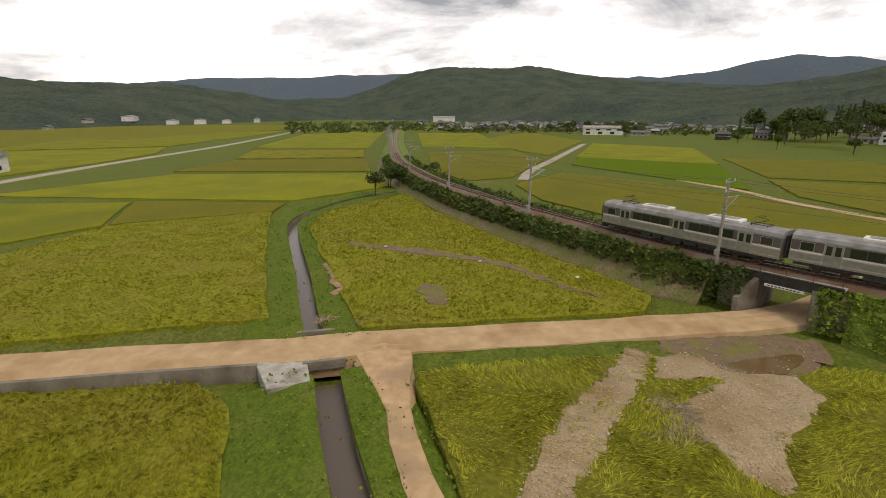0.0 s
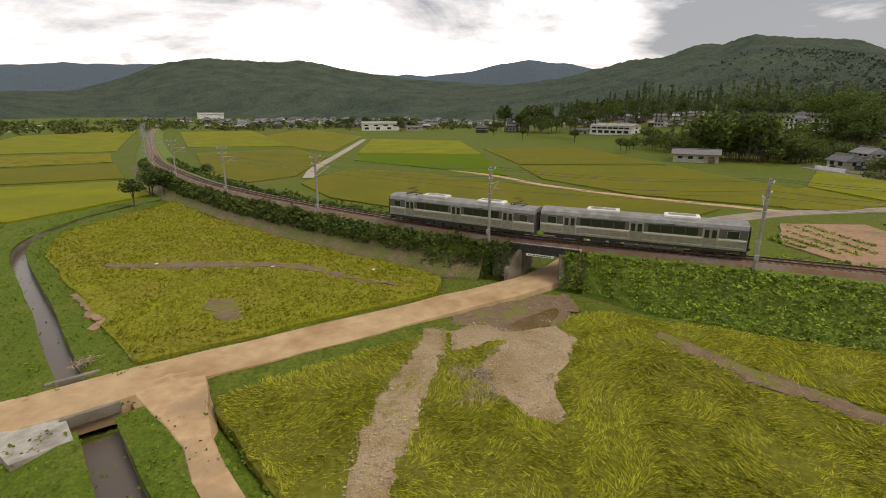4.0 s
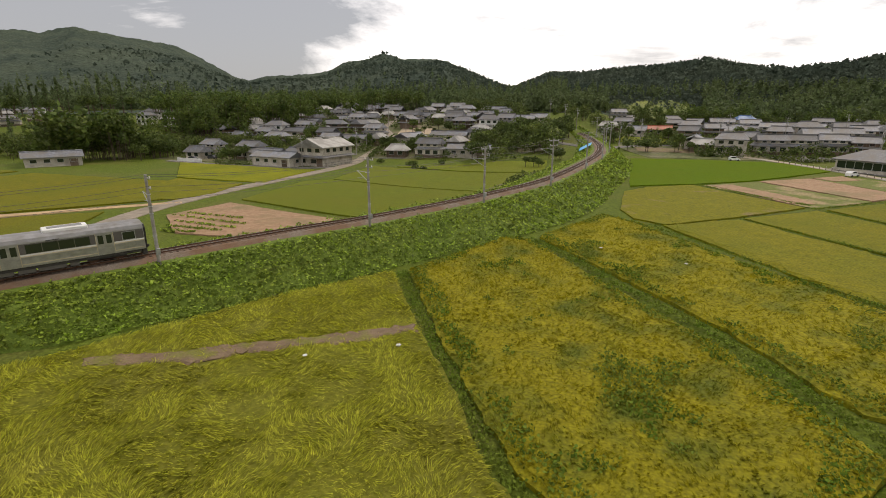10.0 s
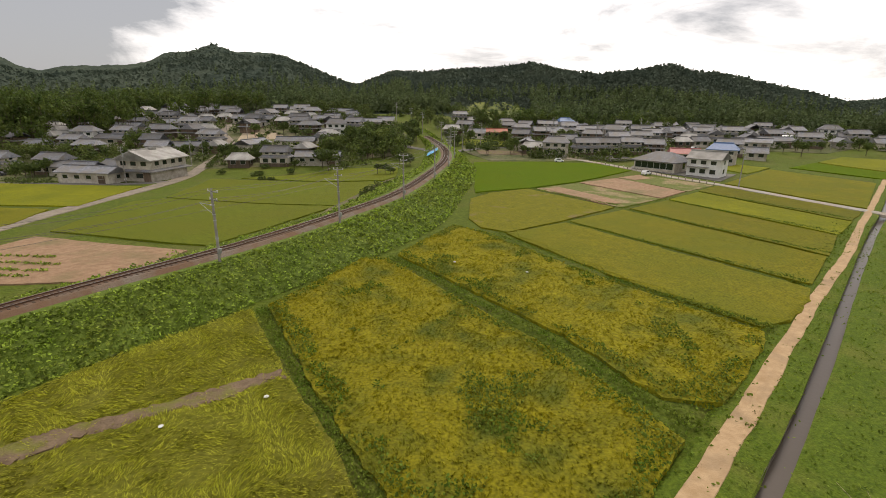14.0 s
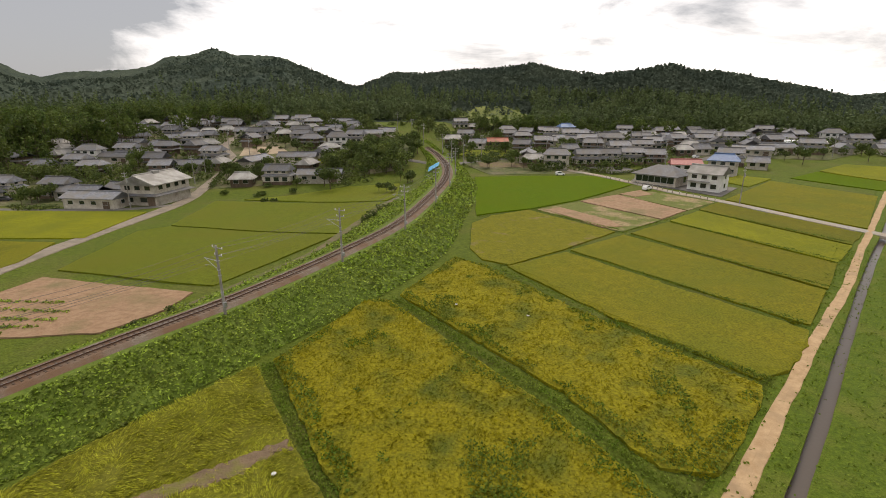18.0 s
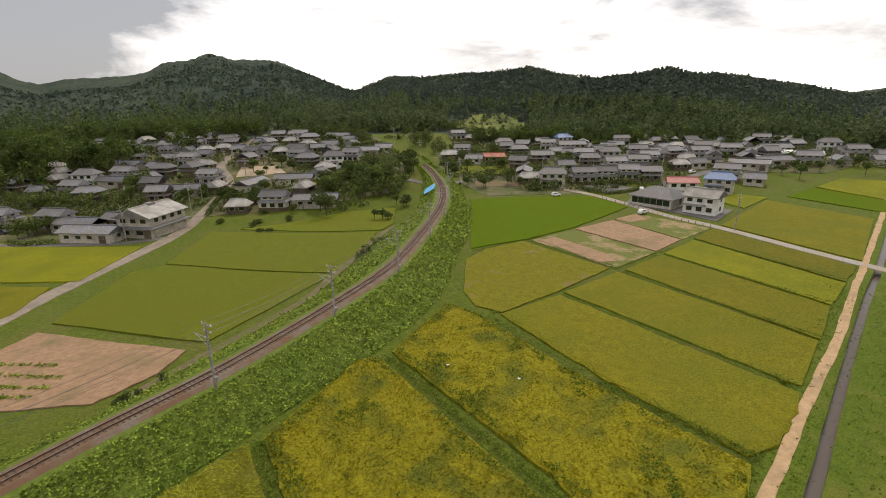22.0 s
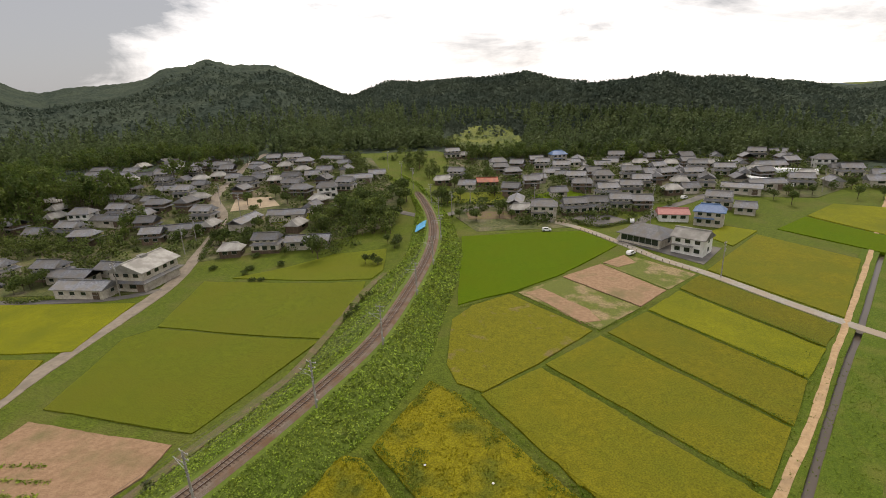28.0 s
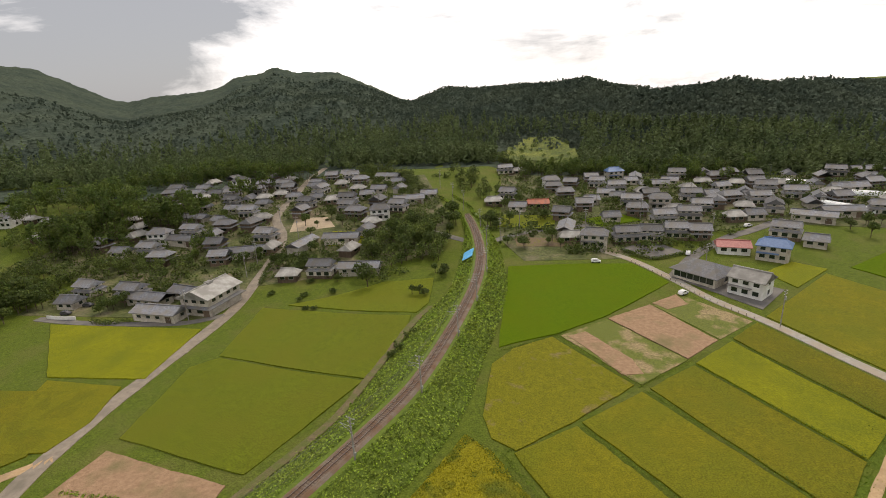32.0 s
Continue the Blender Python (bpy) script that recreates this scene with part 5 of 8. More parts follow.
# ---------------------------------------------------------------- vines and shrubs on the embankment
def build_vines():
    rng = np.random.default_rng(11)
    for name, rows, mat, label in (("creeping_vines", range(GAP + 1, len(RAIL_LINE) - 25), "leaf", "dense bright green creeping vines over the slope"),
                                   ("embankment_shrubs", range(GAP - 60, GAP - 1), "leaf_dark", "dark green shrubs along the slope")):
        spots, sizes = [], []
        for i in rows:
            p, r = RAIL_LINE[i], RAIL_RIGHT[i]
            far = math.hypot(p.x + 5, p.y - 6)
            prof, following = bank_profile(p, i), bank_profile(RAIL_LINE[min(i + 1, len(RAIL_LINE) - 1)], i)
            for side in (1, -1):
                order = (3, 4, 5) if side > 0 else (2, 1, 0)
                dens = int((520 if side > 0 else 440) * (1.0 if far < 75 else 0.75 if far < 120 else 0.4))
                if mat == "leaf_dark":
                    dens = int(dens * 0.9)
                for _ in range(dens):
                    u = rng.uniform(0.02, 0.98 if mat == "leaf" or side < 0 or i > GAP - 6 else 0.66)
                    step = rng.uniform(0, 1)
                    a, b, c = [(prof[k][0] + (following[k][0] - prof[k][0]) * step, prof[k][1] + (following[k][1] - prof[k][1]) * step) for k in order]
                    lo, hi, t = (a, b, u * 2) if u < 0.5 else (b, c, u * 2 - 1)
                    d, h = lo[0] + (hi[0] - lo[0]) * t, lo[1] + (hi[1] - lo[1]) * t
                    along = (RAIL_LINE[min(i + 1, len(RAIL_LINE) - 1)] - p) * step
                    q = p + along + r * d
                    lump = max(0, noise.noise((q.x * 0.5, q.y * 0.5, 2))) * (1.7 if mat == "leaf" else 2.4) * math.sin(math.pi * u) ** 0.5 + 0.95 * max(0, noise.noise((q.x * 1.3, q.y * 1.3, 5)))
                    if mat == "leaf_dark":
                        lump += 0.9 * math.sin(math.pi * u)
                    deep = rng.uniform(0.25, 1.0)
                    spots.append((q.x, q.y, max(p.z + h, ground_height(q.x, q.y)) + 0.12 + lump * deep))
                    sizes.append((0.30 if far < 75 else 0.42 if far < 120 else 0.65) * (1.25 if mat == "leaf_dark" else 1.0))
        tagged(new(name, leaf_cloud(name, spots, sizes, MAT[mat], 1, 0.62, 5)), label, "vines" if mat == "leaf" else "shrubs", kind="stuff")


build_vines()


# ---------------------------------------------------------------- trees
def crown_mesh(name, lobes, count, size, material, seed, flat=0.45):
    """A crown: leaves on the shells of a few uneven lobes, (x, y, z, rx, ry, rz) each."""
    rng = np.random.default_rng(seed)
    spots = []
    for x, y, z, rx, ry, rz in lobes:
        d = rng.normal(0, 1, (count, 3))
        d /= np.linalg.norm(d, axis=1)[:, None]
        d *= rng.uniform(0.62, 1.06, (count, 1))
        d[:, 2] = np.where(d[:, 2] < -0.45, d[:, 2] * 0.5, d[:, 2])
        spots.append(d * (rx, ry, rz) + (x, y, z))
    spots = np.concatenate(spots)
    return leaf_cloud(name, spots, np.full(len(spots), size), material, 1, flat, seed + 1)


def make_tree(kind, seed):
    rng = random.Random(seed)
    words = {"broad": ("garden_tree", "rounded dark green garden tree", "tree"), "bamboo": ("bamboo_clump", "feathery yellow-green bamboo clump", "bamboo"),
             "cedar": ("cedar_tree", "tall narrow dark cedar tree", "tree"), "shrub": ("shrub", "low dark green shrub", "shrub")}[kind]
    ob = thing(words[0], Matrix(), words[1], words[2], "trees of the village")
    if kind == "broad":
        h, r = rng.uniform(5.0, 6.5), rng.uniform(2.2, 3.0)
        lobes = [(rng.uniform(-0.5, 0.5) * r, rng.uniform(-0.5, 0.5) * r, h * rng.uniform(0.55, 0.85), r * rng.uniform(0.5, 0.8), r * rng.uniform(0.5, 0.8), r * rng.uniform(0.45, 0.7)) for _ in range(6)]
        mat, count, size = MAT["tree_leaf"], 95, 0.62
    elif kind == "bamboo":
        h, r = rng.uniform(9, 11), 3.0
        lobes = [(rng.uniform(-1, 1) * r, rng.uniform(-1, 1) * r, h * rng.uniform(0.5, 0.95), 1.1, 1.1, 2.0) for _ in range(11)]
        mat, count, size = MAT["bamboo"], 60, 0.7
    elif kind == "cedar":
        h = rng.uniform(11, 14)
        lobes = [(0, 0, h * f, 1.9 * (1.12 - f), 1.9 * (1.12 - f), h * 0.10) for f in (0.28, 0.4, 0.52, 0.64, 0.76, 0.88, 0.97)]
        mat, count, size = MAT["cedar"], 46, 0.75
    else:
        h = 1.6
        lobes = [(rng.uniform(-0.8, 0.8), rng.uniform(-0.8, 0.8), 0.7, 0.9, 0.9, 0.7) for _ in range(4)]
        mat, count, size = MAT["tree_leaf"], 60, 0.4
    bm = bmesh.new()
    if kind == "bamboo":
        for x, y, z, *_ in lobes:
            add_rod(bm, (x * 0.7, y * 0.7, -0.5), (x, y, z + 1.5), 0.07, 0.03, 5)
    else:
        add_rod(bm, (0, 0, -0.6), (0.1, 0.05, h * 0.5), 0.05 * h ** 0.75, 0.03 * h ** 0.75, 7)
        add_rod(bm, (0.1, 0.05, h * 0.5), (0.0, 0.0, h * 0.9), 0.03 * h ** 0.75, 0.02, 6)
        if kind == "broad":
            for x, y, z, *_ in lobes[:5]:
                add_rod(bm, (0.05, 0.03, h * 0.3), (x, y, z), 0.09, 0.03, 5)
    stem = part("culm" if kind == "bamboo" else "trunk", bm, MAT["bark"], ob)
    if kind == "bamboo":
        tagged(stem, kind="stuff")
    hung("crown", crown_mesh("crown", lobes, count, size, mat, seed), ob)
    return ob


TREES = {k: [make_tree(k, 10 * j + n) for n in range(3)] for j, k in enumerate(("broad", "bamboo", "cedar", "shrub"))}
tree_rng = random.Random(77)


def plant(kind, x, y, scale=1.0):
    src = tree_rng.choice(TREES[kind])
    z = max(ground_height(x, y), hill_height(x, y) if math.hypot(x + 5.5, y - 5.5) > 330 else -9)
    m = pose(x, y, z, 0, 0, tree_rng.uniform(0, 360))
    ob = copy_thing(src, m)
    s = scale * tree_rng.uniform(0.8, 1.2)
    ob.scale = (s, s, s * tree_rng.uniform(0.9, 1.15))
    return ob


# ---------------------------------------------------------------- houses
def roof_bm(w, d, z, rise, over, hip=0.0, thick=0.22):
    """A pitched roof with a solid edge; hip draws the ridge's ends in."""
    bm = bmesh.new()
    x, y = w / 2 + over, d / 2 + over
    drop = rise * over / (d / 2)
    lo = z - drop
    rings = []
    for dz in (0, -thick):
        rings.append([bm.verts.new(p) for p in ((-x, -y, lo + dz), (x, -y, lo + dz), (x, y, lo + dz), (-x, y, lo + dz), (-x + hip, 0, z + rise + dz), (x - hip, 0, z + rise + dz))])
    t, b = rings
    for q in ((0, 1, 5, 4), (2, 3, 4, 5), (1, 2, 5), (3, 0, 4)):
        bm.faces.new([t[i] for i in q])
        bm.faces.new([b[i] for i in q[::-1]])
    for i in range(4):
        j = (i + 1) % 4
        bm.faces.new((t[i], b[i], b[j], t[j]))
    return bm


def ridge_bm(w, z, over, hip):
    bm = bmesh.new()
    x = w / 2 + over - hip
    add_box(bm, -x - 0.1, -0.18, z - 0.1, x + 0.1, 0.18, z + 0.28, 0.06)
    return bm


def skirt_bm(w, d, z, drop, out, thick=0.18):
    bm = bmesh.new()
    rings = []
    for dz in (0, -thick):
        rings.append([bm.verts.new((sx * (w / 2), sy * (d / 2), z + dz)) for sx, sy in ((-1, -1), (1, -1), (1, 1), (-1, 1))] +
                     [bm.verts.new((sx * (w / 2 + out), sy * (d / 2 + out), z - drop + dz)) for sx, sy in ((-1, -1), (1, -1), (1, 1), (-1, 1))])
    t, b = rings
    for i in range(4):
        j = (i + 1) % 4
        bm.faces.new((t[i], t[i + 4], t[j + 4], t[j]))
        bm.faces.new((b[j], b[j + 4], b[i + 4], b[i]))
        bm.faces.new((t[i + 4], b[i + 4], b[j + 4], t[j + 4]))
    return bm


def wall_bm(w, d, z0, z1, gable=0.0):
    bm = bmesh.new()
    x, y = w / 2, d / 2
    lo = [bm.verts.new(p) for p in ((-x, -y, z0), (x, -y, z0), (x, y, z0), (-x, y, z0))]
    hi = [bm.verts.new(p) for p in ((-x, -y, z1), (x, -y, z1), (x, y, z1), (-x, y, z1))]
    for i in range(4):
        j = (i + 1) % 4
        bm.faces.new((lo[i], lo[j], hi[j], hi[i]))
    if gable:
        g0, g1 = bm.verts.new((-x, 0, z1 + gable)), bm.verts.new((x, 0, z1 + gable))
        bm.faces.new((hi[1], hi[2], g1))
        bm.faces.new((hi[3], hi[0], g0))
        bm.faces.new((hi[0], hi[1], g1, g0))
        bm.faces.new((hi[2], hi[3], g0, g1))
    else:
        bm.faces.new(hi)
    return bm


def add_window(parent, x, y, z, w, h, face, frame_mat="galvanised"):
    """face: the side of the house, 0 front (-y), 1 right, 2 back, 3 left; x runs along it."""
    key = (round(w, 1), round(h, 1), frame_mat)
    if key not in WINDOWS:
        bm = bmesh.new()
        rings = []
        for y0 in (-0.07, 0.02):
            rings.append([[bm.verts.new((sx * (w / 2 + o), y0, h / 2 + sz * (h / 2 + o))) for sx, sz in ((-1, -1), (1, -1), (1, 1), (-1, 1))] for o in (0.07, 0.0)])
        for k in range(4):
            j = (k + 1) % 4
            bm.faces.new((rings[0][0][k], rings[0][0][j], rings[0][1][j], rings[0][1][k]))
            bm.faces.new((rings[0][0][j], rings[0][0][k], rings[1][0][k], rings[1][0][j]))
            bm.faces.new((rings[0][1][k], rings[0][1][j], rings[1][1][j], rings[1][1][k]))
        frame_mesh = bpy.data.meshes.new("window")
        bm.to_mesh(frame_mesh)
        bm.free()
        frame_mesh.materials.append(MAT[frame_mat])
        pane_mesh = bpy.data.meshes.new("pane")
        bm = box(-w / 2, -0.03, 0, w / 2, -0.005, h)
        bm.to_mesh(pane_mesh)
        bm.free()
        pane_mesh.materials.append(MAT["glass"])
        WINDOWS[key] = frame_mesh, pane_mesh
    win = hung("window", WINDOWS[key][0], parent, pose(0, 0, 0, 0, 0, 90 * face) @ pose(x, -y, z))
    hung("pane", WINDOWS[key][1], win)


GLAZING = bpy.data.meshes.new("window")
glazing_bm = box(-1.4, -0.05, 0, 1.4, 0.01, 1.1, 0.03)
glazing_bm.to_mesh(GLAZING)
glazing_bm.free()
GLAZING.materials.append(MAT["glass"])
WINDOWS = {}
HOUSE_WORDS = {
    "traditional": ("traditional two-storey village house with grey tiled roofs", "house"), "cottage": ("small village house with a grey tiled roof", "house"),
    "long_shed": ("long low outbuilding with a weathered grey roof", "outbuilding"), "barn": ("large cream gabled storehouse with a pale roof", "storehouse"),
    "low_house": ("long low cream house with a grey roof", "house"), "white_house": ("white two-storey house with a grey roof", "house"),
    "pale_roof_house": ("white two-storey house with a pale gabled roof", "house"), "tan_house": ("tan two-storey house with a grey roof", "house"),
    "hall": ("broad tan hall under a low hipped grey roof", "hall"), "red_roof": ("low white building with a red sheet roof", "building"),
    "orange_roof": ("low building with a bright orange-red tiled roof", "building"), "blue_roof": ("house with a blue sheet-metal roof", "house"),
    "greenhouse": ("long white film greenhouse tunnel", "greenhouse"), "works": ("long white factory hall with a grey roof and window band", "factory hall")}


def make_house(kind, seed, plain=False):
    rng = random.Random(seed)
    word, cat = HOUSE_WORDS[kind]
    ob = thing("greenhouse" if kind == "greenhouse" else cat.replace(" ", "_"), Matrix(), word, cat, "buildings of the village")
    wall = MAT["plaster"]

    def windows(y_half, x_half, z, n, w=1.5, h=1.1, sides=True):
        if plain:
            hung("window", GLAZING, ob, pose(0.6, -y_half, z))
            return
        for k in range(n):
            x = (k + 0.5 - n / 2) * (2 * x_half / n) * 0.92
            add_window(ob, x, y_half, z, w, h, 0)
            if k % 2 == 0:
                add_window(ob, x, y_half, z, w, h, 2)
        if sides:
            add_window(ob, 0.4, x_half, z, w * 0.8, h, 1)
            add_window(ob, -0.4, x_half, z, w * 0.8, h, 3)

    if kind == "greenhouse":
        bm = bmesh.new()
        n, L, r = 10, 22.0, 2.6
        ring = [[bm.verts.new((x, r * math.cos(math.pi * k / n), 0.2 + r * 0.85 * math.sin(math.pi * k / n))) for k in range(n + 1)] for x in (-L / 2, L / 2)]
        for k in range(n):
            bm.faces.new((ring[0][k], ring[0][k + 1], ring[1][k + 1], ring[1][k]))
        bm.faces.new(ring[0][::-1])
        bm.faces.new(ring[1])
        part("film", bm, MAT["sheeting"], ob)
        bm = bmesh.new()
        for j in range(12):
            x = -L / 2 + L * j / 11
            for k in range(n):
                add_rod(bm, (x, (r + 0.03) * math.cos(math.pi * k / n), 0.2 + (r + 0.03) * 0.85 * math.sin(math.pi * k / n)),
                        (x, (r + 0.03) * math.cos(math.pi * (k + 1) / n), 0.2 + (r + 0.03) * 0.85 * math.sin(math.pi * (k + 1) / n)), 0.03, sides=4)
        part("hoops", bm, MAT["galvanised"], ob)
        return ob
    if kind == "traditional":
        w, d = rng.uniform(8.6, 10.6), rng.uniform(6.0, 7.0)
        part("wall", wall_bm(w, d, -0.8, 2.9), wall, ob)
        part("lower_roof", skirt_bm(w * 0.86, d * 0.8, 3.6, 0.8, 1.05), MAT["tile_grey"], ob)
        part("upper_wall", wall_bm(w * 0.86, d * 0.8, 2.9, 5.2, 1.3), wall, ob)
        part("roof", roof_bm(w * 0.86, d * 0.8, 5.2, 1.45, 0.8, 0.4), MAT["tile_grey"], ob)
        part("ridge", ridge_bm(w * 0.86, 6.65, 0.8, 0.4), MAT["tile_grey"], ob)
        part("timber_base", box(-w / 2 - 0.04, -d / 2 - 0.04, -0.6, w / 2 + 0.04, d / 2 + 0.04, 0.8), MAT["timber_wall"], ob)
        windows(d / 2, w / 2, 1.0, 3, 1.8, 1.4)
        windows(d * 0.4, w * 0.43, 3.9, 3, 1.3, 0.9)
    elif kind == "cottage":
        w, d = rng.uniform(7, 9.5), rng.uniform(5.2, 6.5)
        z = rng.choice((2.8, 3.0, 4.6))
        hip = rng.choice((0.0, 0.5, 1.6))
        part("wall", wall_bm(w, d, -0.8, z, 0 if hip > 1 else 1.4), rng.choice((wall, wall, MAT["timber_wall"])), ob)
        tile = MAT[rng.choice(("tile_grey", "tile_grey", "tile_brown", "tile_light"))]
        part("roof", roof_bm(w, d, z, 1.6, 0.75, hip), tile, ob)
        part("ridge", ridge_bm(w, z + 1.6, 0.75, hip), tile, ob)
        windows(d / 2, w / 2, 1.0, 2, 1.7, 1.3)
        if z > 4:
            windows(d / 2, w / 2, 3.2, 2, 1.4, 1.0)
            part("lower_roof", skirt_bm(w, d, 2.9, 0.4, 0.8), MAT["tile_grey"], ob)
    elif kind in ("long_shed", "low_house"):
        w, d, z = (15, 6, 3.2) if kind == "long_shed" else (16.5, 6.5, 3.3)
        part("wall", wall_bm(w, d, -0.8, z, 1.1), wall, ob)
        part("roof", roof_bm(w, d, z, 1.3, 0.7, 0), MAT["tile_grey"], ob)
        part("ridge", ridge_bm(w, z + 1.3, 0.7, 0), MAT["tile_grey"], ob)
        windows(d / 2, w / 2, 1.2, 4, 1.6, 1.0)
        part("door", box(w / 2 - 3.4, -d / 2 - 0.05, -0.2, w / 2 - 1.2, -d / 2 + 0.02, 2.2), MAT["timber_wall"], ob)
    elif kind == "barn":
        w, d, z = 11.5, 15.0, 6.6
        part("wall", wall_bm(w, d, -0.8, z), wall, ob)
        turned = part("roof", roof_bm(d, w, z, 2.3, 0.9, 0), MAT["tile_light"], ob, "pale weathered gabled roof")
        turned.matrix_basis = pose(0, 0, 0, 0, 0, 90)
        cap = part("ridge", ridge_bm(d, z + 2.3, 0.9, 0), MAT["tile_light"], ob)
        cap.matrix_basis = pose(0, 0, 0, 0, 0, 90)
        for s in (-1, 1):
            bm = bmesh.new()
            v = [bm.verts.new(p) for p in ((-w / 2, s * d / 2, z - 0.2), (w / 2, s * d / 2, z - 0.2), (0, s * d / 2, z + 2.1))]
            bm.faces.new(v)
            v2 = [bm.verts.new((p.co.x, p.co.y - s * 0.2, p.co.z)) for p in v]
            bm.faces.new(v2[::-1])
            part("gable", bm, wall, ob)
        part("eaves_roof", skirt_bm(w, d, 3.5, 0.5, 1.3), MAT["tile_grey"], ob)
        for x in (-3.4, 0, 3.4):
            add_window(ob, x, d / 2, 4.6, 1.7, 1.1, 0, "timber_wall")
        for x in (-5, -1.8, 1.8, 5):
            add_window(ob, x, w / 2, 4.6, 1.5, 1.1, 1, "timber_wall")
        for x in (-3.2, 1.6):
            add_window(ob, x, d / 2, 1.0, 2.2, 1.2, 0, "timber_wall")
        part("garage_door", box(2.9, -d / 2 - 0.06, -0.4, 5.3, -d / 2 + 0.02, 2.6), MAT["timber_wall"], ob)
        bm = bmesh.new()
        add_box(bm, -0.9, -1.2, z + 1.9, 0.9, 1.2, z + 2.75)
        part("roof_vent", bm, MAT["tile_light"], ob)
    elif kind in ("white_house", "pale_roof_house", "tan_house", "blue_roof"):
        w, d, z = rng.uniform(9, 10.5), rng.uniform(7, 8), 5.6
        body = MAT["white"] if kind in ("white_house", "pale_roof_house") else MAT["plaster"]
        roof = {"white_house": "tile_grey", "pale_roof_house": "tile_light", "tan_house": "tile_grey", "blue_roof": "tile_blue"}[kind]
        hip = 0.0 if kind == "pale_roof_house" else 2.2
        part("wall", wall_bm(w, d, -0.8, z, 0 if hip else 1.7), body, ob)
        part("roof", roof_bm(w, d, z, 1.9, 0.6, hip), MAT[roof], ob)
        part("ridge", ridge_bm(w, z + 1.9, 0.6, hip), MAT[roof], ob)
        part("porch_roof", box(-w / 2, -d / 2 - 1.5, 2.75, w / 2 * 0.4, -d / 2, 2.95, 0.03), MAT[roof], ob)
        windows(d / 2, w / 2, 0.9, 3, 1.6, 1.3)
        windows(d / 2, w / 2, 3.7, 3, 1.5, 1.1)
    elif kind in ("hall", "works"):
        w, d, z = (14, 12, 3.6) if kind == "hall" else (34, 16, 6.2)
        part("wall", wall_bm(w, d, -0.8, z), MAT["plaster"] if kind == "hall" else MAT["white"], ob)
        part("roof", roof_bm(w, d, z, 2.4 if kind == "hall" else 1.8, 1.0 if kind == "hall" else 0.5, 5.5 if kind == "hall" else 0.3), MAT["tile_grey" if kind == "hall" else "tile_light"], ob)
        windows(d / 2, w / 2, 0.8, 6, 2.2 if kind == "hall" else 3.6, 1.9)
        if kind == "works":
            windows(d / 2, w / 2, 3.9, 7, 3.8, 1.2)
    else:
        w, d, z = 10.5, 6.5, 3.0
        part("wall", wall_bm(w, d, -0.8, z, 1.2), MAT["white"] if kind == "red_roof" else MAT["timber_wall"], ob)
        mat = MAT["tile_pink"] if kind == "red_roof" else MAT["tile_red"]
        part("roof", roof_bm(w, d, z, 1.4, 0.6, 0.3), mat, ob)
        part("ridge", ridge_bm(w, z + 1.4, 0.6, 0.3), mat, ob)
        windows(d / 2, w / 2, 1.0, 3, 1.8, 1.2)
    return ob


CODES = {"C": "traditional", "b": "cottage", "S": "long_shed", "A": "barn", "L": "low_house", "W": "white_house", "H": "pale_roof_house", "T": "tan_house",
         "B": "hall", "P": "red_roof", "R": "orange_roof", "M": "blue_roof", "G": "greenhouse", "F": "works"}
HOUSES = {}
house_rng = random.Random(31)
BUILT = []


def settle(rows, plain=False):
    """Sets houses on the ground: kind, x, y and turn."""
    for code, x, y, turn in rows:
        pool = HOUSES.setdefault((code, plain), [])
        limit = {"C": 4, "b": 7, "S": 2, "W": 2, "T": 2}.get(code, 1)
        m = pose(x, y, ground_height(x, y) + 0.15, 0, 0, turn)
        BUILT.append((x, y))
        if len(pool) < limit:
            ob = make_house(CODES[code], 100 * ord(code) + len(pool), plain)
            ob.matrix_basis = m
            pool.append(ob)
        else:
            copy_thing(house_rng.choice(pool), m)


for poly, label in (([(-222, 186), (-160, 168), (-96, 168), (-60, 180), (-30, 200), (-32, 240), (-60, 322), (-225, 322)], "patchy gardens and yards between the western houses"),
                    ([(-6, 214), (4, 190), (40, 192), (60, 212), (104, 230), (150, 222), (212, 262), (212, 352), (-12, 356)], "patchy gardens and yards between the eastern houses"),
                    ([(-172, 170), (-172, 142), (-96, 142), (-96, 170)], "patchy garden ground round the farmstead")):
    tagged(part("garden_ground", plot(poly, 5.0, 0.07, 0.05, 0.6, 0), MAT["garden"]), label, "gardens", kind="stuff")
# the western part of the village
settle([("A", -101.4, 151.4, -8), ("S", -114.9, 158.7, -14), ("C", -137.3, 157.0, -6), ("S", -127.2, 153.1, -8), ("L", -114.1, 142.1, -6), ("C", -158.0, 159.4, -8), ("b", -156.2, 149.5, 0), ("b", -84.3, 174.2, 8), ("C", -72.5, 178.0, 0), ("S", -58.1, 180.5, 4), ("W", -167.5, 211.5, 5), ("C", -155.4, 218.4, -8), ("b", -142.5, 215.3, 90), ("b", -177.0, 197.2, 0), ("C", -162.5, 197.5, -8), ("b", -150.0, 188.9, 0), ("C", -113.5, 212.4, -8), ("b", -105.5, 200.8, 90)])
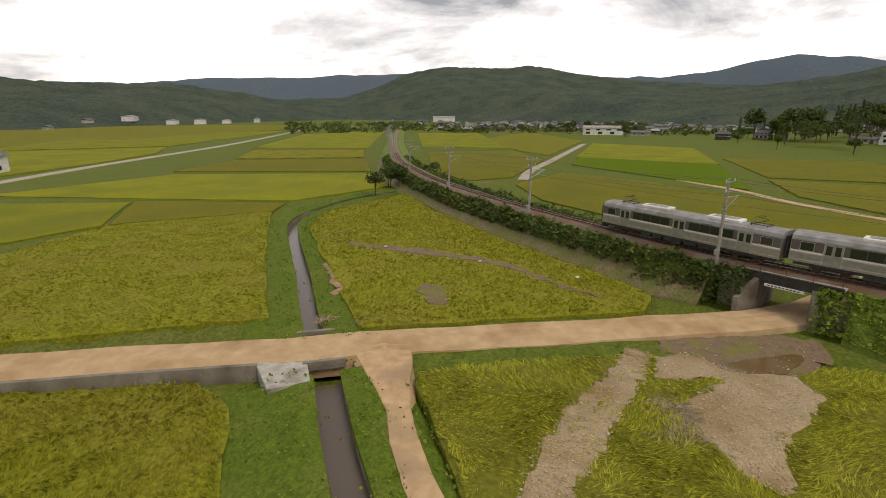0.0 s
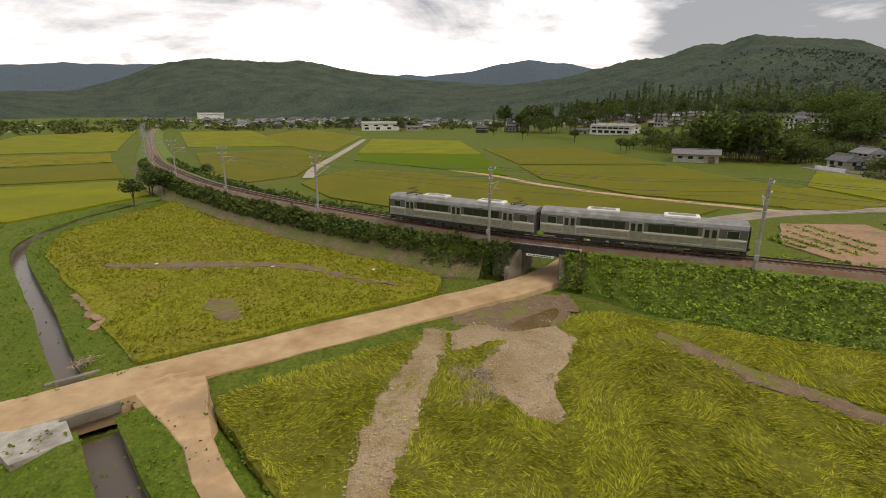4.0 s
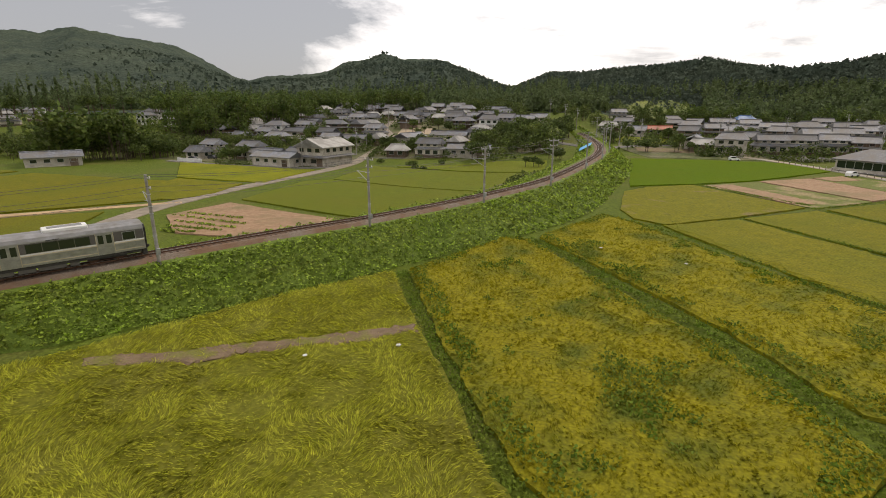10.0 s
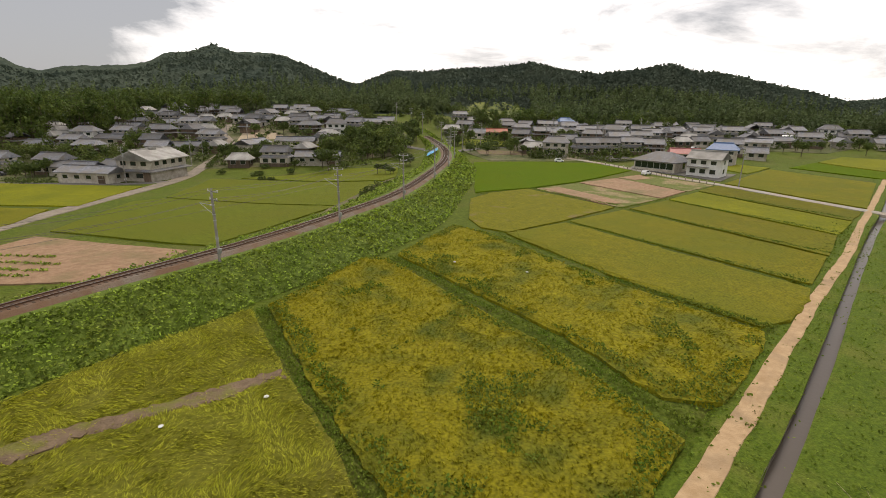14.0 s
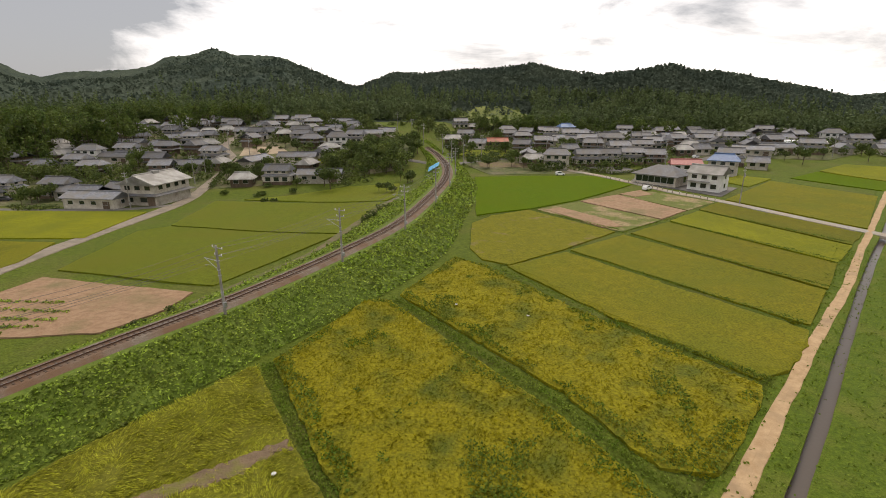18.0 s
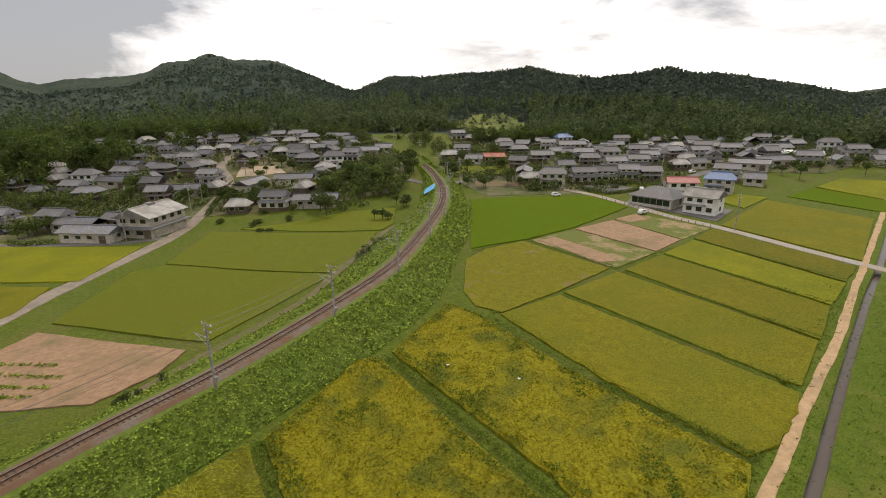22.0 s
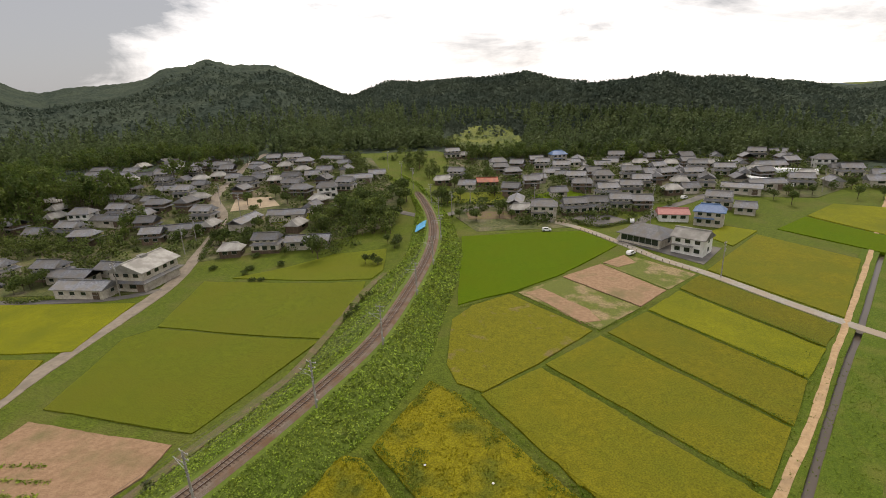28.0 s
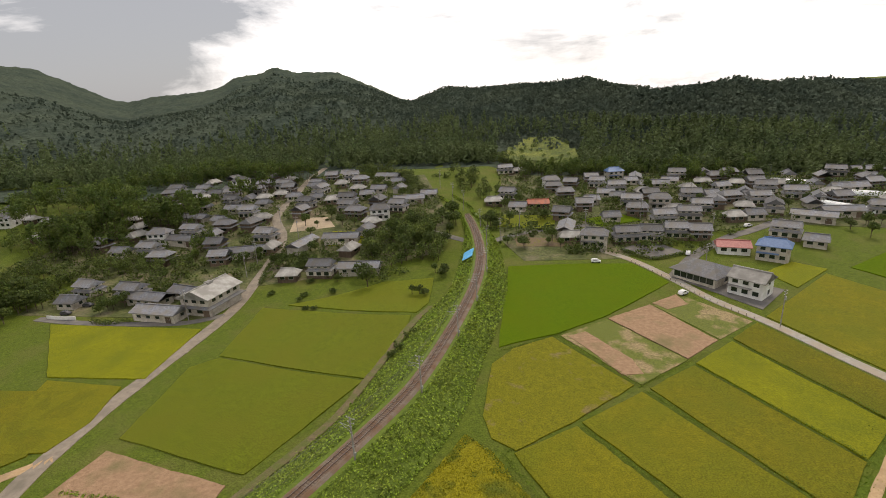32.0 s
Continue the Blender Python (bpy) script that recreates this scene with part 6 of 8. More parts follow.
settle([("S", -114.7, 196.3, 15), ("b", -122.4, 189.4, 8), ("C", -139.1, 242.8, 0), ("b", -128.0, 235.7, 8), ("C", -214.8, 289.3, 0), ("b", -216.5, 270.7, 8), ("b", -205.4, 254.0, 5), ("b", -212.5, 280.1, 8), ("W", -177.4, 301.6, 8), ("C", -155.4, 282.7, 0), ("C", -168.7, 276.5, 0), ("C", -159.2, 260.8, -8), ("b", -186.4, 273.2, -8), ("b", -172.8, 254.2, 8), ("b", -190.6, 260.5, 8), ("b", -183.4, 281.5, 15), ("C", -111.9, 254.7, -12), ("b", -137.2, 276.1, -8)])
settle([("C", -143.9, 294.2, -8), ("b", -158.5, 296.8, 8), ("C", -114.0, 280.8, 80), ("b", -100.1, 262.3, 15), ("C", -90.6, 260.4, 0), ("C", -85.8, 248.2, -12), ("b", -110.9, 267.5, 0), ("b", -119.5, 313.4, 8), ("b", -112.7, 324.4, 8), ("C", -105.4, 310.8, 15), ("b", -106.6, 296.1, 0), ("b", -92.3, 284.1, -12), ("b", -83.0, 271.5, 15), ("b", -79.2, 282.4, 0), ("S", -81.0, 310.9, -12), ("b", -96.0, 300.5, 0), ("W", -65.8, 237.5, 15), ("C", -59.0, 247.1, -12), ("S", -56.1, 259.5, 15)])
settle([("b", -47.0, 269.2, 5), ("b", -79.0, 239.7, -12), ("W", -295, 250, 8), ("b", -126.3, 270.5, 5), ("b", -136.8, 286.4, 5), ("b", -144.3, 269.6, 8), ("b", -152.8, 268.3, 90), ("W", -284, 236, 10), ("b", -272, 240, 0), ("b", -240, 215, 10), ("b", -250, 232, 0)])
# the eastern part
settle([("B", 62.0, 173.3, -48), ("H", 71.2, 161.5, -43), ("P", 80.0, 198.7, -12), ("M", 90.7, 191.7, -30), ("C", 104.4, 213.5, -30), ("b", 110.3, 204.0, -30), ("T", 31.7, 206.0, -12), ("S", 21.9, 222.4, 80), ("b", 23.2, 211.2, 0), ("C", 44.8, 210.5, 5), ("C", 54.1, 211.6, -10), ("C", 64.5, 214.6, -8), ("b", 73.0, 213.2, -8), ("R", 11.0, 260.5, 0), ("b", 0.9, 255.9, -8), ("W", 19.8, 308.5, 5), ("C", -5.0, 277.5, -12), ("C", -8.6, 338.1, 15), ("b", 0.6, 347.6, 5)])
settle([("b", 44.4, 320.4, 0), ("C", 46.0, 305.7, -12), ("M", 59.3, 330.2, 15), ("b", 65.9, 312.7, 0), ("b", 72.5, 301.1, 0), ("C", 54.6, 292.7, 0), ("b", 51.9, 273.2, -8), ("C", 56.1, 258.9, -12), ("b", 55.7, 244.5, -12), ("T", 68.2, 255.2, -8), ("b", 80.3, 302.1, -12), ("b", 87.3, 310.0, -15), ("C", 94.8, 324.3, -10), ("b", 90.2, 288.5, 15), ("b", 102.6, 303.1, -12), ("b", 96.7, 272.4, 15), ("C", 85.9, 267.8, -8), ("C", 84.2, 246.9, -10), ("b", 92.9, 254.4, 80)])
settle([("b", 101.6, 262.8, 15), ("C", 64.1, 232.3, 5), ("C", 75.6, 236.0, -8), ("b", 72.4, 245.4, 0), ("b", 118.0, 297.6, -20), ("b", 113.9, 276.1, 70), ("b", 126.0, 294.7, 0), ("C", 125.8, 281.8, -18), ("b", 136.3, 293.0, -12), ("b", 108.1, 291.1, 15), ("C", 132.8, 267.6, -15), ("b", 140.5, 262.7, 70), ("S", 123.5, 232.4, -30), ("G", 145.0, 247.2, -60), ("G", 149.0, 302.0, -35), ("G", 168.0, 269.3, -30), ("C", 152.9, 238.7, -22), ("b", 165.7, 254.2, -18), ("b", 146.3, 257.1, 8)])
settle([("b", 159.0, 280.6, -8), ("C", 177.4, 318.7, -30), ("b", 185.3, 305.0, 0), ("b", 176.2, 285.8, 8), ("W", 189.8, 278.8, -20), ("C", 186.3, 255.3, -12), ("b", 196.3, 249.3, -20), ("C", 113.2, 258.7, 0), ("C", 113.5, 244.5, 70), ("b", 102.8, 248.2, -15), ("b", 93.3, 234.1, 8), ("b", 102.0, 236.0, 5), ("b", 66.4, 282.3, 8), ("b", -11.7, 262.9, 5), ("b", 132.5, 313.4, 5), ("b", 150.6, 270.9, -12), ("b", 167.6, 282.1, 5)])
# sheds and small houses in the gaps of the village
infill = random.Random(5)
for _ in range(60):
    for _ in range(60):
        west = infill.random() < 0.4
        x, y = (infill.uniform(-205, -65), infill.uniform(196, 315)) if west else (infill.uniform(20, 200), infill.uniform(236, 325))
        if any(abs(x - a) < 11.5 and abs(y - b) < 8.5 for a, b in BUILT) or near_line(x, y, ROAD_LINE, 9) < 8 or math.hypot(x + 95, y - 227) < 19:
            continue
        settle([(infill.choice("bbbS"), x, y, infill.choice((0, 5, -10, 80, -20)))], True)
        break
# outlying buildings on the plain
settle([("F", -381, 168, 40), ("S", -405, 150, 40), ("F", -482, -18, -82), ("S", -470, 14, -82), ("H", -98, -182, -60), ("S", -180, 113, 60), ("W", -398, 214, 30), ("b", -300, 195, 30), ("b", -420, 70, 60), ("C", -440, 100, 50)])


def build_far_town():
    rng = random.Random(9)
    count = 0
    while count < 190:
        az = rng.choice((rng.uniform(-118, -62), rng.uniform(-114, -92), rng.uniform(-114, -84), rng.uniform(-70, -58)))
        r = rng.uniform(520, 880) if az < -66 else rng.uniform(430, 560)
        if az < -112:
            r = rng.uniform(760, 1100)
        x, y = -5.5 + r * math.sin(radians(az)), 5.5 + r * math.cos(radians(az))
        if r > between(FOOT, az) or any(abs(x - a) < 11 and abs(y - b) < 11 for a, b in BUILT):
            continue
        settle([(rng.choice("CCbbbbSW"), x, y, rng.uniform(20, 70))], True)
        count += 1


build_far_town()
for code, az, r, turn, size in (("F", -142.6, 905, 40, 1.0), ("F", -139, 930, 40, 0.9), ("F", -136.5, 960, 45, 1.1), ("S", -149, 720, 40, 1.0), ("S", -146, 840, 30, 1.2), ("F", -134, 1010, 40, 0.9), ("F", -110.5, 1180, -70, 1.5), ("W", -131, 1100, 30, 1.3)):
    x, y = -5.5 + r * math.sin(radians(az)), 5.5 + r * math.cos(radians(az))
    far_building = make_house(CODES[code], int(r), True)
    far_building.matrix_basis = pose(x, y, max(ground_height(x, y), hill_height(x, y)) + 0.5, 0, 0, turn) @ Matrix.Scale(size, 4)



# ---------------------------------------------------------------- planting
def build_planting():
    rng = random.Random(21)
    for kind, x, y, r, n, s in (("bamboo", -190, 235, 24, 22, 1.3), ("bamboo", -212, 212, 20, 16, 1.3), ("bamboo", -150, 300, 24, 10, 1.2), ("broad", -427, 112, 16, 7, 2.6), ("broad", -490, 178, 18, 8, 2.6), ("broad", -440, 205, 16, 8, 2.4), ("bamboo", -140, 200, 7, 4, 0.8), ("broad", -43, 205, 15, 22, 1.0), ("broad", -50, 218, 14, 12, 1.1),
                                ("broad", -30, 236, 10, 6, 1.0), ("broad", -83, 184, 8, 5, 0.8), ("broad", -96, 185, 6, 5, 0.8), ("shrub", -70, 165, 14, 8, 1.0), ("broad", -172, 150, 10, 6, 0.8), ("broad", -140, 150, 8, 5, 0.7),
                                ("broad", -31, 160, 4, 4, 0.45), ("broad", -26, 178, 4, 4, 0.6), ("broad", 5, 205, 3, 2, 0.8), ("broad", -8, 232, 6, 5, 0.9), ("bamboo", 45, 335, 16, 9, 0.9), ("bamboo", 105, 322, 18, 9, 0.9),
                                ("bamboo", 10, 335, 12, 4, 0.9), ("broad", -83, 232, 3, 1, 1.0), ("broad", -100, 229, 3, 1, 0.9), ("bamboo", -186, 131, 14, 10, 1.25), ("broad", -178, 143, 14, 14, 1.1), ("broad", -225, 128, 30, 22, 1.0),
                                ("broad", -335, 140, 60, 20, 1.3), ("broad", -430, 120, 40, 24, 1.6), ("bamboo", -400, 190, 40, 14, 1.4), ("broad", -540, -40, 90, 16, 1.5), ("cedar", -420, 170, 60, 30, 1.3), ("cedar", -330, 200, 60, 30, 1.2),
                                ("broad", -280, 190, 40, 18, 1.2), ("broad", -120, -45, 12, 6, 0.8), ("broad", 160, 225, 20, 6, 0.7), ("broad", 205, 300, 25, 12, 1.0), ("broad", 140, 220, 10, 4, 0.7), ("shrub", 40, 178, 8, 0, 1.0)):
        placed = tries = 0
        while placed < n and tries < 400:
            tries += 1
            px, py = x + rng.gauss(0, 0.5) * r, y + rng.gauss(0, 0.5) * r
            if any(abs(px - a) < 6.5 and abs(py - b) < 6 for a, b in BUILT) or near_line(px, py, ROAD_LINE, 4) < 3.5 or near_line(px, py, RAIL_LINE, 6) < 5:
                continue
            plant(kind, px, py, s)
            placed += 1
    for k in range(250):
        for _ in range(30):
            side = rng.random() < 0.5
            x, y = (rng.uniform(-215, -45), rng.uniform(168, 318)) if side else (rng.uniform(-10, 205), rng.uniform(200, 318))
            if any(abs(x - a) < 6.5 and abs(y - b) < 5.5 for a, b in BUILT) or near_line(x, y, ROAD_LINE, 5) < 4 or near_line(x, y, RAIL_LINE, 8) < 6.5:
                continue
            if not side and y < 0.9 * (x - 60) + 190 and x > 60 and y < 230:
                continue
            plant(rng.choice(("broad", "shrub", "shrub")), x, y, rng.uniform(0.5, 1.0))
            break


build_planting()


def build_garden_shrubs():
    """Hedges, shrubs and small trees that fill the gardens, and the tree belts of the far town."""
    rng = np.random.default_rng(41)
    for name, mat, count, where, label in (("garden_shrubs", "tree_leaf", 1000, "village", "dark hedges and shrubs in the village gardens"), ("fresh_shrubs", "leaf_dark", 420, "village", "lighter green shrubs in the village gardens"),
                                           ("far_trees", "tree_leaf", 520, "town", "dark trees between the houses of the far town")):
        spots, sizes = [], []
        placed = 0
        while placed < count:
            if where == "village":
                west = rng.random() < 0.5
                x, y = (rng.uniform(-222, -40), rng.uniform(150, 322)) if west else (rng.uniform(-12, 208), rng.uniform(196, 334))
                if (not west and (y < 0.9 * (x - 60) + 190 and x > 60 and y < 232 or y < 214 and x < 20)) or (west and x > -95 and y < 172) or math.hypot(x + 95, y - 227) < 17:
                    continue
                if near_line(x, y, ROAD_LINE, 4) < 3.6 or near_line(x, y, RAIL_LINE, 8) < 7:
                    continue
                h, w = rng.uniform(1.0, 4.4), rng.uniform(0.9, 2.3)
            else:
                az, r = rng.uniform(-128, -58), rng.uniform(480, 930)
                if r > between(FOOT, az) + 30:
                    continue
                x, y = -5.5 + r * math.sin(radians(az)), 5.5 + r * math.cos(radians(az))
                h, w = rng.uniform(2.5, 6.5), rng.uniform(2.0, 4.5)
            if any(abs(x - a) < 5.0 and abs(y - b) < 4.6 for a, b in BUILT):
                continue
            placed += 1
            long = rng.uniform(1, 2.2)
            n = 55 if where == "village" else 40
            d = rng.normal(0, 1, (n, 3))
            d /= np.linalg.norm(d, axis=1)[:, None]
            base = ground_height(x, y) + 0.1
            for q in d:
                spots.append((x + q[0] * w * long, y + q[1] * w, base + h * (0.55 + 0.5 * q[2])))
                sizes.append(0.75 if where == "village" else 1.9)
        tagged(new(name, leaf_cloud(name, spots, sizes, MAT[mat], 1, 0.5, 12)), label, "shrubs" if where == "village" else "trees", kind="stuff")


build_garden_shrubs()


def grove(name, poly, count, kinds, label, height=8.0, seed=1):
    """A stand of trees too dense to count: crowns of single leaves over thin stems."""
    rng = np.random.default_rng(seed)
    for kind, mat in (("bamboo", "bamboo"), ("broad", "tree_leaf"), ("fresh", "leaf_dark")):
        share = kinds.get(kind, 0)
        if not share:
            continue
        spots, sizes, verts, faces = [], [], [], []
        for x, y in scatter_in(poly, int(count * share), rng):
            if any(abs(x - a) < 6 and abs(y - b) < 5.5 for a, b in BUILT) or near_line(x, y, ROAD_LINE, 4) < 3.5 or near_line(x, y, RAIL_LINE, 8) < 7:
                continue
            z = max(ground_height(x, y), hill_height(x, y) if math.hypot(x + 5.5, y - 5.5) > 320 else -9)
            h = height * rng.uniform(0.6, 1.2) * (1.25 if kind == "bamboo" else 1.0)
            k = len(verts)
            verts += [(x - 0.15, y, z - 0.5), (x + 0.15, y, z - 0.5), (x, y + 0.15, z - 0.5), (x, y, z + h * 0.85)]
            faces += [(k, k + 1, k + 3), (k + 1, k + 2, k + 3), (k + 2, k, k + 3)]
            for _ in range(7 if kind == "bamboo" else 6):
                w = h * (0.14 if kind == "bamboo" else 0.24)
                cx, cy, cz = x + rng.normal(0, 1) * h * 0.14, y + rng.normal(0, 1) * h * 0.14, z + h * rng.uniform(0.3, 0.92)
                d = rng.normal(0, 1, (34, 3))
                d /= np.linalg.norm(d, axis=1)[:, None]
                d *= rng.uniform(0.7, 1.05, (34, 1))
                for q in d:
                    spots.append((cx + q[0] * w, cy + q[1] * w, cz + q[2] * w * (1.5 if kind == "bamboo" else 0.8)))
                    sizes.append(0.07 * h + 0.15)
        crowns = new(name, leaf_cloud(name, spots, sizes, MAT[mat], 1, 0.5, seed + 3))
        tagged(crowns, label, "trees", kind="stuff")
        stems = new("trunk", mesh_of("trunk", verts, faces, MAT["bark"]))
        stems.parent = crowns
        tagged(stems, kind="stuff")


grove("bamboo_grove", [(-300, 246), (-294, 272), (-262, 292), (-217, 265), (-178, 212), (-190, 194), (-242, 200)], 210, {"bamboo": 0.6, "broad": 0.25, "fresh": 0.15}, "bamboo grove and trees beside the village", 8.5, 61)
grove("bamboo_grove", [(-264, 298), (-222, 286), (-186, 322), (-150, 318), (-150, 332), (-192, 348), (-262, 340)], 120, {"bamboo": 0.75, "broad": 0.25}, "pale bamboo in front of the cedar woods", 9.0, 62)
grove("garden_grove", [(-224, 172), (-180, 188), (-158, 194), (-128, 190), (-130, 176), (-170, 171), (-178, 146), (-205, 148)], 95, {"broad": 0.6, "fresh": 0.4}, "dense dark trees round the farmstead", 5.5, 63)
grove("village_grove", [(-62, 217), (-38, 225), (-27, 190), (-50, 184), (-66, 190)], 60, {"broad": 0.7, "fresh": 0.3}, "dense wood in the middle of the village", 7.0, 64)
grove("tall_grove", [(-194, 117), (-180, 124), (-178, 141), (-195, 139)], 16, {"bamboo": 0.35, "fresh": 0.65}, "tall light green clump of trees by the fields", 15.0, 65)
grove("field_grove", [(-262, 124), (-220, 116), (-197, 121), (-200, 168), (-255, 172)], 75, {"broad": 0.6, "fresh": 0.4}, "belt of dark trees between the fields and the village", 7.5, 66)
grove("bamboo_grove", [(16, 334), (86, 333), (128, 318), (140, 330), (90, 352), (16, 354)], 90, {"bamboo": 0.6, "fresh": 0.4}, "pale bamboo at the foot of the hill", 8.5, 67)
grove("railside_grove", [(-70, 262), (-46, 262), (-46, 300), (-80, 330), (-120, 335), (-110, 320), (-72, 306)], 60, {"broad": 0.6, "fresh": 0.4}, "trees beside the line above the village", 7.0, 68)
grove("railside_grove", [(-30, 280), (-12, 262), (-14, 285), (-26, 330), (-44, 330)], 30, {"broad": 0.6, "fresh": 0.4}, "trees beside the line above the village", 7.0, 69)
grove("slope_bushes", [(-31.5, 119), (-29, 119), (-23.6, 138), (-26, 139)], 9, {"broad": 1.0}, "small dark bushes on the railway slope", 2.2, 70)
grove("slope_bushes", [(-60.0, 38.0), (-57.0, 37.0), (-43.4, 67.0), (-46.0, 68.0)], 34, {"broad": 1.0}, "low dark bushes along the foot of the line", 1.7, 73)
grove("slope_bushes", [(-16, 366), (8, 360), (40, 358), (50, 384), (34, 446), (6, 452), (-12, 404)], 90, {"broad": 0.3, "fresh": 0.6, "bamboo": 0.1}, "scattered bushes over the cleared slope", 5.5, 71)
grove("slope_trees", [(-22, 362), (-4, 352), (20, 350), (46, 352), (58, 390), (52, 392), (40, 360), (8, 362), (-16, 372)], 46, {"broad": 0.6, "fresh": 0.4}, "trees round the edge of the cleared slope", 8.0, 72)


def build_clearing():
    """The cleared, terraced slope above the eastern houses."""
    poly = [(-16, 366), (8, 360), (40, 358), (50, 384), (34, 446), (6, 452), (-12, 404)]
    verts, faces, number = [], [], {}
    for j in range(44):
        for i in range(18):
            x, y = -17 + 4 * i, 356 + 4 * j
            if inside(x, y, poly):
                number[i, j] = len(verts)
                verts.append((x, y, max(hill_height(x, y) + 4.2, ground_height(x, y) + 0.3) + 0.5 * noise.noise((x * 0.1, y * 0.1, 2))))
    for i, j in number:
        q = [(i, j), (i + 1, j), (i + 1, j + 1), (i, j + 1)]
        if all(k in number for k in q):
            faces.append([number[k] for k in q])
    tagged(new("clearing", mesh_of("clearing", verts, faces, MAT["slope_grass"], True)), "grassy clearing on the wooded slope", "clearing", kind="stuff")


build_clearing()
for pool in TREES.values():
    for ob in pool:
        for o in (*ob.children_recursive, ob):
            bpy.data.objects.remove(o)


def build_forest():
    """Cedar and broadleaf woods at the foot of the hills, and crowns further up the slopes."""
    rng = np.random.default_rng(15)
    spots, sizes = [], []
    for _ in range(5600):
        az = rng.uniform(-66, 50)
        foot = between(FOOT, az)
        r = foot - 6 + min(abs(rng.normal(0, 1)) * 75, 0.42 * (between(REACH, az) - foot))
        x, y = -5.5 + r * math.sin(radians(az)), 5.5 + r * math.cos(radians(az))
        if -1.8 < az < 7.5 and r < 450 or any(abs(x - a) < 9 and abs(y - b) < 9 for a, b in BUILT[:230]) or near_line(x, y, ROAD_LINE, 6) < 5 or near_line(x, y, RAIL_LINE, 8) < 7:
            continue
        z = hill_height(x, y)
        h = rng.uniform(9, 15) * (1.0 if noise.noise((x * 0.02, y * 0.02, 5)) > -0.1 else 0.75)
        for f in np.linspace(0.2, 1.0, 10):
            w = h * 0.23 * (1.08 - f)
            for _ in range(3):
                a = rng.uniform(0, math.tau)
                spots.append((x + w * math.cos(a) * 0.8, y + w * math.sin(a) * 0.8, z + h * f + rng.uniform(-0.4, 0.4)))
                sizes.append(1.1 + w * 0.75)
    tagged(new("cedar_woods", leaf_cloud("cedar_woods", spots, sizes, MAT["cedar"], 1, 0.5, 2)), "dark green cedar woods at the foot of the hills", "woods", kind="stuff")
    spots, sizes = [], []
    for _ in range(30000):
        az = rng.uniform(-66, 52)
        foot, reach = between(FOOT, az), between(REACH, az)
        r = foot + 50 + (reach * 1.02 - foot - 50) * rng.uniform(0, 1) ** 0.9
        x, y = -5.5 + r * math.sin(radians(az)), 5.5 + r * math.cos(radians(az))
        if r > 1000 or rng.random() > ease(-64, -40, az):
            continue
        s = rng.uniform(1.6, 3.0) * (1 + r / 1600)
        spots.append((x, y, hill_height(x, y) + rng.uniform(1.0, 4.5)))
        sizes.append(s)
    # crowns take the hills' haze-tinted green
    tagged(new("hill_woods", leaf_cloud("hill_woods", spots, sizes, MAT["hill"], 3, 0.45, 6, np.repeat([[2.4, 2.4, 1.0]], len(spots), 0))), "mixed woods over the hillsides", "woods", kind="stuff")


build_forest()


# ---------------------------------------------------------------- the train
def shell(length, profile, x0=None):
    bm = bmesh.new()
    a = -length / 2 if x0 is None else x0
    rings = [[bm.verts.new((x, y, z)) for y, z in profile] for x in (a, a + length)]
    n = len(profile)
    for k in range(n):
        bm.faces.new((rings[0][k], rings[0][(k + 1) % n], rings[1][(k + 1) % n], rings[1][k]))
    bm.faces.new(rings[0][::-1])
    bm.faces.new(rings[1])
    bmesh.ops.recalc_face_normals(bm, faces=bm.faces[:])
    return bm


def make_bogie(car, x):
    bm = bmesh.new()
    for y in (-1.05, 0.93):
        add_box(bm, x - 1.6, y, 0.42, x + 1.6, y + 0.12, 0.66, 0.03)
        add_box(bm, x - 0.5, y, 0.62, x + 0.5, y + 0.12, 0.86, 0.03)
    add_box(bm, x - 0.25, -0.95, 0.45, x + 0.25, 0.95, 0.75)
    bogie = part("bogie", bm, MAT["dark"], car, "dark bogie with brake dust")
    for dx in (-1.05, 1.05):
        bm = bmesh.new()
        for y in (-0.60, 0.47):
            add_rod(bm, (x + dx, y, 0.43), (x + dx, y + 0.13, 0.43), 0.43, sides=18)
        add_rod(bm, (x + dx, -0.9, 0.43), (x + dx, 0.9, 0.43), 0.07, sides=8)
        part("wheelset", bm, MAT["rail"], bogie)


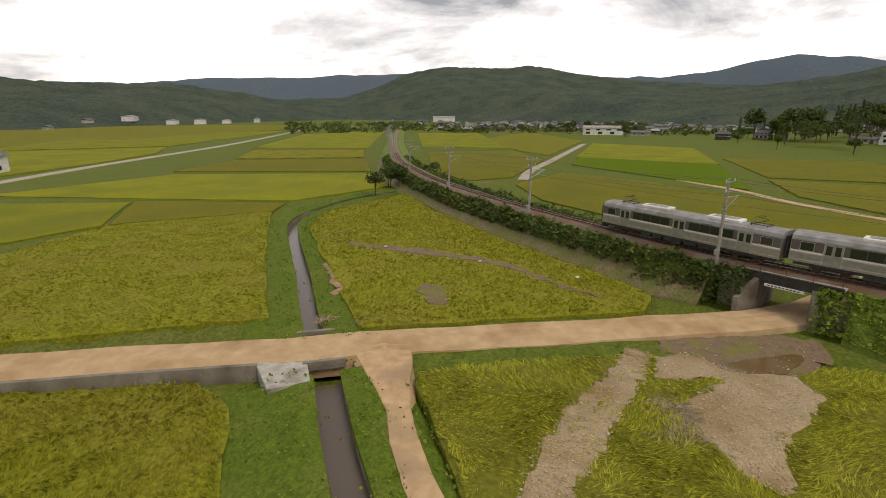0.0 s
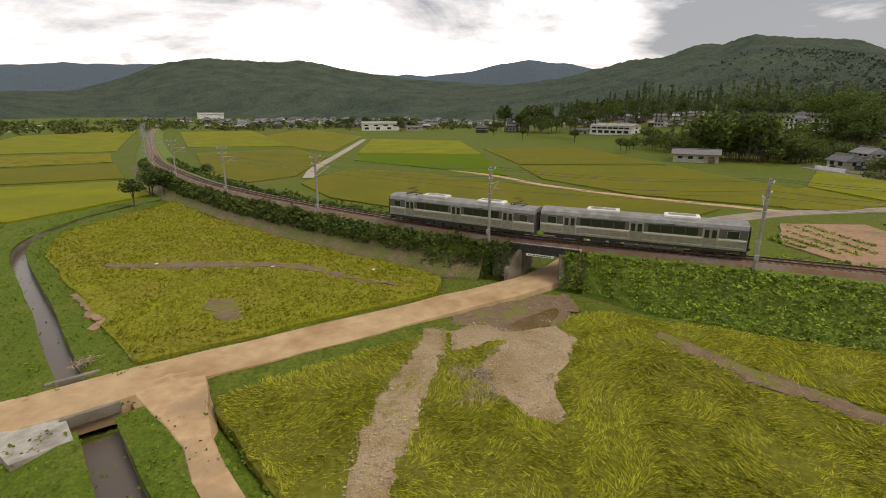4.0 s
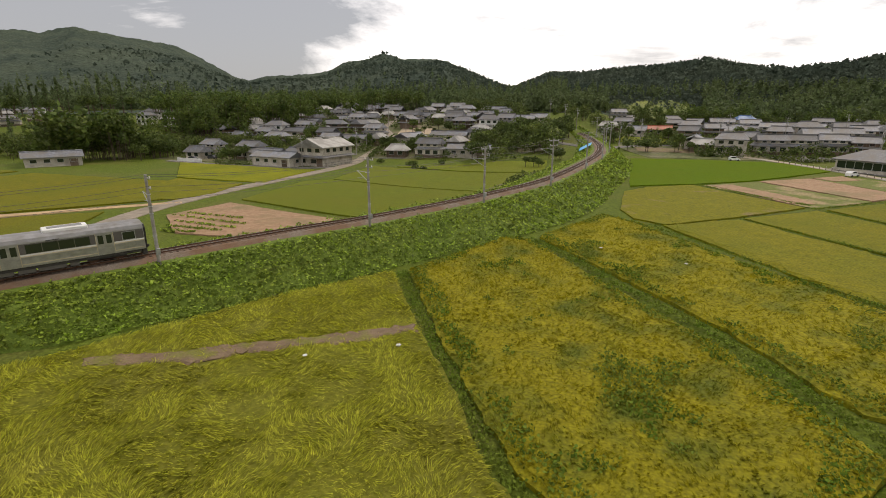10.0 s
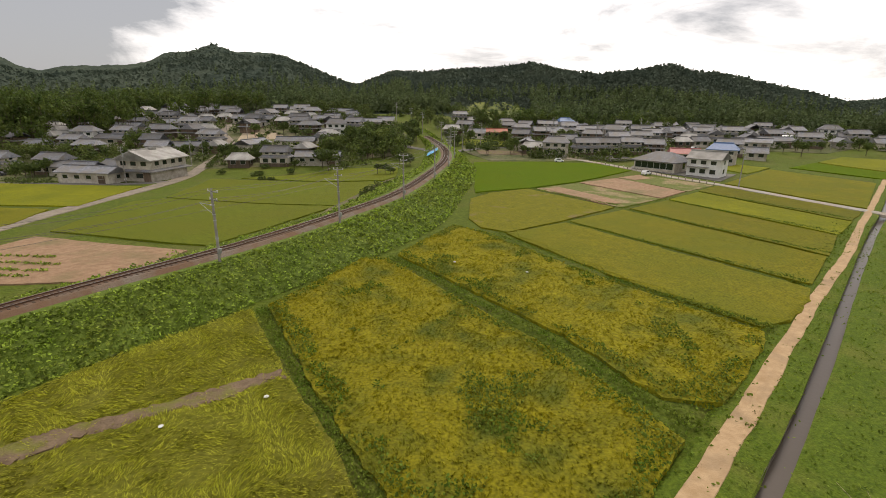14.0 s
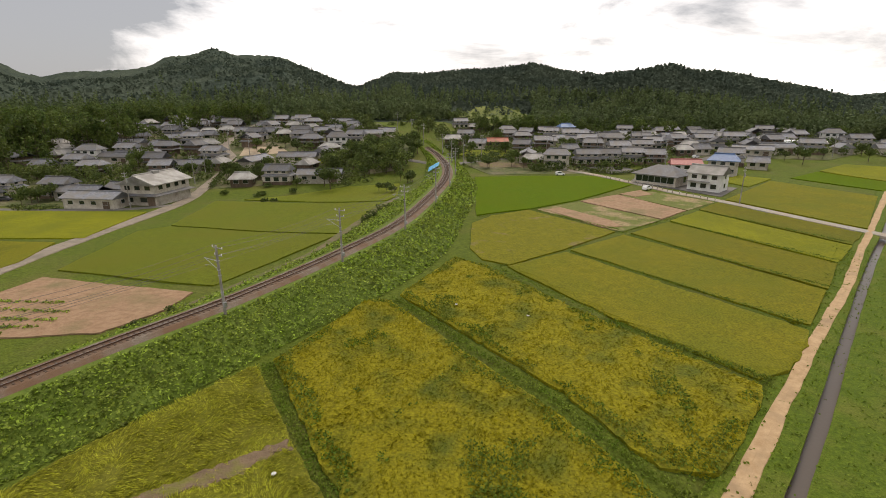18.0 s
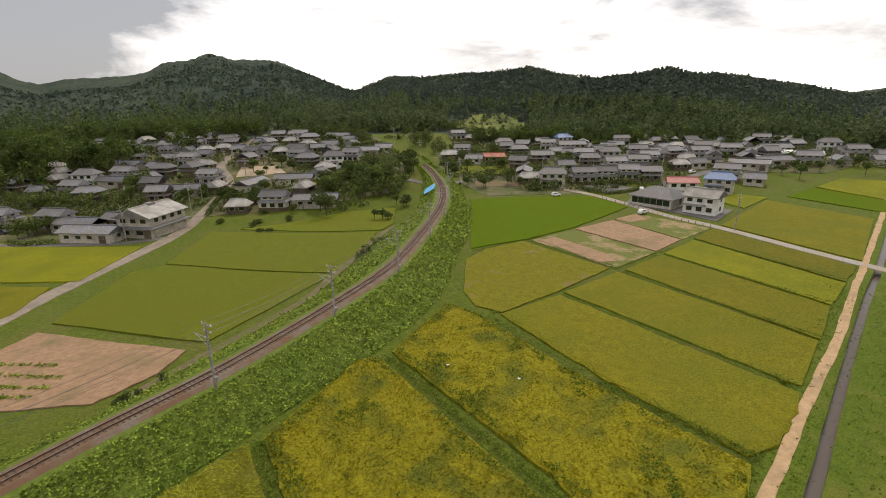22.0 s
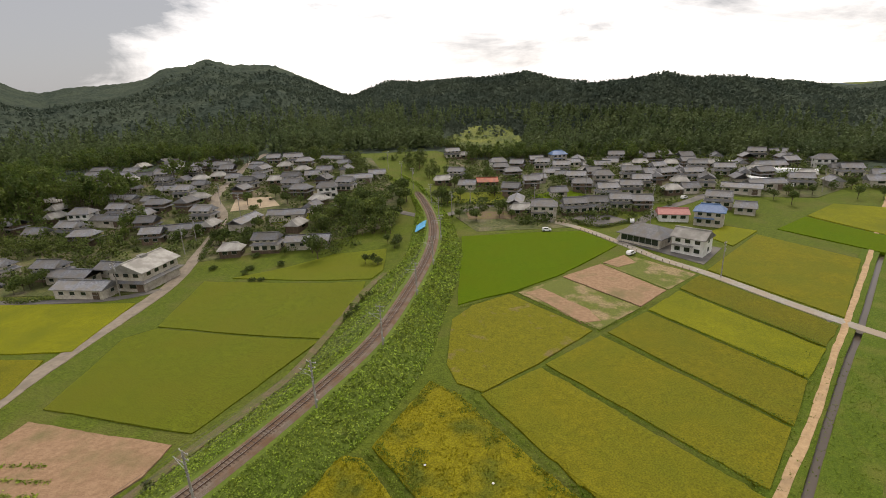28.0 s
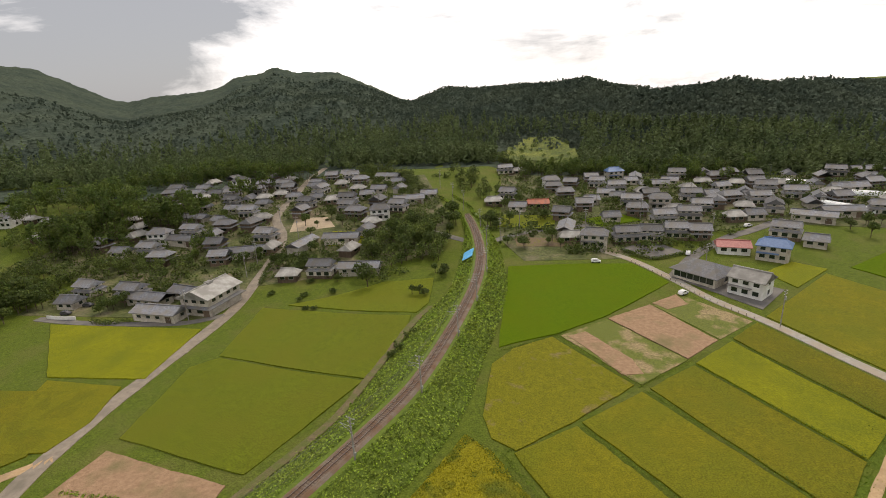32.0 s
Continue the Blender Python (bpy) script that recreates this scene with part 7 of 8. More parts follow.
def make_car(cab_at, pantographs, label):
    car = thing("train_car", Matrix(), label, "train", "cars of the train")
    L, w = 20.3, 1.46
    part("body", shell(L, [(-w, 0.92), (w, 0.92), (w + 0.01, 1.9), (w - 0.02, 3.05), (-w + 0.02, 3.05), (-w - 0.01, 1.9)]), MAT["steel"], car, "unpainted ribbed stainless steel body")
    part("roof", shell(L, [(-w + 0.02, 3.05), (w - 0.02, 3.05), (w - 0.16, 3.36), (0.85, 3.56), (0, 3.63), (-0.85, 3.56), (-w + 0.16, 3.36)]), MAT["roof_grey"], car)
    doors = (-6.9, 0.0, 6.9)
    for s in (-1, 1):
        def strip(name, x0, x1, z0, z1, proud, mat, label="", parent=car):
            y0, y1 = sorted((s * (w + 0.005), s * (w + proud)))
            return part(name, box(x0, y0, z0, x1, y1, z1), MAT[mat], parent, label)
        edges = [-L / 2 + 0.05] + [d + e for d in doors for e in (-0.72, 0.72)] + [L / 2 - 0.05]
        for k in range(0, 8, 2):
            a, b = edges[k], edges[k + 1]
            strip("window_band", a, b, 2.03, 2.95, 0.012, "brown_band", "dark brown-grey window band")
            strip("white_line", a, b, 1.90, 2.03, 0.013, "white")
            strip("beige_line", a, b, 1.80, 1.90, 0.013, "beige_band")
            strip("lower_line", a, b, 1.12, 1.20, 0.012, "beige_band")
            if k in (2, 4):
                win = strip("window", a + 0.35, b - 0.35, 2.06, 2.90, 0.03, "brown_band")
                n = 4
                for j in range(n):
                    x0 = a + 0.40 + (b - a - 0.8) * j / n
                    strip("pane", x0 + 0.025, x0 + (b - a - 0.8) / n - 0.025, 2.09, 2.87, 0.042, "glass", parent=win)
            else:
                mid = (a + b) / 2
                win = strip("window", mid - 0.55, mid + 0.55, 2.06, 2.86, 0.03, "galvanised")
                strip("pane", mid - 0.5, mid + 0.5, 2.10, 2.82, 0.042, "glass", parent=win)
        for d in doors:
            for e in (-0.33, 0.33):
                leaf = strip("door", d + e - 0.32, d + e + 0.32, 1.0, 2.95, 0.018, "steel")
                strip("pane", d + e - 0.21, d + e + 0.21, 1.98, 2.80, 0.03, "glass", parent=leaf)
            strip("door_frame", d - 0.72, d - 0.67, 0.98, 2.98, 0.03, "beige_band")
            strip("door_frame", d + 0.67, d + 0.72, 0.98, 2.98, 0.03, "beige_band")
        strip("destination_sign", 2.6, 3.6, 2.99, 3.05, 0.03, "black")
    part("underframe", box(-L / 2 + 0.4, -1.35, 0.62, L / 2 - 0.4, 1.35, 0.92, 0.03), MAT["dark"], car)
    rng = random.Random(cab_at * 7 + 3)
    x = -4.6
    while x < 4.4:
        d = rng.uniform(0.9, 2.2)
        for s in (-1, 1):
            y0, y1 = sorted((s * 0.75, s * 1.3))
            part("equipment_box", box(x, y0, 0.28, min(x + d, 4.7), y1, 0.66, 0.03), MAT[rng.choice(("dark", "dark", "brown_band"))], car)
        x += d + rng.uniform(0.15, 0.5)
    for bx in (-6.9, 6.9):
        make_bogie(car, bx)
    e = cab_at
    fx = e * L / 2
    part("front", shell(0.16, [(-w + 0.03, 0.95), (w - 0.03, 0.95), (w - 0.05, 3.0), (w - 0.3, 3.35), (-w + 0.3, 3.35), (-w + 0.05, 3.0)], min(fx, fx + e * 0.16)), MAT["black"], car, "black cab front")
    for y in (-0.98, 0.0, 0.98):
        part("windscreen", box(min(fx + e * 0.16, fx + e * 0.18), y - 0.40, 2.0, max(fx + e * 0.16, fx + e * 0.18), y + 0.40, 2.95), MAT["glass"], car)
    part("front_stripe", box(min(fx + e * 0.16, fx + e * 0.175), -1.35, 1.72, max(fx + e * 0.16, fx + e * 0.175), 1.35, 1.86), MAT["blue_band"], car)
    for y in (-1.0, 1.0):
        bm = bmesh.new()
        add_rod(bm, (fx + e * 0.15, y, 1.45), (fx + e * 0.2, y, 1.45), 0.13, sides=14)
        part("headlight", bm, MAT["lamp_glass"], car)
    part("skirt", box(min(fx - e * 0.3, fx + e * 0.12), -1.3, 0.3, max(fx - e * 0.3, fx + e * 0.12), 1.3, 0.85, 0.04), MAT["dark"], car)
    part("coupler", box(min(fx, fx + e * 0.55), -0.15, 0.72, max(fx, fx + e * 0.55), 0.15, 0.98, 0.04), MAT["dark"], car)
    gx = -e * L / 2
    part("gangway", box(min(gx, gx - e * 0.3), -0.65, 1.0, max(gx, gx - e * 0.3), 0.65, 3.2, 0.05), MAT["dark"], car, "dark rubber gangway bellows")
    for ax in (-3.6, 4.2):
        unit = part("air_conditioner", box(ax - 1.7, -0.8, 3.5, ax + 1.7, 0.8, 3.86, 0.08), MAT["white"], car, "pale roof air conditioner")
        part("fan_grille", box(ax - 1.3, -0.5, 3.86, ax + 1.3, 0.5, 3.875), MAT["roof_grey"], unit)
    for px in pantographs:
        bm = bmesh.new()
        for y in (-0.5, 0.5):
            add_rod(bm, (px - 0.9, y, 3.72), (px + 0.9, y, 3.72), 0.035, sides=6)
            add_rod(bm, (px - 0.6, y, 3.72), (px + 0.5, y * 0.6, 4.15), 0.025, sides=6)
            add_rod(bm, (px + 0.5, y * 0.6, 4.15), (px - 0.2, y * 0.4, 4.4), 0.02, sides=6)
        for x in (-0.9, 0.9):
            add_rod(bm, (px + x, -0.5, 3.72), (px + x, 0.5, 3.72), 0.035, sides=6)
            for y in (-0.5, 0.5):
                add_rod(bm, (px + x * 0.8, y, 3.5), (px + x * 0.8, y, 3.72), 0.06, sides=8)
        for x in (-0.38, -0.05):
            add_rod(bm, (px + x, -0.85, 4.42), (px + x, 0.85, 4.42), 0.03, sides=6)
        part("pantograph", bm, MAT["dark"], car)
    return car


def on_rails(ob, x, y, length=20.3):
    i = along_rail(x, y)
    a, b = RAIL_LINE[i - 3], RAIL_LINE[i + 3]
    d = (b - a).normalized()
    p = RAIL_LINE[i] + (Vector((x, y, 0)) - Vector((RAIL_LINE[i].x, RAIL_LINE[i].y, 0))).dot(Vector((d.x, d.y, 0)).normalized()) * Vector((d.x, d.y, 0))
    ob.matrix_basis = Matrix.LocRotScale((p.x, p.y, rail_height(p.y) + 0.006), Euler((0, 0, math.atan2(d.y, d.x))), None)


on_rails(make_car(-1, (-7.2, 7.6), "stainless steel commuter train car with two folded pantographs"), -65.85, 13.15)
on_rails(make_car(1, (), "stainless steel commuter train car with roof air conditioners"), -54.95, 30.6)


# ---------------------------------------------------------------- overhead line
def make_mast():
    ob = thing("overhead_line_mast", Matrix(), "weathered concrete railway mast with insulators and bracket arm", "pole", "masts along the line")
    part("shaft", rod((0, 0, -1.6), (0, 0, 8.2), 0.19, 0.125, 12), MAT["pole"], ob)
    for z, l in ((7.85, 1.0), (6.9, 0.75)):
        arm = part("crossarm", box(-l, 0.12, z - 0.05, l, 0.20, z + 0.05), MAT["galvanised"], ob)
        for x in (-l + 0.1, l - 0.1):
            bm = bmesh.new()
            for k in range(3):
                add_rod(bm, (x, 0.16, z + 0.05 + k * 0.08), (x, 0.16, z + 0.11 + k * 0.08), 0.07, 0.05, 8)
            part("insulator", bm, MAT["porcelain"], arm)
    bm = bmesh.new()
    add_rod(bm, (0, 0, 6.25), (-2.7, 0, 6.25), 0.035, sides=6)
    add_rod(bm, (0, 0, 5.1), (-2.5, 0, 6.2), 0.03, sides=6)
    add_rod(bm, (-1.0, 0, 5.55), (-2.75, 0, 5.35), 0.02, sides=6)
    bracket = part("bracket_arm", bm, MAT["galvanised"], ob)
    bm = bmesh.new()
    for x in (-0.25, -0.4, -0.55):
        add_rod(bm, (x, 0, 6.25), (x + 0.06, 0, 6.25), 0.085, 0.06, 8)
    part("insulator", bm, MAT["porcelain"], bracket)
    for z in (2.2, 4.4, 5.1, 6.25):
        bm = bmesh.new()
        add_rod(bm, (0, 0, z), (0, 0, z + 0.09), 0.205, sides=12)
        part("steel_band", bm, MAT["galvanised"], ob)
    part("junction_box", box(0.1, -0.2, 0.4, 0.4, 0.2, 1.0, 0.02), MAT["galvanised"], ob)
    return ob


MASTS = [(-330, -153.5), (-302, -141), (-275, -128), (-248, -114), (-222, -101), (-197, -88), (-172, -75), (-147, -60), (-122, -44), (-98.7, -26), (-80.6, -6.0), (-62.6, 17.0), (-49.2, 41.2), (-37.2, 60.6),
         (-27.8, 80.2), (-20.6, 100.4), (-15.4, 124), (-12.4, 147), (-11.6, 170), (-13.6, 196), (-19.5, 224)]
mast = make_mast()
TOPS = []
for k, (x, y) in enumerate(MASTS):
    i = along_rail(x, y)
    p, r = RAIL_LINE[i], RAIL_RIGHT[i]
    base = p + r * 2.75
    m = Matrix.LocRotScale(base, Euler((0, 0, math.atan2(r.y, r.x))), None)
    TOPS.append((base, r, p))
    if k == 0:
        mast.matrix_basis = m
    else:
        copy_thing(mast, m)


def wire(name, points, label, r=0.018):
    bm = bmesh.new()
    rings = []
    for p in points:
        rings.append([bm.verts.new(Vector(p) + Vector((r * math.cos(k * math.tau / 3), r * math.sin(k * math.tau / 3) * 0.7, r * math.sin(k * math.tau / 3)))) for k in range(3)])
    for a, b in zip(rings, rings[1:]):
        for k in range(3):
            bm.faces.new((a[k], a[(k + 1) % 3], b[(k + 1) % 3], b[k]))
    return tagged(part(name, bm, MAT["wire"]), label, "wire", "overhead wires")


for name, reach, up, sag, label in (("contact_wire", -2.75, 5.15, 0.03, "taut copper contact wire over the track"), ("catenary_wire", -2.75, 6.15, 0.5, "sagging catenary wire above the track"),
                                    ("feeder_wire", 0.9, 8.1, 0.6, "feeder wire along the mast tops"), ("feeder_wire", -0.9, 8.1, 0.6, "feeder wire along the mast tops"), ("feeder_wire", 0.65, 7.15, 0.6, "feeder wire along the mast tops")):
    pts = []
    for (a, ra, _), (b, rb, _) in zip(TOPS, TOPS[1:]):
        pa, pb = a + ra * reach + Vector((0, 0, up)), b + rb * reach + Vector((0, 0, up))
        for k in range(8):
            t = k / 8
            q = pa.lerp(pb, t)
            q.z -= sag * 4 * t * (1 - t)
            pts.append(q)
    wire(name, pts, label)


# ---------------------------------------------------------------- village poles, cars and small things
def make_utility_pole():
    ob = thing("utility_pole", Matrix(), "grey concrete utility pole with crossarms", "pole", "utility poles of the village")
    part("shaft", rod((0, 0, -0.8), (0, 0, 10.5), 0.16, 0.10, 10), MAT["pole"], ob)
    for z in (10.0, 9.2):
        arm = part("crossarm", box(-0.9, -0.05, z, 0.9, 0.05, z + 0.09), MAT["galvanised"], ob)
        bm = bmesh.new()
        for x in (-0.8, 0.0, 0.8):
            add_rod(bm, (x, 0, z + 0.09), (x, 0, z + 0.3), 0.06, 0.04, 8)
        part("insulators", bm, MAT["porcelain"], arm)
    bm = bmesh.new()
    add_rod(bm, (0.32, 0, 7.6), (0.32, 0, 8.5), 0.24, sides=12)
    part("transformer", bm, MAT["galvanised"], ob)
    return ob


up0 = make_utility_pole()
for k, (x, y, a) in enumerate([(-103, 176, 20), (-105, 188, 15), (-103.4, 141, 80), (-68.6, 246, 10), (-44, 288, 0), (-33, 262, 0), (-26, 250, 0), (64, 178, 40), (157, 230, 30), (-99, 215, 10), (-116, 232, 40), (-124, 262, 0),
                               (-90, 262, 20), (-150, 244, 30), (30, 222, 0), (56, 238, 0), (84, 262, 10), (112, 244, 0), (40, 262, 0), (-6, 212, 0), (2, 226, 0), (78, 214, 30), (128, 236, 0), (70, 140, 40)]):
    m = pose(x, y, ground_height(x, y), 0, 0, a)
    if k == 0:
        up0.matrix_basis = m
    else:
        copy_thing(up0, m)


def make_car_on_road(paint, label):
    ob = thing("parked_car", Matrix(), label, "car", "cars parked in the village")
    bm = bmesh.new()
    prof = [(-1.7, 0.3), (1.65, 0.3), (1.7, 0.75), (1.0, 0.92), (0.5, 1.42), (-1.2, 1.45), (-1.68, 0.95)]
    rings = [[bm.verts.new((x, y, z)) for x, z in prof] for y in (-0.74, 0.74)]
    for k in range(len(prof)):
        j = (k + 1) % len(prof)
        bm.faces.new((rings[0][k], rings[0][j], rings[1][j], rings[1][k]))
    bm.faces.new(rings[0][::-1])
    bm.faces.new(rings[1])
    bmesh.ops.recalc_face_normals(bm, faces=bm.faces[:])
    bmesh.ops.bevel(bm, geom=bm.edges[:], offset=0.06, segments=2, affect="EDGES")
    part("body", bm, MAT[paint], ob)
    for s in (-1, 1):
        y0, y1 = sorted((s * 0.735, s * 0.75))
        part("side_window", box(-1.05, y0, 0.98, 0.45, y1, 1.34), MAT["glass"], ob)
        for x in (-1.1, 1.1):
            part("wheel", rod((x, s * 0.62, 0.29), (x, s * 0.78, 0.29), 0.29, sides=14), MAT["rubber"], ob)
    return ob


cars = [make_car_on_road("car_white", "small white parked car"), make_car_on_road("car_dark", "small dark parked car")]
for k, (x, y, a) in enumerate([(-107, 144.5, -5), (-150, 150, 10), (72, 160, 50), (52, 160, 40), (64, 196, 70), (-96, 262, 80), (96, 226, 30), (-152, 143, 10), (30, 188, 0)]):
    m = pose(x, y, ground_height(x, y) + 0.12, 0, 0, a)
    if k < 2:
        cars[k].matrix_basis = m
    else:
        copy_thing(cars[k % 2 if k % 3 else 0], m)


def build_small_things():
    # a blue tarpaulin on the slope above the curve
    bm = bmesh.new()
    grid = [[bm.verts.new((-19.2 + 0.5 * i + 0.3 * noise.noise((i, j * 0.5, 3)), 185.0 + 1.0 * j, 0)) for i in range(9)] for j in range(9)]
    for row in grid:
        for v in row:
            k = along_rail(v.co.x, v.co.y)
            away = (RAIL_LINE[k] - v.co).xy.length
            v.co.z = RAIL_LINE[k].z + 0.5 - 0.55 * (away - 2.7) + 0.3 * noise.noise((v.co.x, v.co.y, 1))
    for j in range(8):
        for i in range(8):
            bm.faces.new((grid[j][i], grid[j][i + 1], grid[j + 1][i + 1], grid[j + 1][i]))
    ob = part("tarpaulin", bm, MAT["tarp"])
    thick = ob.modifiers.new("thickness", "SOLIDIFY")
    thick.thickness = 0.03
    tagged(ob, "bright blue tarpaulin spread over a landslip", "tarpaulin")
    # the school yard and the paved yards
    for word, poly, mat, label in (("sandy_yard", [(-107, 222), (-112, 240), (-95, 241), (-86, 228)], "yard", "sandy open play yard"), ("paved_yard", [(53, 174), (60, 184), (82, 164), (70, 150)], "asphalt", "grey paved yard round the hall"),
                                   ("paved_yard", [(41, 202), (54, 212), (64, 198), (50, 192)], "asphalt", "grey car park behind a hedge"), ("vegetable_plot", [(1, 206), (25, 205), (25, 215), (0, 216)], "mud", "brown vegetable plot with rows"),
                                   ("grass_plot", [(-82, 206), (-85, 222), (-71, 223), (-65, 209)], "rice_lime", "small bright green paddy by the houses"), ("grass_plot", [(30, 238), (48, 247), (56, 236), (38, 229)], "rice_green", "small green paddy between lanes"),
                                   ("grass_plot", [(-8, 230), (17, 226), (19, 246), (-6, 247)], "rice_moss", "grassy green plot by the crossing")):
        tagged(part(word, plot(poly, 4.0, 0.16 if mat in ("yard", "asphalt", "mud") else 0.4, 0.03, 0.5, 0), MAT[mat]), label, "yard" if "yard" in word else "plot", kind="stuff")
    # concrete apron and culvert by the canal
    part_of = tagged(new("culvert"), "concrete culvert head and apron where the canal passes under the road", "culvert", kind="structure")
    bm = bmesh.new()
    v = [bm.verts.new((x, y, z)) for z in (0.06, -1.6) for x, y in ((-32.1, -19.2), (-34.0, -15.9), (-31.4, -13.7), (-29.4, -15.8))]
    bm.faces.new(v[:4])
    bm.faces.new(v[4:][::-1])
    for k in range(4):
        j = (k + 1) % 4
        bm.faces.new((v[k], v[k + 4], v[j + 4], v[j]))
    bmesh.ops.recalc_face_normals(bm, faces=bm.faces[:])
    part("apron", bm, MAT["concrete"], part_of)
    for (cx, cy), a in (((-34.2, -14.4), 57), ((-38.4, -18.1), 57)):
        ob = part("headwall", box(-1.6, -0.16, -0.6, 1.6, 0.16, 0.19, 0.03), MAT["old_concrete"], part_of)
        ob.matrix_basis = pose(cx, cy, 0, 0, 0, a + 68)
    wall_line = curve_points([(-1.0, -77.5), (-11.5, -56.2), (-20.2, -39.1), (-27.0, -27.2), (-31.7, -18.7)], 1.5)
    tagged(ribbon("retaining_wall", wall_line, [(-0.35, 0.16), (0.0, 0.16), (0.12, -1.6), (-0.35, -1.6)], MAT["old_concrete"], closed=True, on_ground=False), "stained concrete retaining wall below the road", "retaining wall", kind="structure")
    # flood litter
    rng = random.Random(3)
    for x, y, z, word, label in ((-59.6, 1.9, 0.72, "plastic_sheet", "crumpled white plastic sheet on the flooded rice"), (-63.6, -24.2, 0.72, "plastic_sheet", "crumpled white plastic sheet on the flooded rice"),
                                 (-61.5, -10.0, 0.75, "plastic_sheet", "crumpled white plastic sheet on the flooded rice"), (-26.5, 33.0, 0.6, "plastic_sheet", "crumpled white plastic sheet on the flooded rice"),
                                 (-20.5, 37.0, 0.6, "plastic_sheet", "crumpled white plastic sheet on the flooded rice"), (3.3, 66.5, 1.3, "plastic_sheet", "crumpled white plastic sheet on the flooded rice"), (-6.5, 70.0, 1.3, "plastic_sheet", "crumpled white plastic sheet on the flooded rice")):
        bm = bmesh.new()
        bmesh.ops.create_icosphere(bm, subdivisions=2, radius=0.2)
        for v in bm.verts:
            v.co *= 1 + 0.5 * noise.noise(v.co * 4 + Vector((x, y, 0)))
            v.co.z *= 0.3
        ob = part(word, bm, MAT["white"])
        ob.matrix_basis = pose(x, y, z, 0, 0, rng.uniform(0, 180))
        tagged(ob, label, "litter", "flood litter")
    def heap(word, label, n, spread, size, x, y, z, arc):
        bm = bmesh.new()
        for k in range(n):
            t = k / n
            px, py = x + arc * math.cos(3.4 * t) + rng.gauss(0, spread), y + arc * math.sin(3.4 * t) + rng.gauss(0, spread)
            a, l = rng.uniform(0, 6.28), size * rng.uniform(0.5, 1.3)
            add_rod(bm, (px, py, z + rng.uniform(0, 0.2)), (px + l * math.cos(a), py + l * math.sin(a), z + rng.uniform(0, 0.25)), 0.022, 0.012, 4)
        tagged(part(word, bm, MAT["debris"]), label, "driftwood", kind="stuff")
    heap("driftwood", "tangled heap of brown roots and straw on the gravel", 520, 0.5, 0.8, -35.0, 9.6, 0.40, 1.6)
    heap("driftwood", "small heap of straw and twigs by the culvert", 90, 0.35, 0.7, -40.2, -18.8, 0.25, 0.4)
    heap("driftwood", "small heap of straw and twigs by the culvert", 90, 0.35, 0.7, -41.6, -14.8, 0.25, 0.4)
    heap("driftwood", "loose sticks beside the canal", 16, 0.7, 1.3, 18.5, 27.0, 0.2, 0.4)


build_small_things()


def build_crop_rows():
    """Green vegetable rows in the bare plot west of the line."""
    rng = np.random.default_rng(6)
    spots = []
    for (x0, y0), (x1, y1) in (((-79.5, 68.8), (-62.5, 67.6)), ((-75.5, 65.2), (-62.2, 65.0)), ((-78.6, 71.2), (-66.0, 71.0)), ((-73.5, 62.2), (-63.0, 62.8)), ((-72.0, 59.8), (-66.0, 60.4))):
        for t in rng.uniform(0, 1, 420):
            if noise.noise((x0 + 14 * t, y0, 2)) > -0.22:
                spots.append((x0 + (x1 - x0) * t, y0 + (y1 - y0) * t + rng.normal(0, 0.28), rng.uniform(0.1, 0.45) + ground_height(x0, y0)))
    tagged(new("vegetable_rows", leaf_cloud("vegetable_rows", spots, [0.3] * len(spots), MAT["leaf"], 1, 0.5, 2)), "green vegetable rows in the bare plot", "vegetables", kind="stuff")


build_crop_rows()


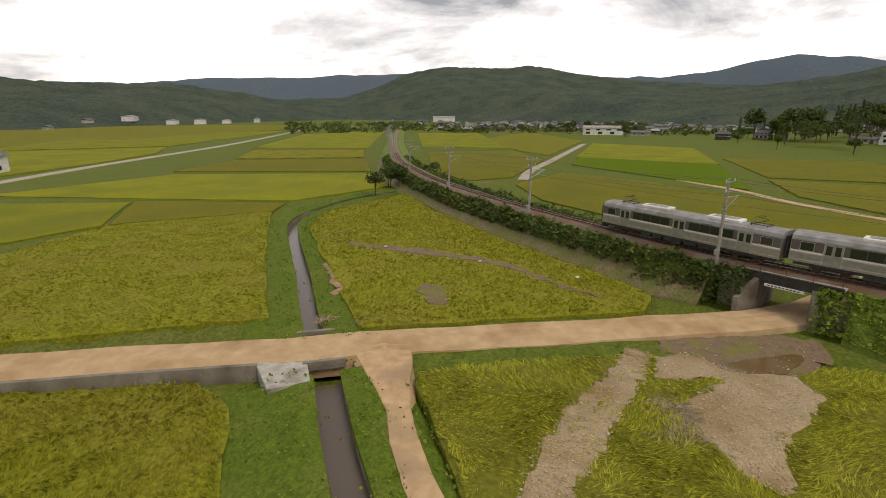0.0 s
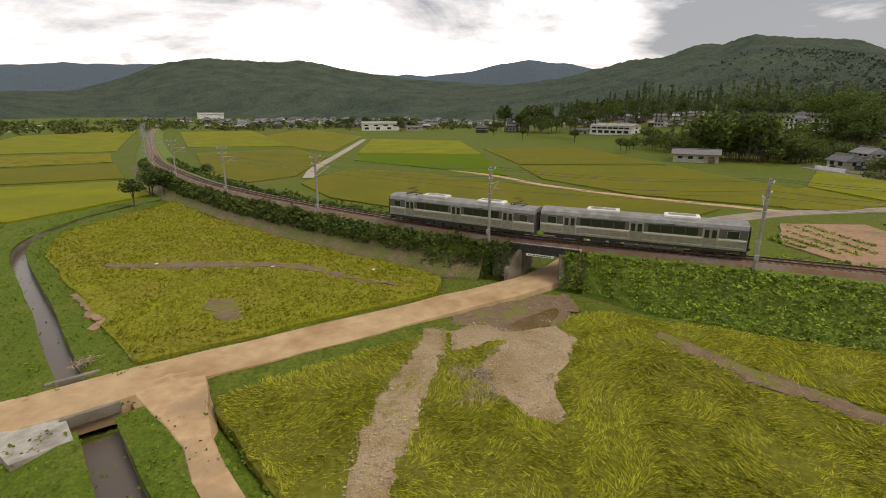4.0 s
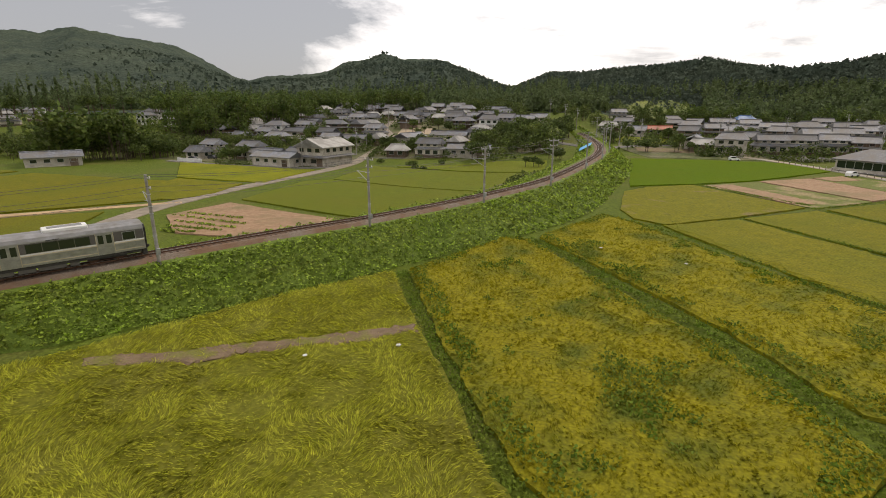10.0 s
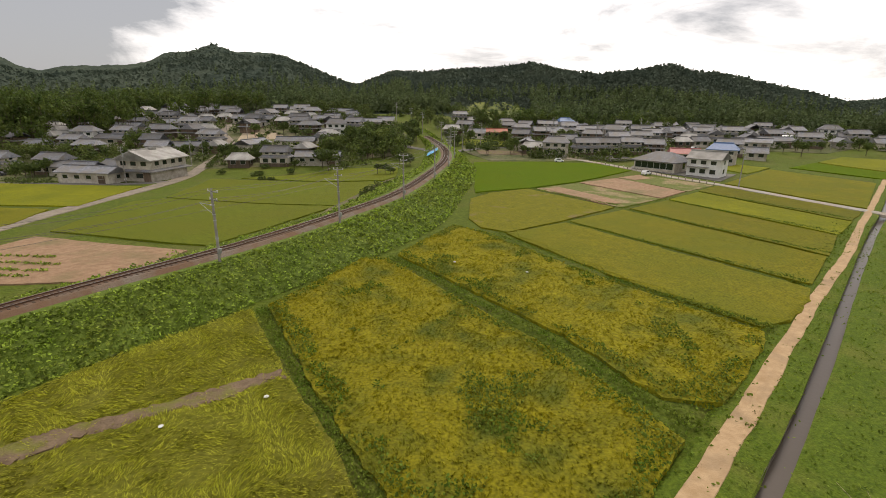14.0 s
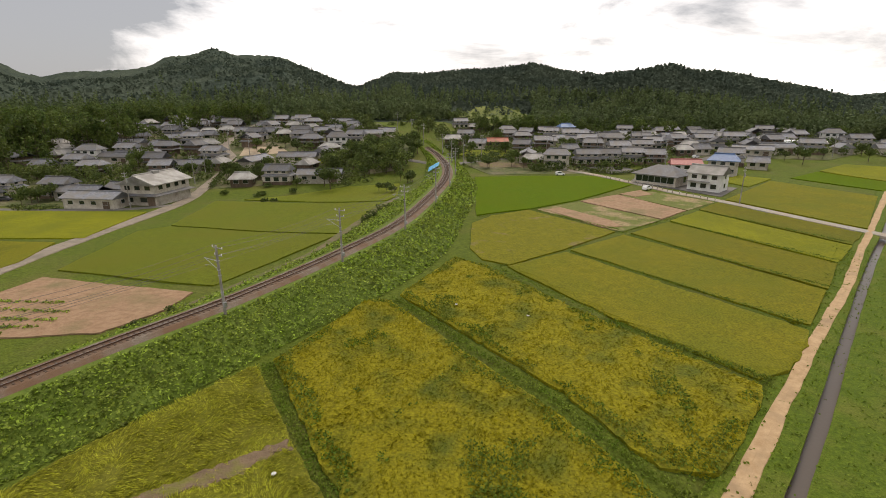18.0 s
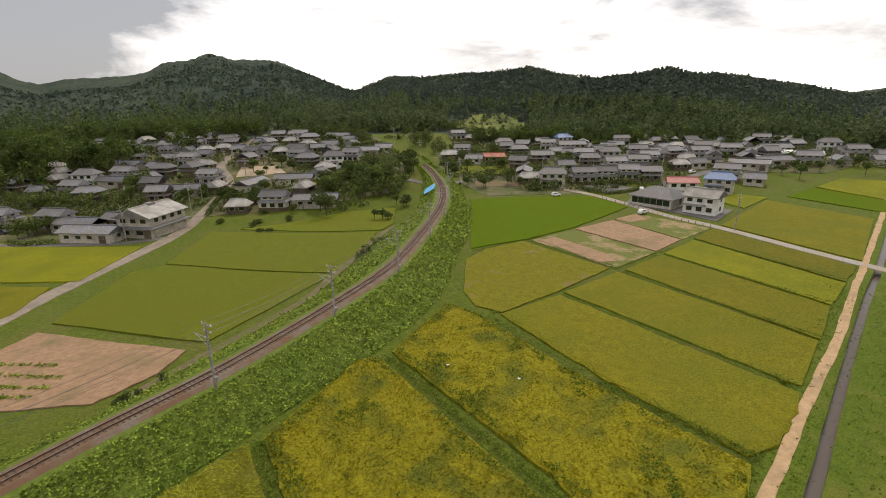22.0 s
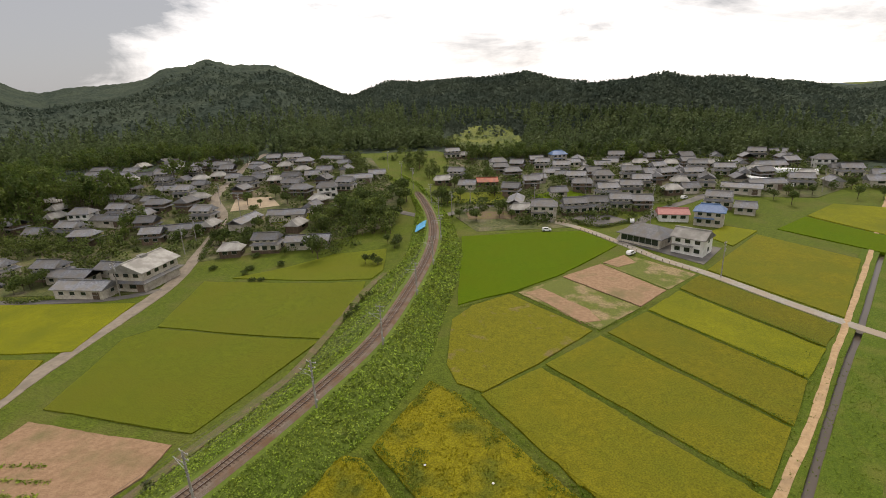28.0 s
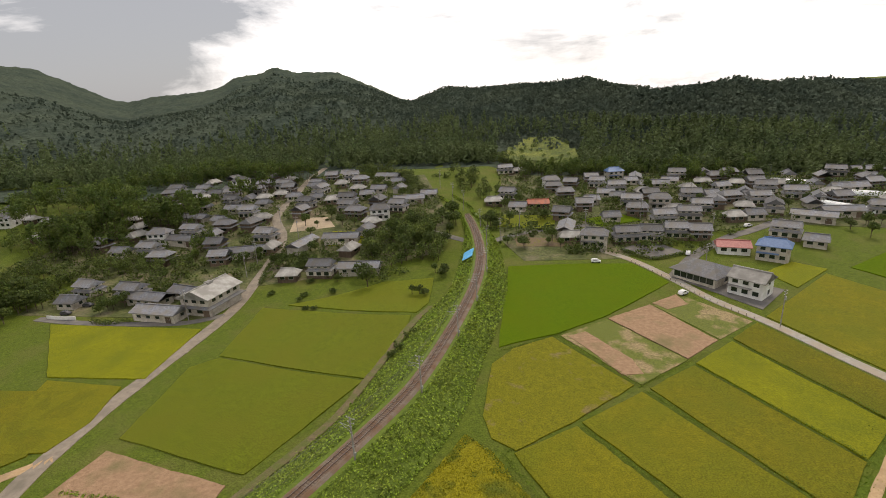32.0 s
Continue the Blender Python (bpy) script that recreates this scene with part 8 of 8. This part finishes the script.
def build_lane_posts():
    """Short white-topped posts along the lane, and the clipped hedge round the car park."""
    post = thing("lane_post", Matrix(), "short dark post with a white cap beside the lane", "post", "posts along the lane")
    part("shaft", rod((0, 0, -0.2), (0, 0, 0.75), 0.09, 0.08, 8), MAT["wood_pole"], post)
    part("cap", rod((0, 0, 0.75), (0, 0, 0.88), 0.095, 0.07, 8), MAT["white"], post)
    places = curve_points([(43.6, 189.4), (52.4, 172.4), (59.2, 156.6), (66.4, 145.0)], 2.0)
    for k, p in enumerate(places[::1]):
        m = pose(p.x - 1.0, p.y - 0.9, ground_height(p.x, p.y) + 0.1)
        if k == 0:
            post.matrix_basis = m
        else:
            copy_thing(post, m)
    rng = np.random.default_rng(13)
    for word, pts, h, w, label in (("hedge", [(41, 201), (50, 191), (64, 197)], 1.3, 0.6, "clipped dark hedge round the car park"), ("hedge", [(-136, 137.6), (-129, 136.6), (-124, 139)], 1.6, 1.0, "clipped green hedge by the farmstead"),
                                   ("hedge", [(-94, 170), (-98, 184), (-100, 196)], 1.4, 1.0, "leafy hedge along the village road")):
        spots = []
        for p in curve_points(pts, 0.5):
            for _ in range(26):
                spots.append((p.x + rng.uniform(-w, w), p.y + rng.uniform(-w, w), ground_height(p.x, p.y) + rng.uniform(0.1, h)))
        tagged(new(word, leaf_cloud(word, spots, [0.38] * len(spots), MAT["leaf_dark"], 1, 0.5, 4)), label, "hedge", kind="stuff")
    tagged(ribbon("garden_wall", curve_points([(-156, 139.6), (-150, 139.2), (-144.5, 139.4)], 1.5), [(-0.12, -0.3), (-0.12, 1.3), (0.12, 1.3), (0.12, -0.3)], MAT["white"], closed=True), "low white garden wall by the lane", "wall", kind="structure")


build_lane_posts()

# ---------------------------------------------------------------- sleepers of the stretch passed closest
track = tagged(new("sleepers"), "dark timber sleepers in the ballast", "sleepers", kind="structure")
bm = bmesh.new()
add_box(bm, -0.1, -1.05, -0.26, 0.1, 1.05, -0.16, 0.012)
sleeper_mesh = bpy.data.meshes.new("sleeper")
bm.to_mesh(sleeper_mesh)
bm.free()
sleeper_mesh.materials.append(MAT["sleeper"])
rest, travelled, due, seen = [], 0.0, 0.0, 0
for i in range(along_rail(-180, -80), along_rail(-25, 254)):
    a, b = RAIL_LINE[i], RAIL_LINE[i + 1]
    d = (b - a)
    while due <= travelled + d.length:
        p = a + d * ((due - travelled) / d.length)
        m = Matrix.LocRotScale(p, Euler((0, 0, math.atan2(d.y, d.x))), None)
        if -10 < p.y < 150 and seen < 290:
            hung("sleeper", sleeper_mesh, track, m)
            seen += 1
        else:
            rest.append(m)
        due += 0.62
    travelled += d.length
verts, faces = [], []
base_v = [v.co.copy() for v in sleeper_mesh.vertices]
base_f = [tuple(f.vertices) for f in sleeper_mesh.polygons]
for m in rest:
    k = len(verts)
    verts += [tuple(m @ v) for v in base_v]
    faces += [tuple(k + i for i in f) for f in base_f]
far_sleepers = new("far_sleepers", mesh_of("far_sleepers", verts, faces, MAT["sleeper"]))
far_sleepers.parent = track
tagged(far_sleepers, kind="stuff")
